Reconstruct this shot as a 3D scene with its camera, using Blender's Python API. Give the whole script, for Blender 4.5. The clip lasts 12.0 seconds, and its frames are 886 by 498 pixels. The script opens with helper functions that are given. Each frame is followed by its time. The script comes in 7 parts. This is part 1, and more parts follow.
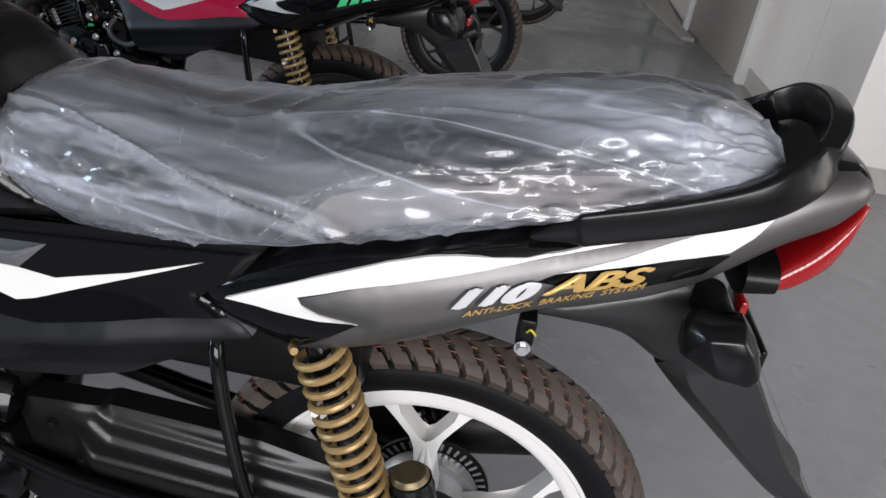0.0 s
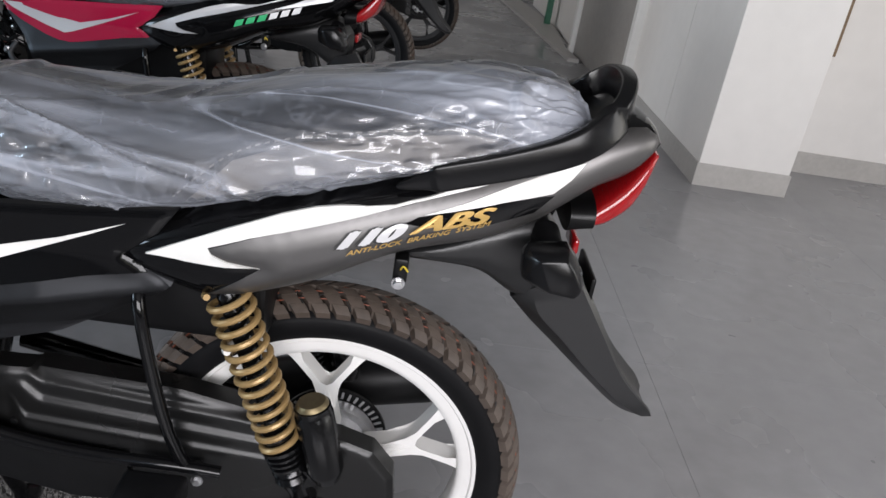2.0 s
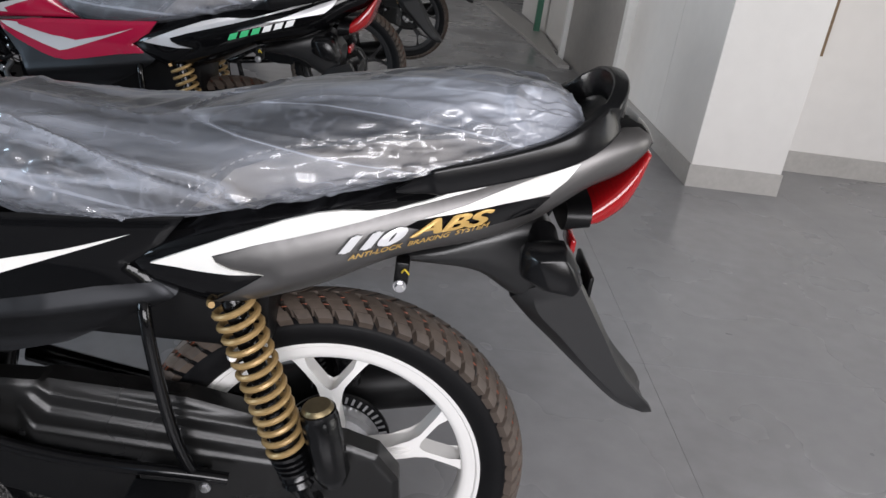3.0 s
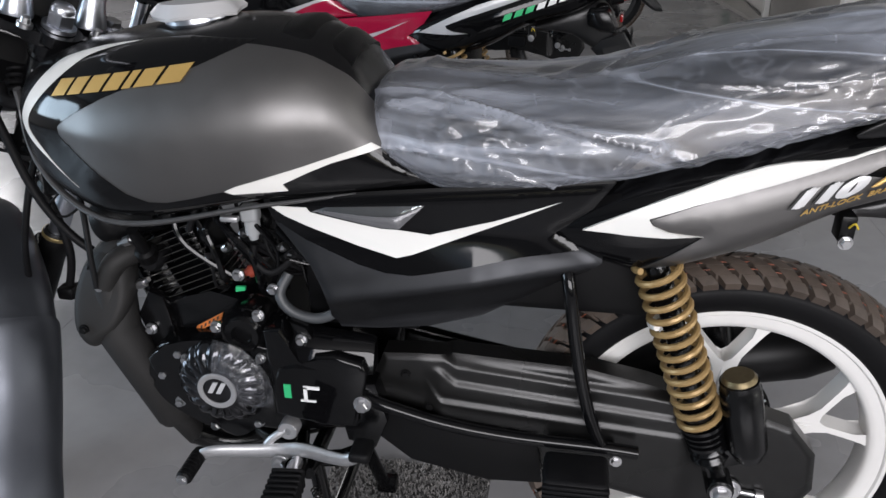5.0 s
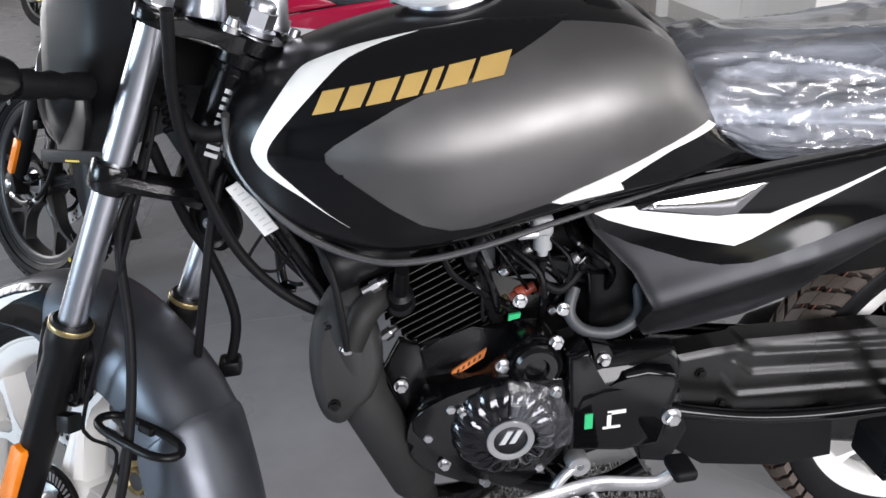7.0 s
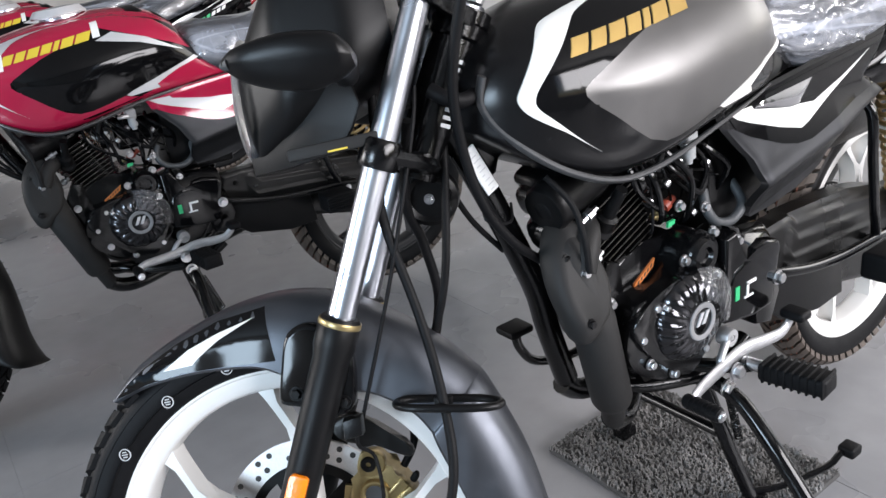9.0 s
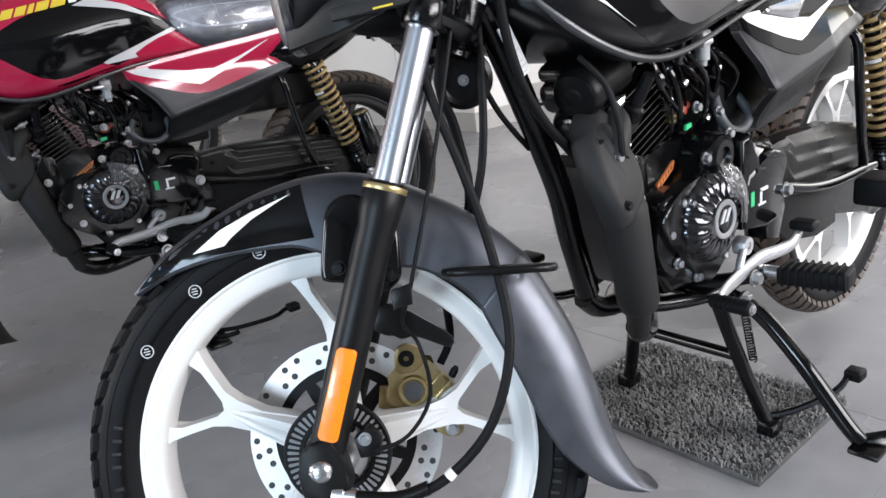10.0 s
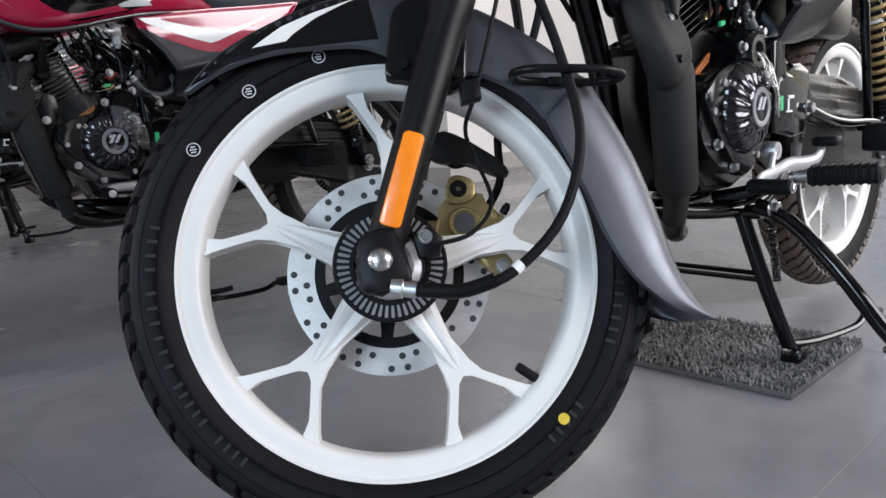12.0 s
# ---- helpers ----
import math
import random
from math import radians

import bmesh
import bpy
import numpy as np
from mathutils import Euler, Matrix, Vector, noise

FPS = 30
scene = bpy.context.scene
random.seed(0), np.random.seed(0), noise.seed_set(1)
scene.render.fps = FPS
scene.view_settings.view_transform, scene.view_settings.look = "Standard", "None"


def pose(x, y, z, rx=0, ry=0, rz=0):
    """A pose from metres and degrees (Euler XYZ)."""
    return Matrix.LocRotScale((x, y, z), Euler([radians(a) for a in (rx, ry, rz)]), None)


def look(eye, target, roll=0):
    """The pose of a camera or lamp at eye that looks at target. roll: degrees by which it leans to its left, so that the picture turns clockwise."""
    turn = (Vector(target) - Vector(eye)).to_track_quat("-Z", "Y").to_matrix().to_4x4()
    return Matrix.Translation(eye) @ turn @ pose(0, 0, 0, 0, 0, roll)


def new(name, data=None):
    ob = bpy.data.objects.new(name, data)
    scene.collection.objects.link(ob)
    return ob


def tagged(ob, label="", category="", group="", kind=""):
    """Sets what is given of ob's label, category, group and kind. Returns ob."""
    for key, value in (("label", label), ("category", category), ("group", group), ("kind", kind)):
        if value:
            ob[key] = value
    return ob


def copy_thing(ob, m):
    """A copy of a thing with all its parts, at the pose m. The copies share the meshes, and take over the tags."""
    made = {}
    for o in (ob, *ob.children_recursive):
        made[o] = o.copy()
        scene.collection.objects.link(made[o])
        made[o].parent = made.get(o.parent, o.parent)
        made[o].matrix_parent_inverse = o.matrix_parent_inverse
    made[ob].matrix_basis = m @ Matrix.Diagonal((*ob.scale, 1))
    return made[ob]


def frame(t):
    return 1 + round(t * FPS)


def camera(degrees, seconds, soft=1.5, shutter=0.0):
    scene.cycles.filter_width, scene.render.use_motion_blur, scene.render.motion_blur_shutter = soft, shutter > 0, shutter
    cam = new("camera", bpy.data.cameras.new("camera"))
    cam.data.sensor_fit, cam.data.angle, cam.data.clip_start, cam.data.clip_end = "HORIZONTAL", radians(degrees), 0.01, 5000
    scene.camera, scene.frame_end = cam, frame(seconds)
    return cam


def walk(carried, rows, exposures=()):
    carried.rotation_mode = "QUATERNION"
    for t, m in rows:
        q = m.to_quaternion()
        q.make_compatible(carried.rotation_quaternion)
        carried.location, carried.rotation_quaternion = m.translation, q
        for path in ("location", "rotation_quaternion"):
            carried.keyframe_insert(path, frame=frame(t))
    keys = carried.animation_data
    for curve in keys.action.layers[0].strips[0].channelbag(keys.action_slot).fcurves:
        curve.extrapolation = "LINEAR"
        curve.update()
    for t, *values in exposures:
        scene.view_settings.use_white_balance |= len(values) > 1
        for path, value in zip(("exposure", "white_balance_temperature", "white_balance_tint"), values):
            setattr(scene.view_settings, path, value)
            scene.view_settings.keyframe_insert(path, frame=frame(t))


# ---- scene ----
from mathutils.bvhtree import BVHTree

cam = camera(59.9, 12.0)
PATH = [
    (0, (0.045, -0.758, 1.141), (-0.057, 1.003, 0.2), 9.3),
    (0.5, (0.065, -0.8, 1.144), (0.008, 0.991, 0.256), 10.3),
    (1, (0.07, -0.852, 1.141), (0.064, 0.941, 0.254), 10.1),
    (1.5, (0.078, -0.913, 1.142), (0.141, 0.889, 0.274), 10.2),
    (2, (0.099, -0.949, 1.146), (0.209, 0.862, 0.304), 9.4),
    (2.5, (0.108, -0.954, 1.152), (0.231, 0.867, 0.335), 8.5),
    (2.7, (0.107, -0.957, 1.149), (0.232, 0.864, 0.332), 8.2),
    (4.3, (-0.062, -1.026, 1.114), (-0.204, 0.783, 0.273), 0.1),
    (4.5, (-0.088, -0.999, 1.095), (-0.35, 0.797, 0.254), -0.7),
    (5, (-0.22, -0.971, 1.082), (-0.517, 0.806, 0.214), -0.5),
    (5.5, (-0.345, -0.917, 1.073), (-0.64, 0.842, 0.168), -1.8),
    (6, (-0.479, -0.88, 1.075), (-0.7, 0.898, 0.187), -0.9),
    (6.5, (-0.631, -0.853, 1.063), (-0.723, 0.931, 0.162), -0.8),
    (7, (-0.83, -0.844, 1.056), (-0.602, 0.924, 0.15), -3.0),
    (7.5, (-0.999, -0.854, 1.048), (-0.638, 0.927, 0.212), -3.2),
    (7.7, (-1.065, -0.859, 1.048), (-0.656, 0.922, 0.233), -3.5),
    (9.3, (-1.544, -0.735, 0.943), (-0.453, 0.78, 0.225), -7.4),
    (9.5, (-1.57, -0.727, 0.907), (-0.461, 0.793, 0.229), -7.3),
    (10, (-1.635, -0.707, 0.788), (-0.435, 0.769, 0.171), -7.1),
    (10.5, (-1.696, -0.668, 0.646), (-0.431, 0.777, 0.087), -6.5),
    (11, (-1.741, -0.651, 0.535), (-0.417, 0.771, 0.062), -5.2),
    (11.5, (-1.77, -0.645, 0.49), (-0.432, 0.794, 0.114), -4.2),
    (12, (-1.784, -0.645, 0.472), (-0.426, 0.779, 0.113), -3.6),
]
walk(cam, [(t, look(eye, target, roll)) for t, eye, target, roll in PATH],
     ((0.0, -0.12), (2.5, -0.1), (4.5, -0.22), (5.5, -0.22), (6.5, 0.15), (7.5, 0.45), (9.5, 0.62), (10.5, 0.5), (12.0, 0.12)))

# ---- world, sun and large lights ----
world = bpy.data.worlds.new("world")
scene.world = world
world.use_nodes = True
sky = world.node_tree.nodes.new("ShaderNodeTexSky")
sky.sky_type, sky.sun_disc = "NISHITA", False
sky.sun_elevation, sky.sun_rotation = radians(48), radians(150)
world.node_tree.links.new(sky.outputs[0], world.node_tree.nodes["Background"].inputs[0])
world.node_tree.nodes["Background"].inputs[1].default_value = 0.12
scene.view_settings.exposure = 0.0


def area_lamp(name, x, y, z, rx, rz, sx, sy, watts, color):
    data = bpy.data.lights.new(name, "AREA")
    data.shape, data.size, data.size_y, data.energy, data.color = "RECTANGLE", sx, sy, watts, color
    ob = new(name, data)
    ob.matrix_world = pose(x, y, z, rx, 0, rz)
    return ob


sun_data = bpy.data.lights.new("sun", "SUN")
sun_data.energy, sun_data.angle, sun_data.color = 2.5, radians(0.6), (1.0, 0.95, 0.88)
new("sun", sun_data).matrix_world = look((6, 9, 12), (0, 0, 0))
WINDOW_WATTS = 245
# daylight in the shop front behind the walker, and in the side glazing
area_lamp("daylight_shopfront", 0.95, -3.85, 1.95, 90, 0, 3.7, 1.6, WINDOW_WATTS, (1.0, 0.965, 0.99))
area_lamp("daylight_west_front", -5.95, -1.6, 1.75, 90, -90, 1.8, 1.6, 155, (0.66, 0.83, 1.0))
area_lamp("daylight_side", 4.35, -0.6, 1.75, 90, 90, 2.6, 1.8, 65, (1.0, 0.94, 0.88))
# unseen fill light, added to brighten the passage wall and the far floor
area_lamp("daylight_west", -5.95, 4.0, 1.8, 90, -90, 3.4, 1.6, 180, (1.0, 0.975, 0.98))


# ---- materials ----
def material(name, color, rough=0.5, metal=0.0, grain=0.0, scale=40.0, bump=0.0, bump_scale=200.0, coat=0.0, spots=0.0, ior=1.5, rough_var=0.1):
    """A Principled surface with colour and roughness varied at two scales and a fine relief."""
    m = bpy.data.materials.new(name)
    m.use_nodes = True
    nt = m.node_tree
    b = nt.nodes["Principled BSDF"]
    b.inputs["Metallic"].default_value = metal
    b.inputs["Coat Weight"].default_value = coat
    b.inputs["Coat Roughness"].default_value = 0.06
    b.inputs["IOR"].default_value = ior
    geo = nt.nodes.new("ShaderNodeNewGeometry")
    coarse = nt.nodes.new("ShaderNodeTexNoise")
    coarse.inputs["Scale"].default_value, coarse.inputs["Detail"].default_value = scale * 0.12, 4
    fine = nt.nodes.new("ShaderNodeTexNoise")
    fine.inputs["Scale"].default_value, fine.inputs["Detail"].default_value = scale, 6
    for n in (coarse, fine):
        nt.links.new(geo.outputs["Position"], n.inputs["Vector"])
    mix = nt.nodes.new("ShaderNodeMath")
    mix.operation = "ADD"
    nt.links.new(coarse.outputs["Fac"], mix.inputs[0])
    nt.links.new(fine.outputs["Fac"], mix.inputs[1])
    ramp = nt.nodes.new("ShaderNodeMapRange")
    ramp.inputs["From Min"].default_value, ramp.inputs["From Max"].default_value = 0.6, 1.4
    ramp.inputs["To Min"].default_value, ramp.inputs["To Max"].default_value = 1 - grain, 1 + grain
    nt.links.new(mix.outputs[0], ramp.inputs["Value"])
    tint = nt.nodes.new("ShaderNodeVectorMath")
    tint.operation = "SCALE"
    tint.inputs[0].default_value = color
    nt.links.new(ramp.outputs[0], tint.inputs["Scale"])
    nt.links.new(tint.outputs[0], b.inputs["Base Color"])
    rr = nt.nodes.new("ShaderNodeMapRange")
    rr.inputs["From Min"].default_value, rr.inputs["From Max"].default_value = 0.35, 0.65
    rr.inputs["To Min"].default_value, rr.inputs["To Max"].default_value = max(0.02, rough * (1 - rough_var)), min(1, rough * (1 + rough_var))
    nt.links.new(coarse.outputs["Fac"], rr.inputs["Value"])
    nt.links.new(rr.outputs[0], b.inputs["Roughness"])
    if bump:
        relief = nt.nodes.new("ShaderNodeTexNoise")
        relief.inputs["Scale"].default_value, relief.inputs["Detail"].default_value = bump_scale, 3
        nt.links.new(geo.outputs["Position"], relief.inputs["Vector"])
        bn = nt.nodes.new("ShaderNodeBump")
        bn.inputs["Strength"].default_value, bn.inputs["Distance"].default_value = bump, 0.002
        nt.links.new(relief.outputs["Fac"], bn.inputs["Height"])
        nt.links.new(bn.outputs[0], b.inputs["Normal"])
    return m


def film_material(name, cover, rough, scale=16.0, ior=1.75):
    """Thin clear wrapping film: see-through, milky where it is folded, with sharp glints on its creases."""
    m = bpy.data.materials.new(name)
    m.use_nodes = True
    nt = m.node_tree
    nt.nodes.remove(nt.nodes["Principled BSDF"])
    out = nt.nodes["Material Output"]

    def node(kind, **values):
        n = nt.nodes.new(kind)
        for key, value in values.items():
            n.inputs[key.replace("_", " ")].default_value = value
        return n
    clear = node("ShaderNodeBsdfTransparent", Color=(0.97, 0.975, 0.98, 1))
    sharp = node("ShaderNodeBsdfGlossy", Roughness=rough, Color=(1, 1, 1, 1))
    soft = node("ShaderNodeBsdfGlossy", Roughness=0.42, Color=(1, 1, 1, 1))
    gloss = node("ShaderNodeMixShader", Fac=0.54)
    nt.links.new(sharp.outputs[0], gloss.inputs[1])
    nt.links.new(soft.outputs[0], gloss.inputs[2])
    milk = node("ShaderNodeBsdfDiffuse", Color=(0.66, 0.70, 0.80, 1))
    fres = node("ShaderNodeFresnel", IOR=ior)
    geo = nt.nodes.new("ShaderNodeNewGeometry")

    def pattern(sx, sy, sz, size, detail, kind):
        st = nt.nodes.new("ShaderNodeVectorMath")
        st.operation = "MULTIPLY"
        st.inputs[1].default_value = (sx, sy, sz)
        turn = nt.nodes.new("ShaderNodeMapping")
        turn.inputs["Rotation"].default_value = (0.0, -0.04, 0.12)
        nt.links.new(geo.outputs["Position"], turn.inputs["Vector"])
        nt.links.new(turn.outputs[0], st.inputs[0])
        n = nt.nodes.new("ShaderNodeTexNoise")
        n.noise_type = kind
        n.inputs["Scale"].default_value, n.inputs["Detail"].default_value = size, detail
        n.inputs["Distortion"].default_value = 0.08
        nt.links.new(st.outputs[0], n.inputs["Vector"])
        return n
    def crest(n, width, lo, hi):
        """From hi on the line where the noise passes its middle down to lo beside it."""
        off = nt.nodes.new("ShaderNodeMath")
        off.operation = "SUBTRACT"
        off.inputs[1].default_value = 0.5
        nt.links.new(n.outputs["Fac"], off.inputs[0])
        size = nt.nodes.new("ShaderNodeMath")
        size.operation = "ABSOLUTE"
        nt.links.new(off.outputs[0], size.inputs[0])
        r = node("ShaderNodeMapRange", From_Min=0.0, From_Max=width, To_Min=hi, To_Max=lo)
        nt.links.new(size.outputs[0], r.inputs["Value"])
        return r

    def add(a, b, kind="ADD"):
        n = nt.nodes.new("ShaderNodeMath")
        n.operation = kind
        nt.links.new(a.outputs[0], n.inputs[0])
        nt.links.new(b.outputs[0], n.inputs[1])
        return n
    streak = pattern(0.12, 1.0, 1.3, scale * 0.5, 3, "FBM")
    line = pattern(0.10, 1.0, 1.2, scale * 0.6, 1.0, "FBM")
    cross = pattern(0.9, 1.0, 0.7, scale * 0.9, 2, "FBM")
    crumple = pattern(0.45, 1.0, 1.5, scale * 1.6, 2, "FBM")
    height = add(add(crest(crumple, 0.08, 0, 0.42), crest(cross, 0.08, 0, 0.45)), crest(line, 0.05, 0, 0.8))
    bn = nt.nodes.new("ShaderNodeBump")
    bn.inputs["Strength"].default_value, bn.inputs["Distance"].default_value = 0.22, 0.0016
    nt.links.new(height.outputs[0], bn.inputs["Height"])
    for n in (sharp, soft, fres, milk):
        nt.links.new(bn.outputs[0], n.inputs["Normal"])
    veil = node("ShaderNodeMapRange", From_Min=0.42, From_Max=0.66, To_Min=cover * 0.30, To_Max=cover * 1.65)
    nt.links.new(streak.outputs["Fac"], veil.inputs["Value"])
    fold = add(veil, add(crest(line, 0.022, 0, cover * 0.9), crest(cross, 0.020, 0, cover * 0.25)))
    a = nt.nodes.new("ShaderNodeMixShader")
    nt.links.new(fold.outputs[0], a.inputs[0])
    nt.links.new(clear.outputs[0], a.inputs[1])
    nt.links.new(milk.outputs[0], a.inputs[2])
    c = nt.nodes.new("ShaderNodeMixShader")
    nt.links.new(fres.outputs[0], c.inputs[0])
    nt.links.new(a.outputs[0], c.inputs[1])
    nt.links.new(gloss.outputs[0], c.inputs[2])
    nt.links.new(c.outputs[0], out.inputs["Surface"])
    return m


FLANGE = material("dull_grey_flange", (0.13, 0.13, 0.132), 0.34, metal=0.7, grain=0.15, scale=120)
BLACK = material("gloss_black_paint", (0.003, 0.003, 0.0034), 0.08, grain=0.1, ior=1.36)
GREY = material("satin_grey_paint", (0.142, 0.138, 0.136), 0.43, metal=0.85, grain=0.02, scale=300, rough_var=0.05)
COVER = material("satin_charcoal_paint", (0.037, 0.038, 0.041), 0.42, metal=0.85, grain=0.02, scale=300)
GUARD = material("satin_blue_grey_paint", (0.085, 0.091, 0.104), 0.41, metal=0.8, ior=1.5, grain=0.03, scale=300)
SATIN_BLACK = material("satin_black_paint", (0.004, 0.004, 0.0045), 0.24, grain=0.1, ior=1.38)
DARK_CHROME = material("polished_dark_cover", (0.060, 0.060, 0.064), 0.13, metal=0.95, grain=0.08, scale=120)
PLASTIC = material("black_plastic", (0.004, 0.004, 0.0043), 0.32, ior=1.30, grain=0.2, bump=0.12, bump_scale=900)
MATT = material("matt_black_paint", (0.0045, 0.0045, 0.0048), 0.40, ior=1.27, grain=0.15, bump=0.1, bump_scale=1200)
ENGINE = material("black_engine_enamel", (0.0025, 0.0025, 0.0028), 0.075, ior=1.45, grain=0.25, bump=0.15, bump_scale=500)
FLAP = material("dark_satin_plastic", (0.013, 0.013, 0.0135), 0.33, ior=1.5, grain=0.12, bump=0.08, bump_scale=900)
CASE = material("satin_black_case", (0.0055, 0.0054, 0.0053), 0.28, ior=1.43, grain=0.2, bump=0.1, bump_scale=900)
WHITE = material("white_sticker", (0.70, 0.69, 0.66), 0.30, grain=0.02)
RIM_WHITE = material("white_wheel_paint", (0.715, 0.705, 0.685), 0.38, grain=0.03, bump=0.05, bump_scale=400)
RIM_BLACK = material("black_wheel_paint", (0.015, 0.015, 0.016), 0.35, grain=0.1)
GOLD = material("gold_sticker", (0.52, 0.34, 0.11), 0.38, metal=0.4, grain=0.06)
SPRING = material("gold_spring_paint", (0.34, 0.225, 0.095), 0.42, metal=0.35, grain=0.12, scale=120)
CALIPER = material("gold_anodised", (0.40, 0.31, 0.15), 0.34, metal=0.80, grain=0.15, scale=150)
BRASS = material("dull_brass", (0.17, 0.135, 0.075), 0.42, metal=0.8, grain=0.2, scale=150)
# bright metal that imitates a window's reflection in gloss black paint
MIRROR = material("window_reflection_patch", (0.62, 0.62, 0.63), 0.10, metal=1.0, grain=0.05)
CHROME = material("chrome", (0.60, 0.62, 0.67), 0.29, metal=1.0, grain=0.03)
STEEL = material("zinc_steel", (0.55, 0.55, 0.56), 0.30, metal=1.0, grain=0.12, scale=200)
ALLOY = material("cast_alloy", (0.52, 0.52, 0.53), 0.42, metal=0.85, grain=0.1, scale=150, bump=0.1)
DISC = material("ground_steel", (0.72, 0.70, 0.69), 0.42, metal=1.0, grain=0.1, scale=300)
RUBBER = material("tyre_rubber", (0.005, 0.005, 0.0056), 0.55, ior=1.24, grain=0.25, scale=150, bump=0.2, bump_scale=700)
# wall colour darkened, so that the unseen south wall reflects little light
WALL_DIM = material("dimmed_wall", (0.13, 0.128, 0.125), 0.6, grain=0.05, scale=10)
TREAD = material("new_tread_rubber", (0.074, 0.057, 0.046), 0.55, grain=0.35, scale=60, bump=0.2, bump_scale=600)
RUST = material("tread_colour_marks", (0.20, 0.050, 0.022), 0.6, grain=0.4, scale=120)
SEAT = material("seat_vinyl", (0.014, 0.014, 0.015), 0.48, grain=0.15, bump=0.4, bump_scale=900)
SEAT_GREY = material("grey_seat_vinyl", (0.165, 0.150, 0.136), 0.45, grain=0.12, bump=0.4, bump_scale=900)
THREAD = material("grey_thread", (0.25, 0.24, 0.23), 0.7)
LENS_RED = material("red_lens", (0.27, 0.006, 0.008), 0.14, coat=0.5, grain=0.1, scale=80)
LENS_AMBER = material("amber_lens", (0.86, 0.225, 0.006), 0.16, coat=0.6, grain=0.10, scale=300, bump=0.25, bump_scale=900)
ORANGE = material("orange_sticker", (0.70, 0.22, 0.06), 0.4)
GREEN = material("green_sticker", (0.03, 0.42, 0.16), 0.4)
PAPER = material("white_label", (0.75, 0.75, 0.74), 0.5)
INK = material("black_print", (0.03, 0.03, 0.03), 0.5)
CLEAR_WHITE = material("translucent_white_plastic", (0.30, 0.31, 0.315), 0.35, grain=0.08)
HOSE = material("grey_rubber_hose", (0.05, 0.054, 0.058), 0.5, grain=0.1)
YELLOW = material("yellow_paint", (0.60, 0.45, 0.04), 0.5)
RED = material("gloss_red_paint", (0.34, 0.007, 0.040), 0.16, coat=0.6, grain=0.05)
BRIGHT = material("bright_silver_sticker", (0.72, 0.72, 0.73), 0.28, metal=0.5, grain=0.03)
SILVER = material("silver_sticker", (0.55, 0.55, 0.56), 0.35, metal=0.3)
FILM = film_material("clear_film", 0.26, 0.12, 20.0)
FILM_THIN = film_material("thin_clear_film", 0.04, 0.08, 14.0, 1.42)
FLOOR = material("grey_floor_slab", (0.250, 0.249, 0.256), 0.29, grain=0.13, scale=14, bump=0.02, bump_scale=60, rough_var=0.5)
PANEL_BROWN = material("brown_grey_panel", (0.30, 0.285, 0.265), 0.5, grain=0.1, scale=20)
BARE = material("bare_fin_edge", (0.13, 0.125, 0.115), 0.36, metal=1.0, grain=0.2, scale=300)
JOINT = material("slab_joint", (0.235, 0.23, 0.228), 0.7, grain=0.2)
WALL = material("white_wall_paint", (0.70, 0.68, 0.655), 0.62, grain=0.04, scale=10, bump=0.05, bump_scale=120)
SKIRT = material("stone_skirting", (0.40, 0.385, 0.365), 0.4, grain=0.12, scale=40)
# ceiling darkened in colour, so that gloss black reflects less light from it
CEILING = material("dimmed_ceiling", (0.22, 0.218, 0.215), 0.7, grain=0.03)
WOOD = material("brown_wood_trim", (0.16, 0.10, 0.05), 0.5, grain=0.3, scale=40)
MAT_DARK = material("mat_coils", (0.062, 0.061, 0.060), 0.7, grain=0.45, scale=220)
STAMP = material("white_stamp_ink", (0.50, 0.51, 0.52), 0.6, grain=0.2)
HUB_GREY = material("grey_emblem_paint", (0.22, 0.22, 0.225), 0.4, grain=0.05)
CHAMBER = material("heatproof_black_paint", (0.015, 0.0145, 0.0142), 0.62, ior=1.35, grain=0.12, bump=0.15, bump_scale=1500)
TUBE_GLOW = material("lit_tube", (0.9, 0.9, 0.9), 0.4)
TUBE_GLOW.node_tree.nodes["Principled BSDF"].inputs["Emission Color"].default_value = (0.93, 0.97, 1.0, 1)
TUBE_GLOW.node_tree.nodes["Principled BSDF"].inputs["Emission Strength"].default_value = 22.0
FRAME_WHITE = material("white_frame_paint", (0.72, 0.72, 0.70), 0.4, grain=0.03)


# ---- building blocks ----
def curve(*pts):
    """A smooth curve through (x, value) points, with no overshoot."""
    xs, ys = [p[0] for p in pts], [p[1] for p in pts]
    n = len(xs)
    d = [(ys[i + 1] - ys[i]) / (xs[i + 1] - xs[i]) for i in range(n - 1)]
    m = [d[0]] + [0 if d[i - 1] * d[i] <= 0 else 2 * d[i - 1] * d[i] / (d[i - 1] + d[i]) for i in range(1, n - 1)] + [d[-1]]

    def at(x):
        x = min(max(x, xs[0]), xs[-1])
        i = max(0, min(n - 2, next((k for k in range(n - 1) if x <= xs[k + 1]), n - 2)))
        h = xs[i + 1] - xs[i]
        t = (x - xs[i]) / h
        return ((1 + 2 * t) * (1 - t) ** 2 * ys[i] + t * (1 - t) ** 2 * h * m[i]
                + t * t * (3 - 2 * t) * ys[i + 1] + t * t * (t - 1) * h * m[i + 1])
    return at


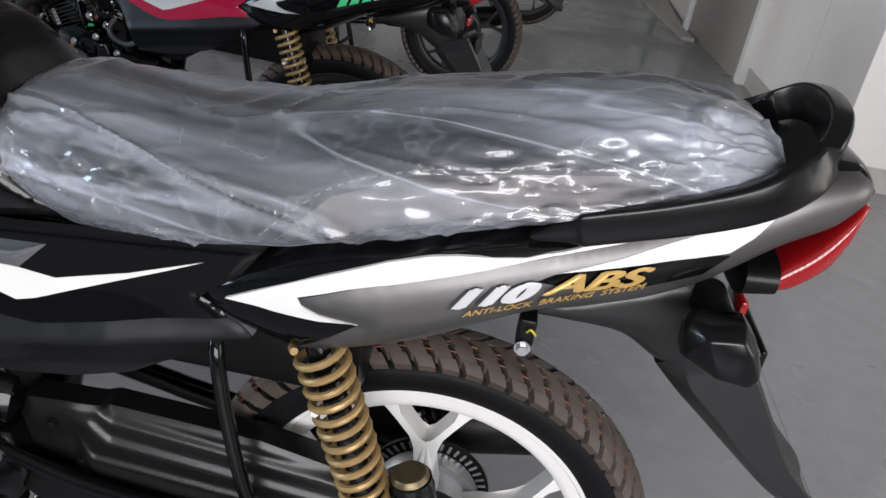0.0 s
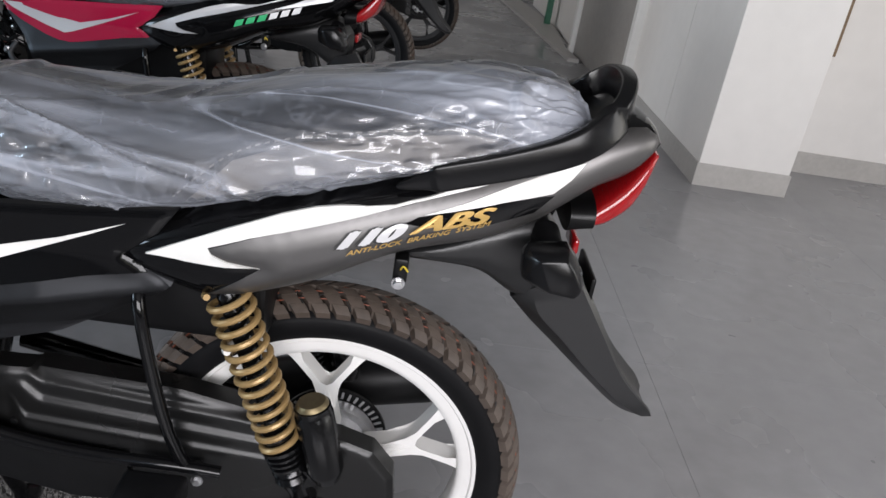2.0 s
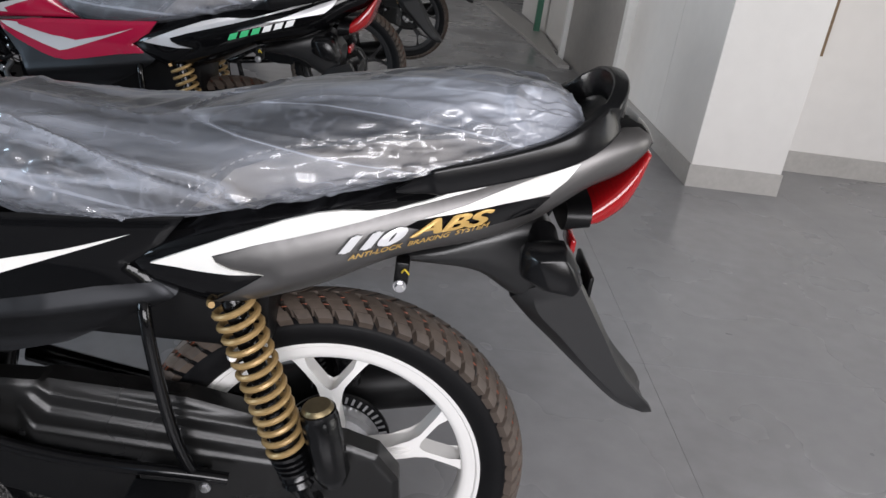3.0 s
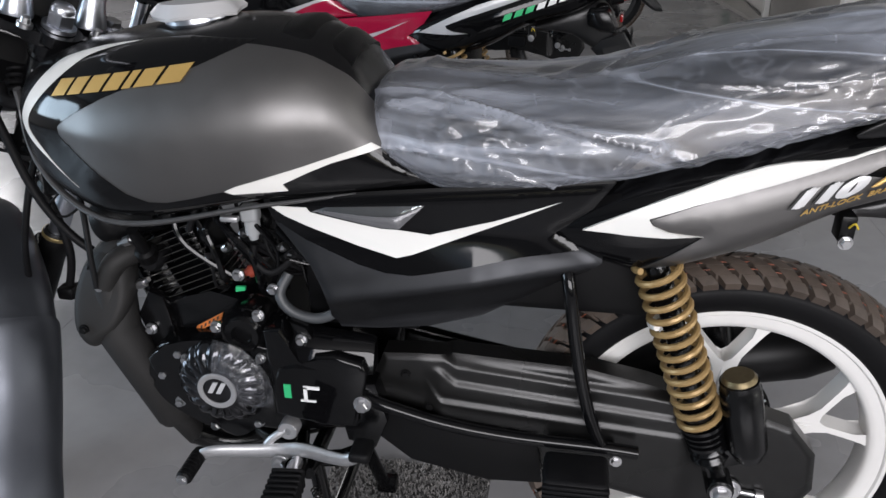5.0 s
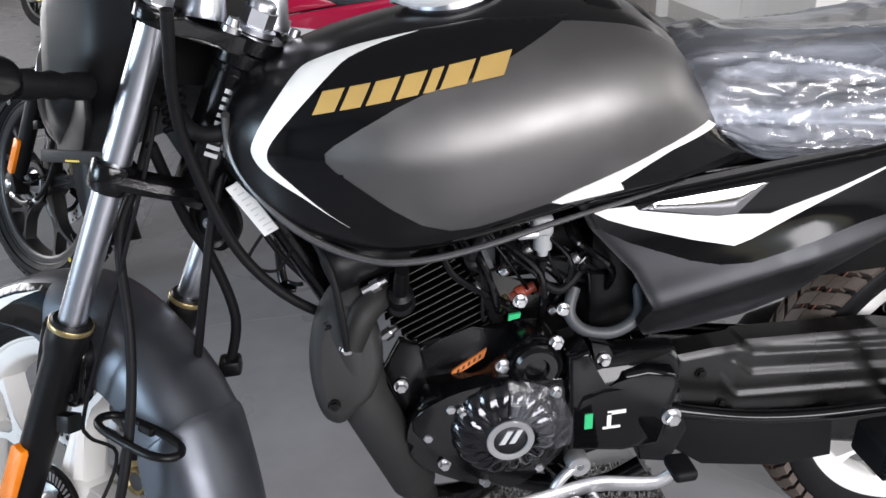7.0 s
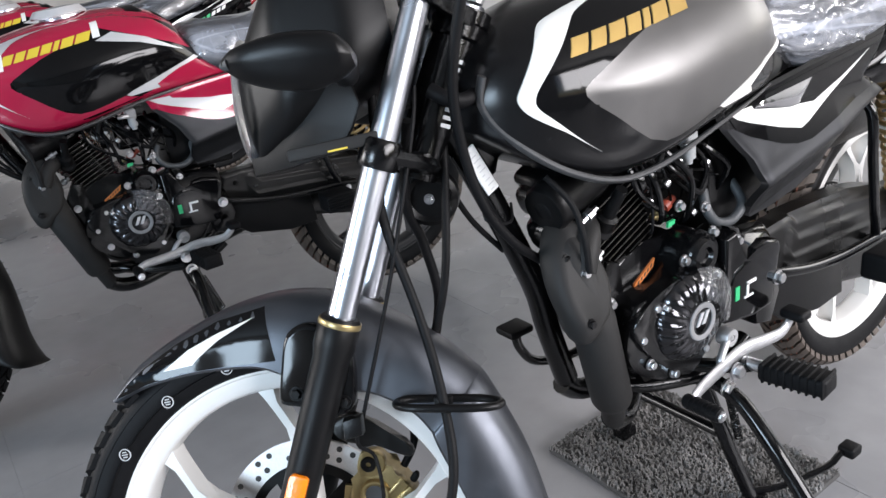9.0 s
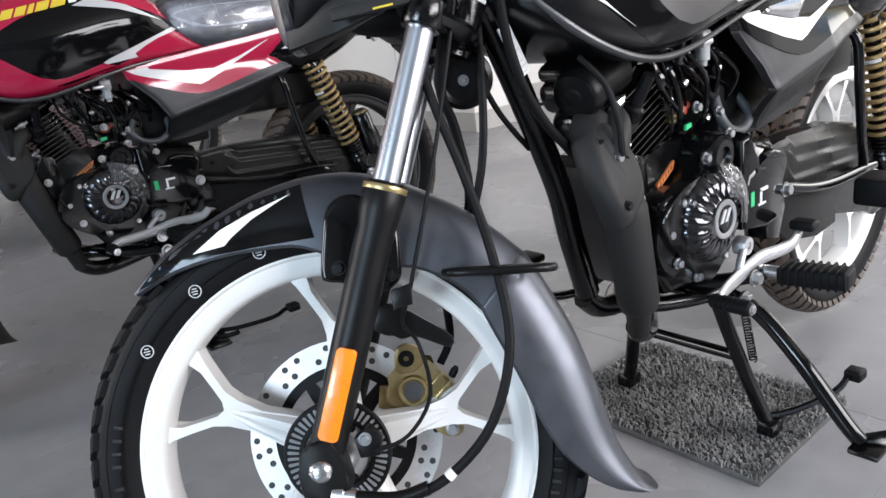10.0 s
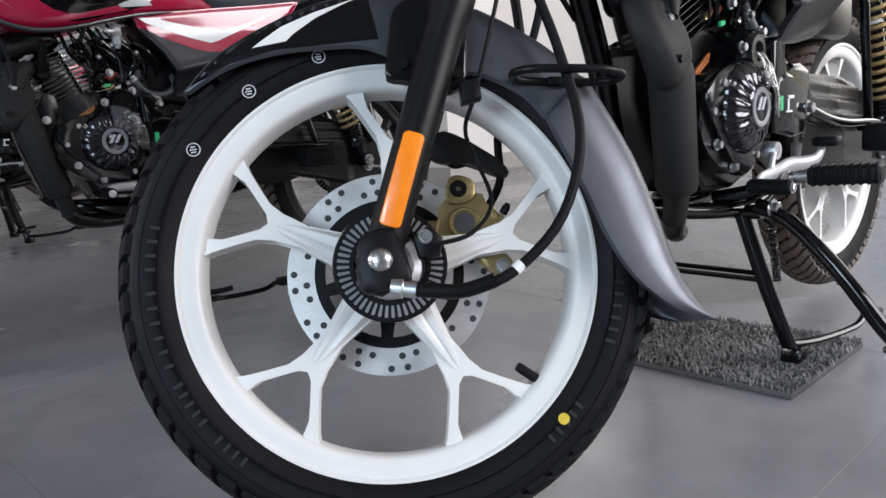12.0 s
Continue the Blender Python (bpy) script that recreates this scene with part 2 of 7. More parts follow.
def part(name, bm, mat, parent=None, label="", smooth=True, m=None):
    """Links a bmesh as one mesh object under a thing or a part; m: a pose to lay it in first."""
    if m is not None:
        bmesh.ops.transform(bm, matrix=m, verts=bm.verts)
    bmesh.ops.recalc_face_normals(bm, faces=bm.faces)
    me = bpy.data.meshes.new(name)
    bm.to_mesh(me)
    bm.free()
    for one in (mat if isinstance(mat, (list, tuple)) else [mat]):
        me.materials.append(one)
    if smooth:
        me.polygons.foreach_set("use_smooth", [True] * len(me.polygons))
        me.set_sharp_from_angle(angle=radians(38))
    ob = new(name, me)
    if parent is not None:
        ob.parent = parent
    return tagged(ob, label) if label else ob


def thing(name, label, category, m=None, group="", kind=""):
    ob = new(name)
    ob.empty_display_size = 0.05
    if m is not None:
        ob.matrix_world = m
    return tagged(ob, label, category, group, kind)


def rings(bm, loops, closed_ring=True, caps=True):
    """Skins a row of equal vertex loops."""
    rows = [[bm.verts.new(p) for p in loop] for loop in loops]
    n = len(rows[0])
    for a, b in zip(rows, rows[1:]):
        for i in range(n if closed_ring else n - 1):
            bm.faces.new((a[i], a[(i + 1) % n], b[(i + 1) % n], b[i]))
    if caps and closed_ring:
        bm.faces.new(rows[0][::-1])
        bm.faces.new(rows[-1])
    return rows


def shell(x0, x1, steps, top, bottom, half, mid, n_top=2.6, n_low=3.0, around=40, bm=None):
    """A body lofted along x: heights of top, bottom and the widest line, and the half width."""
    bm = bm or bmesh.new()
    loops = []
    for i in range(steps + 1):
        u = i / steps
        x = x0 + (x1 - x0) * (u - 0.11 * math.sin(2 * math.pi * u))
        zt, zb, w, zc = top(x), bottom(x), half(x), mid(x)
        loop = []
        for k in range(around):
            a = 2 * math.pi * k / around
            c, s = math.cos(a), math.sin(a)
            e = n_top if s >= 0 else n_low
            loop.append((x, w * math.copysign(abs(c) ** (2 / e), c),
                         zc + (zt - zc if s >= 0 else zc - zb) * math.copysign(abs(s) ** (2 / e), s)))
        loops.append(loop)
    rings(bm, loops)
    return bm


def smooth_line(pts, n=6, closed=False):
    """A Catmull-Rom line through points of any dimension."""
    P = [Vector(p) for p in pts]
    out = []
    k = len(P)
    for i in range(k if closed else k - 1):
        p0 = P[(i - 1) % k] if closed or i > 0 else P[0]
        p1, p2 = P[i], P[(i + 1) % k]
        p3 = P[(i + 2) % k] if closed or i + 2 < k else P[-1]
        for j in range(n):
            t = j / n
            out.append(0.5 * ((2 * p1) + (p2 - p0) * t + (2 * p0 - 5 * p1 + 4 * p2 - p3) * t * t + (3 * p1 - p0 - 3 * p2 + p3) * t ** 3))
    if not closed:
        out.append(P[-1])
    return out


def tube(pts, r, around=10, bm=None, smooth=5, flat=1.0):
    """A round bar along points; r is a radius or a function of the share of the way."""
    bm = bm or bmesh.new()
    line = smooth_line(pts, smooth) if smooth > 1 and len(pts) > 2 else [Vector(p) for p in pts]
    tang = [(line[min(i + 1, len(line) - 1)] - line[max(i - 1, 0)]).normalized() for i in range(len(line))]
    side = tang[0].orthogonal().normalized()
    if flat != 1.0:
        side = Vector((0, 1, 0))
    loops = []
    for i, (p, t) in enumerate(zip(line, tang)):
        side = (side - t * side.dot(t)).normalized()
        up = t.cross(side)
        rad = r(i / (len(line) - 1)) if callable(r) else r
        loops.append([p + (side * math.cos(a) * flat + up * math.sin(a)) * rad for a in (2 * math.pi * k / around for k in range(around))])
    rings(bm, loops)
    return bm


def lathe(profile, around=48, axis="y", bm=None, centre=(0, 0, 0), closed=False):
    """Turns (radius, along) points round an axis; a closed profile makes a ring."""
    bm = bm or bmesh.new()
    c = Vector(centre)
    loops = []
    for k in range(around):
        a = 2 * math.pi * k / around
        row = []
        for r, h in profile:
            if axis == "y":
                v = Vector((r * math.cos(a), h, r * math.sin(a)))
            elif axis == "z":
                v = Vector((r * math.cos(a), r * math.sin(a), h))
            else:
                v = Vector((h, r * math.cos(a), r * math.sin(a)))
            row.append(bm.verts.new(c + v))
        loops.append(row)
    n = len(profile)
    for k in range(around):
        a, b = loops[k], loops[(k + 1) % around]
        for i in range(n if closed else n - 1):
            bm.faces.new((a[i], a[(i + 1) % n], b[(i + 1) % n], b[i]))
    if not closed:
        for i in (0, -1):
            if profile[i][0] > 1e-4:
                bm.faces.new([row[i] for row in loops])
    bmesh.ops.remove_doubles(bm, verts=bm.verts, dist=1e-5)
    return bm


def box(x0, x1, y0, y1, z0, z1, bevel=0.0, seg=2, bm=None):
    out = bm or bmesh.new()
    b = bmesh.new()
    bmesh.ops.create_cube(b, size=1, matrix=Matrix.Translation(((x0 + x1) / 2, (y0 + y1) / 2, (z0 + z1) / 2)) @ Matrix.Diagonal((x1 - x0, y1 - y0, z1 - z0, 1)))
    if bevel:
        bmesh.ops.bevel(b, geom=b.edges[:], offset=bevel, segments=seg, affect="EDGES", profile=0.5)
    return join(out, b)


def join(bm, other, m=None):
    me = bpy.data.meshes.new("piece")
    if m is not None:
        bmesh.ops.transform(other, matrix=m, verts=other.verts)
    other.to_mesh(me)
    other.free()
    bm.from_mesh(me)
    bpy.data.meshes.remove(me)
    return bm


def prism(poly, y0, y1, bevel=0.0, seg=2, bm=None):
    """An xz outline with thickness from y0 to y1, its edges rounded."""
    b = bmesh.new()
    lo = [b.verts.new((x, y0, z)) for x, z in poly]
    hi = [b.verts.new((x, y1, z)) for x, z in poly]
    n = len(poly)
    b.faces.new(lo)
    b.faces.new(hi[::-1])
    for i in range(n):
        b.faces.new((lo[i], hi[i], hi[(i + 1) % n], lo[(i + 1) % n]))
    if bevel:
        edges = [e for e in b.edges if abs(e.verts[0].co.y - e.verts[1].co.y) < 1e-6]
        bmesh.ops.bevel(b, geom=edges, offset=bevel, segments=seg, affect="EDGES", profile=0.5)
    return b if bm is None else join(bm, b)


def border_distance(p, poly):
    best = 9.0
    for i in range(len(poly)):
        ax, az = poly[i]
        bx, bz = poly[(i + 1) % len(poly)]
        dx, dz = bx - ax, bz - az
        t = max(0, min(1, ((p[0] - ax) * dx + (p[1] - az) * dz) / (dx * dx + dz * dz + 1e-12)))
        best = min(best, math.hypot(p[0] - ax - t * dx, p[1] - az - t * dz))
    return best


def pad(poly, base, bulge=0.0, width=0.03, thick=0.002, cell=0.014, sink=0.004):
    """A thin panel of the xz outline laid on a surface y = base(x, z): proud by thick, bulging by bulge inside the border."""
    b = bmesh.new()
    b.faces.new([b.verts.new((x, 0, z)) for x, z in poly])
    b.normal_update()
    bmesh.ops.triangulate(b, faces=b.faces[:])
    for _ in range(7):
        long = [e for e in b.edges if e.calc_length() > cell]
        if not long:
            break
        bmesh.ops.subdivide_edges(b, edges=long, cuts=1)
        b.normal_update()
        bmesh.ops.triangulate(b, faces=b.faces[:])
        bmesh.ops.beautify_fill(b, faces=b.faces[:], edges=[e for e in b.edges if not e.is_boundary])
    for v in b.verts:
        s = 0.0
        if bulge:
            t = min(1.0, border_distance((v.co.x, v.co.z), poly) / width)
            s = bulge * math.sin(t * math.pi / 2)
        v.co.y = base(v.co.x, v.co.z) - thick - s
    edge = [e for e in b.edges if e.is_boundary]
    made = bmesh.ops.extrude_edge_only(b, edges=edge)
    for v in made["geom"]:
        if isinstance(v, bmesh.types.BMVert):
            v.co.y += thick + sink
    return b


def surface_of(ob, default=-0.1):
    """The height field y(x, z) of an object's near side."""
    tree = BVHTree.FromPolygons([v.co for v in ob.data.vertices], [p.vertices for p in ob.data.polygons])

    def at(x, z):
        hit = tree.ray_cast(Vector((x, -2, z)), Vector((0, 1, 0)))
        if hit[0] is None:
            near = tree.find_nearest(Vector((x, default, z)))
            return near[0].y
        return hit[0].y
    return at


def bolt(r, h, axis="y", centre=(0, 0, 0), bm=None):
    """A hexagon bolt head on its washer, towards -y."""
    bm = bm or bmesh.new()
    c = Vector(centre)
    lathe([(0, 0.0005), (r * 1.35, 0.0005), (r * 1.35, -h * 0.25), (0, -h * 0.25)], 16, "y", bm, c)
    lathe([(r * 0.98, -h * 0.2), (r, -h * 0.85), (r * 0.85, -h), (0, -h)], 6, "y", bm, c)
    return bm


# ---- the room ----
def structure(name, bm, mat, label, category, smooth=False):
    return tagged(part(name, bm, mat, None, label, smooth), label, category, kind="structure")


X0, X1, Y0, Y1, HIGH = -6.0, 4.4, -3.9, 10.4, 3.1
ground = structure("ground", box(-60, 60, -60, 60, -0.30, -0.20), JOINT, "dusty grey ground outside the showroom", "ground")
floor = structure("floor", box(X0, X1, Y0, Y1, -0.12, -0.0009), JOINT, "showroom floor bed showing in thin joints between grey slabs", "floor")


def wall_with_hole(name, axis, at, thick, a0, a1, hole, label):
    """A wall across axis, from a0 to a1, with one opening (h0, h1, z0, z1) through it."""
    bm = bmesh.new()
    h0, h1, z0, z1 = hole
    for lo, hi, b, t in ((a0, h0, -0.12, HIGH), (h1, a1, -0.12, HIGH), (h0, h1, -0.12, z0), (h0, h1, z1, HIGH)):
        if hi - lo > 0.01 and t - b > 0.01:
            if axis == "y":
                box(lo, hi, at, at + thick, b, t, bm=bm)
            else:
                box(at, at + thick, lo, hi, b, t, bm=bm)
    # the unseen south wall takes the dimmed colour, to keep reflections dark
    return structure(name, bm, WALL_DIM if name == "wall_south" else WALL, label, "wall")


def window(name, axis, at, a0, a1, z0, z1, panes, label):
    w = thing(name, label, "window", kind="structure")
    step = (a1 - a0) / panes
    for i in range(panes + 1):
        c = a0 + i * step
        lo, hi = max(a0, c - 0.03), min(a1, c + 0.03)
        b = box(lo, hi, at, at + 0.06, z0 + 0.05, z1 - 0.05, 0.004) if axis == "y" else box(at, at + 0.06, lo, hi, z0 + 0.05, z1 - 0.05, 0.004)
        part("mullion", b, FRAME_WHITE, w)
    for z in (z0, z1 - 0.05):
        b = box(a0, a1, at - 0.002, at + 0.062, z, z + 0.05, 0.004) if axis == "y" else box(at - 0.002, at + 0.062, a0, a1, z, z + 0.05, 0.004)
        part("rail", b, FRAME_WHITE, w)
    return w


wall_with_hole("wall_south", "y", Y0 - 0.2, 0.2, X0, X1, (-1.2, 2.9, 0.70, 2.85), "wall round the wide glazed shop front, unseen, its colour dimmed")
window("window_1", "y", Y0 - 0.13, -1.2, 2.9, 0.70, 2.85, 4, "wide shop front with white metal frames")
wall_with_hole("wall_east", "x", X1, 0.2, Y0 - 0.2, Y1 + 0.2, (-2.5, 1.3, 0.5, 2.8), "painted wall with a side window")
window("window_2", "x", X1 + 0.07, -2.5, 1.3, 0.5, 2.8, 3, "side window with white metal frames")
structure("wall_north", box(X0, X1, Y1, Y1 + 0.2, -0.12, HIGH), WALL, "plain painted far wall", "wall")
# the long opening is unseen, added to house the west lights
wall_with_hole("wall_west", "x", X0 - 0.2, 0.2, Y0 - 0.2, Y1 + 0.2, (-2.6, 5.8, 0.9, 2.7), "painted wall with a long window")
window("window_3", "x", X0 - 0.13, -2.6, 5.8, 0.9, 2.7, 7, "unseen long window with white metal frames, added round the west lights")
structure("ceiling", box(X0 - 0.2, X1 + 0.2, Y0 - 0.2, Y1 + 0.2, HIGH, HIGH + 0.15), CEILING, "plain unseen ceiling, its colour darkened to hold back bounced light", "ceiling")

# the short wall behind the tail of the bike, with its square pier
structure("wall_inner", box(1.95, X1, 3.20, 3.40, -0.004, HIGH), WALL, "white painted inner wall with light stains", "wall")
structure("pier", box(1.505, 1.97, 2.695, 3.40, -0.004, HIGH, 0.004), WALL, "white painted square pier with a stone skirting", "pier")
structure("wall_passage", box(1.505, 1.70, 3.402, 4.36, -0.004, HIGH), WALL, "white painted wall along the passage", "wall")


def skirting(name, bm):
    return structure(name, bm, SKIRT, "pale stone skirting along the wall foot", "skirting")


skirting("baseboard_1", box(1.497, 1.978, 2.687, 2.695, -0.003, 0.115, 0.002))
skirting("baseboard_2", box(1.98, X1, 3.19, 3.20, -0.003, 0.12, 0.002))
skirting("baseboard_3", box(1.497, 1.505, 2.697, 4.36, -0.003, 0.115, 0.002))
skirting("baseboard_4", box(X0, X1, Y1 - 0.012, Y1, -0.003, 0.10, 0.002))
skirting("baseboard_5", box(X0, X0 + 0.012, Y0, Y1 - 0.02, -0.003, 0.10, 0.002))
def upright(poly, z0, z1):
    """An xy outline raised from z0 to z1."""
    bm = bmesh.new()
    rings(bm, [[(x, y, z) for x, y in poly] for z in (z0, z1)])
    return bm


structure("door_frame", box(1.445, 1.62, 4.362, 4.45, -0.003, 2.5, 0.004), FRAME_WHITE, "white painted door frame at the end of the passage wall", "door frame")
structure("passage_panel", upright([(1.46, 4.452), (1.37, 5.93), (1.45, 5.95), (1.60, 4.452)], -0.003, 2.5), PANEL_BROWN, "brown grey panelled partition along the passage", "partition")
structure("partition_post", upright([(1.325, 5.932), (1.365, 5.932), (1.365, 6.01), (1.325, 6.01)], -0.003, 2.6), FRAME_WHITE, "white post of the passage partition", "post")
structure("passage_wall_end", upright([(1.386, 6.03), (1.40, 7.2), (1.31, 9.0), (1.42, 9.0), (1.50, 6.03)], -0.003, HIGH), WALL, "white painted wall at the far end of the passage", "wall")
structure("ledge", upright([(1.261, 5.53), (0.843, 9.6), (1.096, 9.7), (1.36, 7.2), (1.31, 6.0), (1.355, 5.53)], -0.003, 0.03), SKIRT, "pale stone ledge along the passage wall", "ledge")
structure("far_frame", upright([(1.26, 7.33), (1.32, 7.33), (1.32, 7.39), (1.26, 7.39)], -0.003, 2.4), material("green_frame_paint", (0.02, 0.12, 0.07), 0.4, grain=0.1), "green painted frame upright down the passage", "frame")
structure("trim", box(2.205, 2.232, 3.175, 3.198, 0.65, 2.4, 0.004), WOOD, "thin brown wooden strip fixed to the white wall", "trim")


# ---- the motorcycle ----
STEER = Matrix.Translation((-1.2377, 0.0171, 0.2960)) @ Matrix.Rotation(radians(-42.0), 4, Vector((math.sin(radians(27)), 0, math.cos(radians(27)))))
HUB_X, HUB_Z = 0.030, 0.326


def make_spoke(angle):
    """One forked spoke: a broad root at the hub, two arms to the rim, filleted where they part and where they meet the rim."""
    half = [(0.036, 0.0240), (0.070, 0.0175), (0.100, 0.0125), (0.118, 0.0104), (0.132, 0.0116), (0.149, 0.0215), (0.168, 0.0355), (0.1815, 0.0462), (0.1885, 0.0520), (0.1920, 0.0560), (0.1965, 0.0610)]
    rim = [(0.2010, 0.0590), (0.2060, 0.0480)]
    inner = [(0.2050, 0.0425), (0.2000, 0.0434), (0.1930, 0.0412), (0.1820, 0.0336), (0.1640, 0.0208), (0.1480, 0.0088), (0.1400, 0.0040), (0.1385, 0.0)]
    up = half + rim + inner
    poly = up + [(x, -z) for x, z in up[-2::-1]]
    bm = prism(poly, -0.0165, 0.0165, 0.0042, 3)
    # the raised middle of the root, faceted, tapering into the fork
    loops = []
    for x, w, top in ((0.030, 0.0225, 0.0275), (0.060, 0.0182, 0.0258), (0.090, 0.0134, 0.0230), (0.112, 0.0100, 0.0202), (0.130, 0.0058, 0.0172), (0.137, 0.0030, 0.0160)):
        near = [(-w, -0.0150), (-w * 0.62, -top), (-w * 0.22, -top), (0.0, -top + 0.0022), (w * 0.22, -top), (w * 0.62, -top), (w, -0.0150)]
        loops.append([(x, y, z) for z, y in near] + [(x, -y, z) for z, y in near[::-1]])
    rings(bm, loops)
    bmesh.ops.transform(bm, matrix=Matrix.Rotation(-radians(angle), 4, "Y"), verts=bm.verts)
    return bm


def make_rim():
    bm = bmesh.new()
    # the rim's section, (radius, across), closed
    side = [(0.2325, 0.0260), (0.2330, 0.0285), (0.2315, 0.0300), (0.2265, 0.0300), (0.2250, 0.0286), (0.2240, 0.0264), (0.2130, 0.0258), (0.2062, 0.0242), (0.2030, 0.0206), (0.2015, 0.0140), (0.2010, 0.0050)]
    sec = [(r, -y) for r, y in side] + side[::-1] + [(0.224, 0.023), (0.217, 0.019), (0.210, 0.009), (0.210, -0.009), (0.217, -0.019), (0.224, -0.023)]
    lathe(sec, 96, "y", bm, closed=True)
    lathe([(0.0, -0.034), (0.040, -0.034), (0.046, -0.026), (0.046, 0.026), (0.040, 0.034), (0.0, 0.034)], 40, "y", bm)
    return bm


def make_tyre(radius, bead, sunk):
    """The casing: a rounded section that closes on the rim at the bead."""
    sec = [(bead - 0.0015, -0.0292), (bead + 0.0020, -0.0330), (0.250, -0.0395), (0.264, -0.0415), (radius - 0.022 - 0.8 * sunk, -0.0390), (radius - 0.0155 - sunk, -0.0330), (radius - 0.010 - sunk, -0.022), (radius - 0.0085 - sunk, -0.010)]
    sec = sec + [(r, -y) for r, y in sec[::-1]]
    return lathe(sec + [(bead - 0.006, 0.0)], 120, "y", closed=True)


def tread_point(radius, a, v, lift):
    """A point of the tread at the turn a, v from -1 to 1 across it."""
    w = 0.0395
    bow = abs(v) ** 2.6
    r = radius - 0.006 - 0.016 * bow + lift * (1 - 0.25 * bow)
    return (r * math.cos(a), v * (w + lift * 0.3 * abs(v)), r * math.sin(a))


def make_tread(radius, count, slant, rows, proud=0.0055):
    """Slanting tread blocks with open grooves between them."""
    bm = bmesh.new()
    for k in range(count):
        for v0, v1, shift in rows:
            for side in (-1, 1):
                step = 2 * math.pi / count
                gap = 0.30 * step
                quad = []
                for lift in (-0.013, proud):
                    for i in range(7):
                        v = v0 + (v1 - v0) * i / 6
                        off = (slant * v + shift + (0.5 if side > 0 else 0.0)) * step
                        quad.append([tread_point(radius, k * step + off + gap / 2, side * v, lift),
                                     tread_point(radius, k * step + off + (step - gap) / 2 + gap / 2, side * v, lift),
                                     tread_point(radius, k * step + off + step - gap / 2, side * v, lift)])
                vs = [[bm.verts.new(p) for p in row] for row in quad]
                low, top = vs[:7], vs[7:]
                for i in range(6):
                    for j in range(2):
                        bm.faces.new((top[i][j], top[i][j + 1], top[i + 1][j + 1], top[i + 1][j]))
                    bm.faces.new((low[i][0], top[i][0], top[i + 1][0], low[i + 1][0]))
                    bm.faces.new((low[i][2], low[i + 1][2], top[i + 1][2], top[i][2]))
                for i in (0, 6):
                    for j in range(2):
                        bm.faces.new((low[i][j], low[i][j + 1], top[i][j + 1], top[i][j]))
    return bm


def make_disc(r0, r1, thick, y):
    bm = lathe([(r0, y - thick / 2), (r1, y - thick / 2), (r1, y + thick / 2), (r0, y + thick / 2)], 80, "y", closed=True)
    return bm


def coil(p0, p1, radius, wire, turns, around=8, per=18):
    a, b = Vector(p0), Vector(p1)
    ax = (b - a).normalized()
    s = ax.orthogonal().normalized()
    t = ax.cross(s)
    n = int(turns * per)
    pts = [a + (b - a) * (i / n) + (s * math.cos(2 * math.pi * i / per) + t * math.sin(2 * math.pi * i / per)) * radius for i in range(n + 1)]
    return tube(pts, wire, around, smooth=1)


def rod(p0, p1, r0, r1=None, around=16, bm=None):
    """A straight round rod, as steps of (share, radius) or from r0 to r1."""
    steps = r0 if isinstance(r0, list) else [(0, r0), (1, r1 if r1 is not None else r0)]
    a, b = Vector(p0), Vector(p1)
    bm = bm or bmesh.new()
    ax = (b - a).normalized()
    s = ax.orthogonal().normalized()
    t = ax.cross(s)
    loops = [[a + (b - a) * u + (s * math.cos(2 * math.pi * k / around) + t * math.sin(2 * math.pi * k / around)) * r for k in range(around)] for u, r in steps]
    rings(bm, loops)
    return bm


def writing(text, size, m, mat, name, parent, depth=0.0004, shear=0.0, spread=1.0, bold=0.0):
    """Raised or printed characters as a mesh."""
    cu = bpy.data.curves.new(name, "FONT")
    cu.body, cu.size, cu.extrude, cu.shear, cu.space_character = text, size, depth, shear, spread
    tmp = new("tmp", cu)
    dg = bpy.context.evaluated_depsgraph_get()
    me = bpy.data.meshes.new_from_object(tmp.evaluated_get(dg))
    bpy.data.objects.remove(tmp)
    bpy.data.curves.remove(cu)
    bm = bmesh.new()
    bm.from_mesh(me)
    # heavier strokes: the same characters laid over themselves a little to each side
    for k in range(1, 4 if bold else 1):
        for dx, dy in ((1, 0), (-1, 0), (0, 1), (0, -1)):
            more = bmesh.new()
            more.from_mesh(me)
            join(bm, more, Matrix.Translation((dx * bold * size * k / 3, 0.5 * dy * bold * size * k / 3, -0.00006 * (4 * k + dx + 2 * dy))))
    bpy.data.meshes.remove(me)
    bmesh.ops.transform(bm, matrix=m, verts=bm.verts)
    return bm


def side_writing(text, height, p0, p1, base, mat, name, parent, label, proud=0.002, shear=0.25, spread=1.0, bold=0.0):
    """Writing on a side panel, from p0 to p1 (x, z), wrapped on the surface base."""
    bm = writing(text, height, Matrix.Identity(4), mat, name, parent, 0.0003, shear, spread, bold)
    lo = min(v.co.x for v in bm.verts)
    hi = max(v.co.x for v in bm.verts)
    d = Vector((p1[0] - p0[0], p1[1] - p0[1]))
    k = d.length / (hi - lo)
    d.normalize()
    for v in bm.verts:
        u, w, e = (v.co.x - lo) * k, v.co.y, v.co.z
        x, z = p0[0] + d.x * u - d.y * w * 0.55, p0[1] + d.y * u + w
        v.co = (x, base(x, z) - proud - e, z)
    return part(name, bm, mat, parent, label, smooth=False)


# tube lamp high on the inner wall
lamp = thing("tube_lamp", "slim lit tube lamp fixed high on the white wall", "lamp", pose(3.25, 3.14, 2.66))
part("holder", box(-0.62, 0.62, 0.0, 0.058, -0.03, 0.03, 0.006), FRAME_WHITE, lamp)
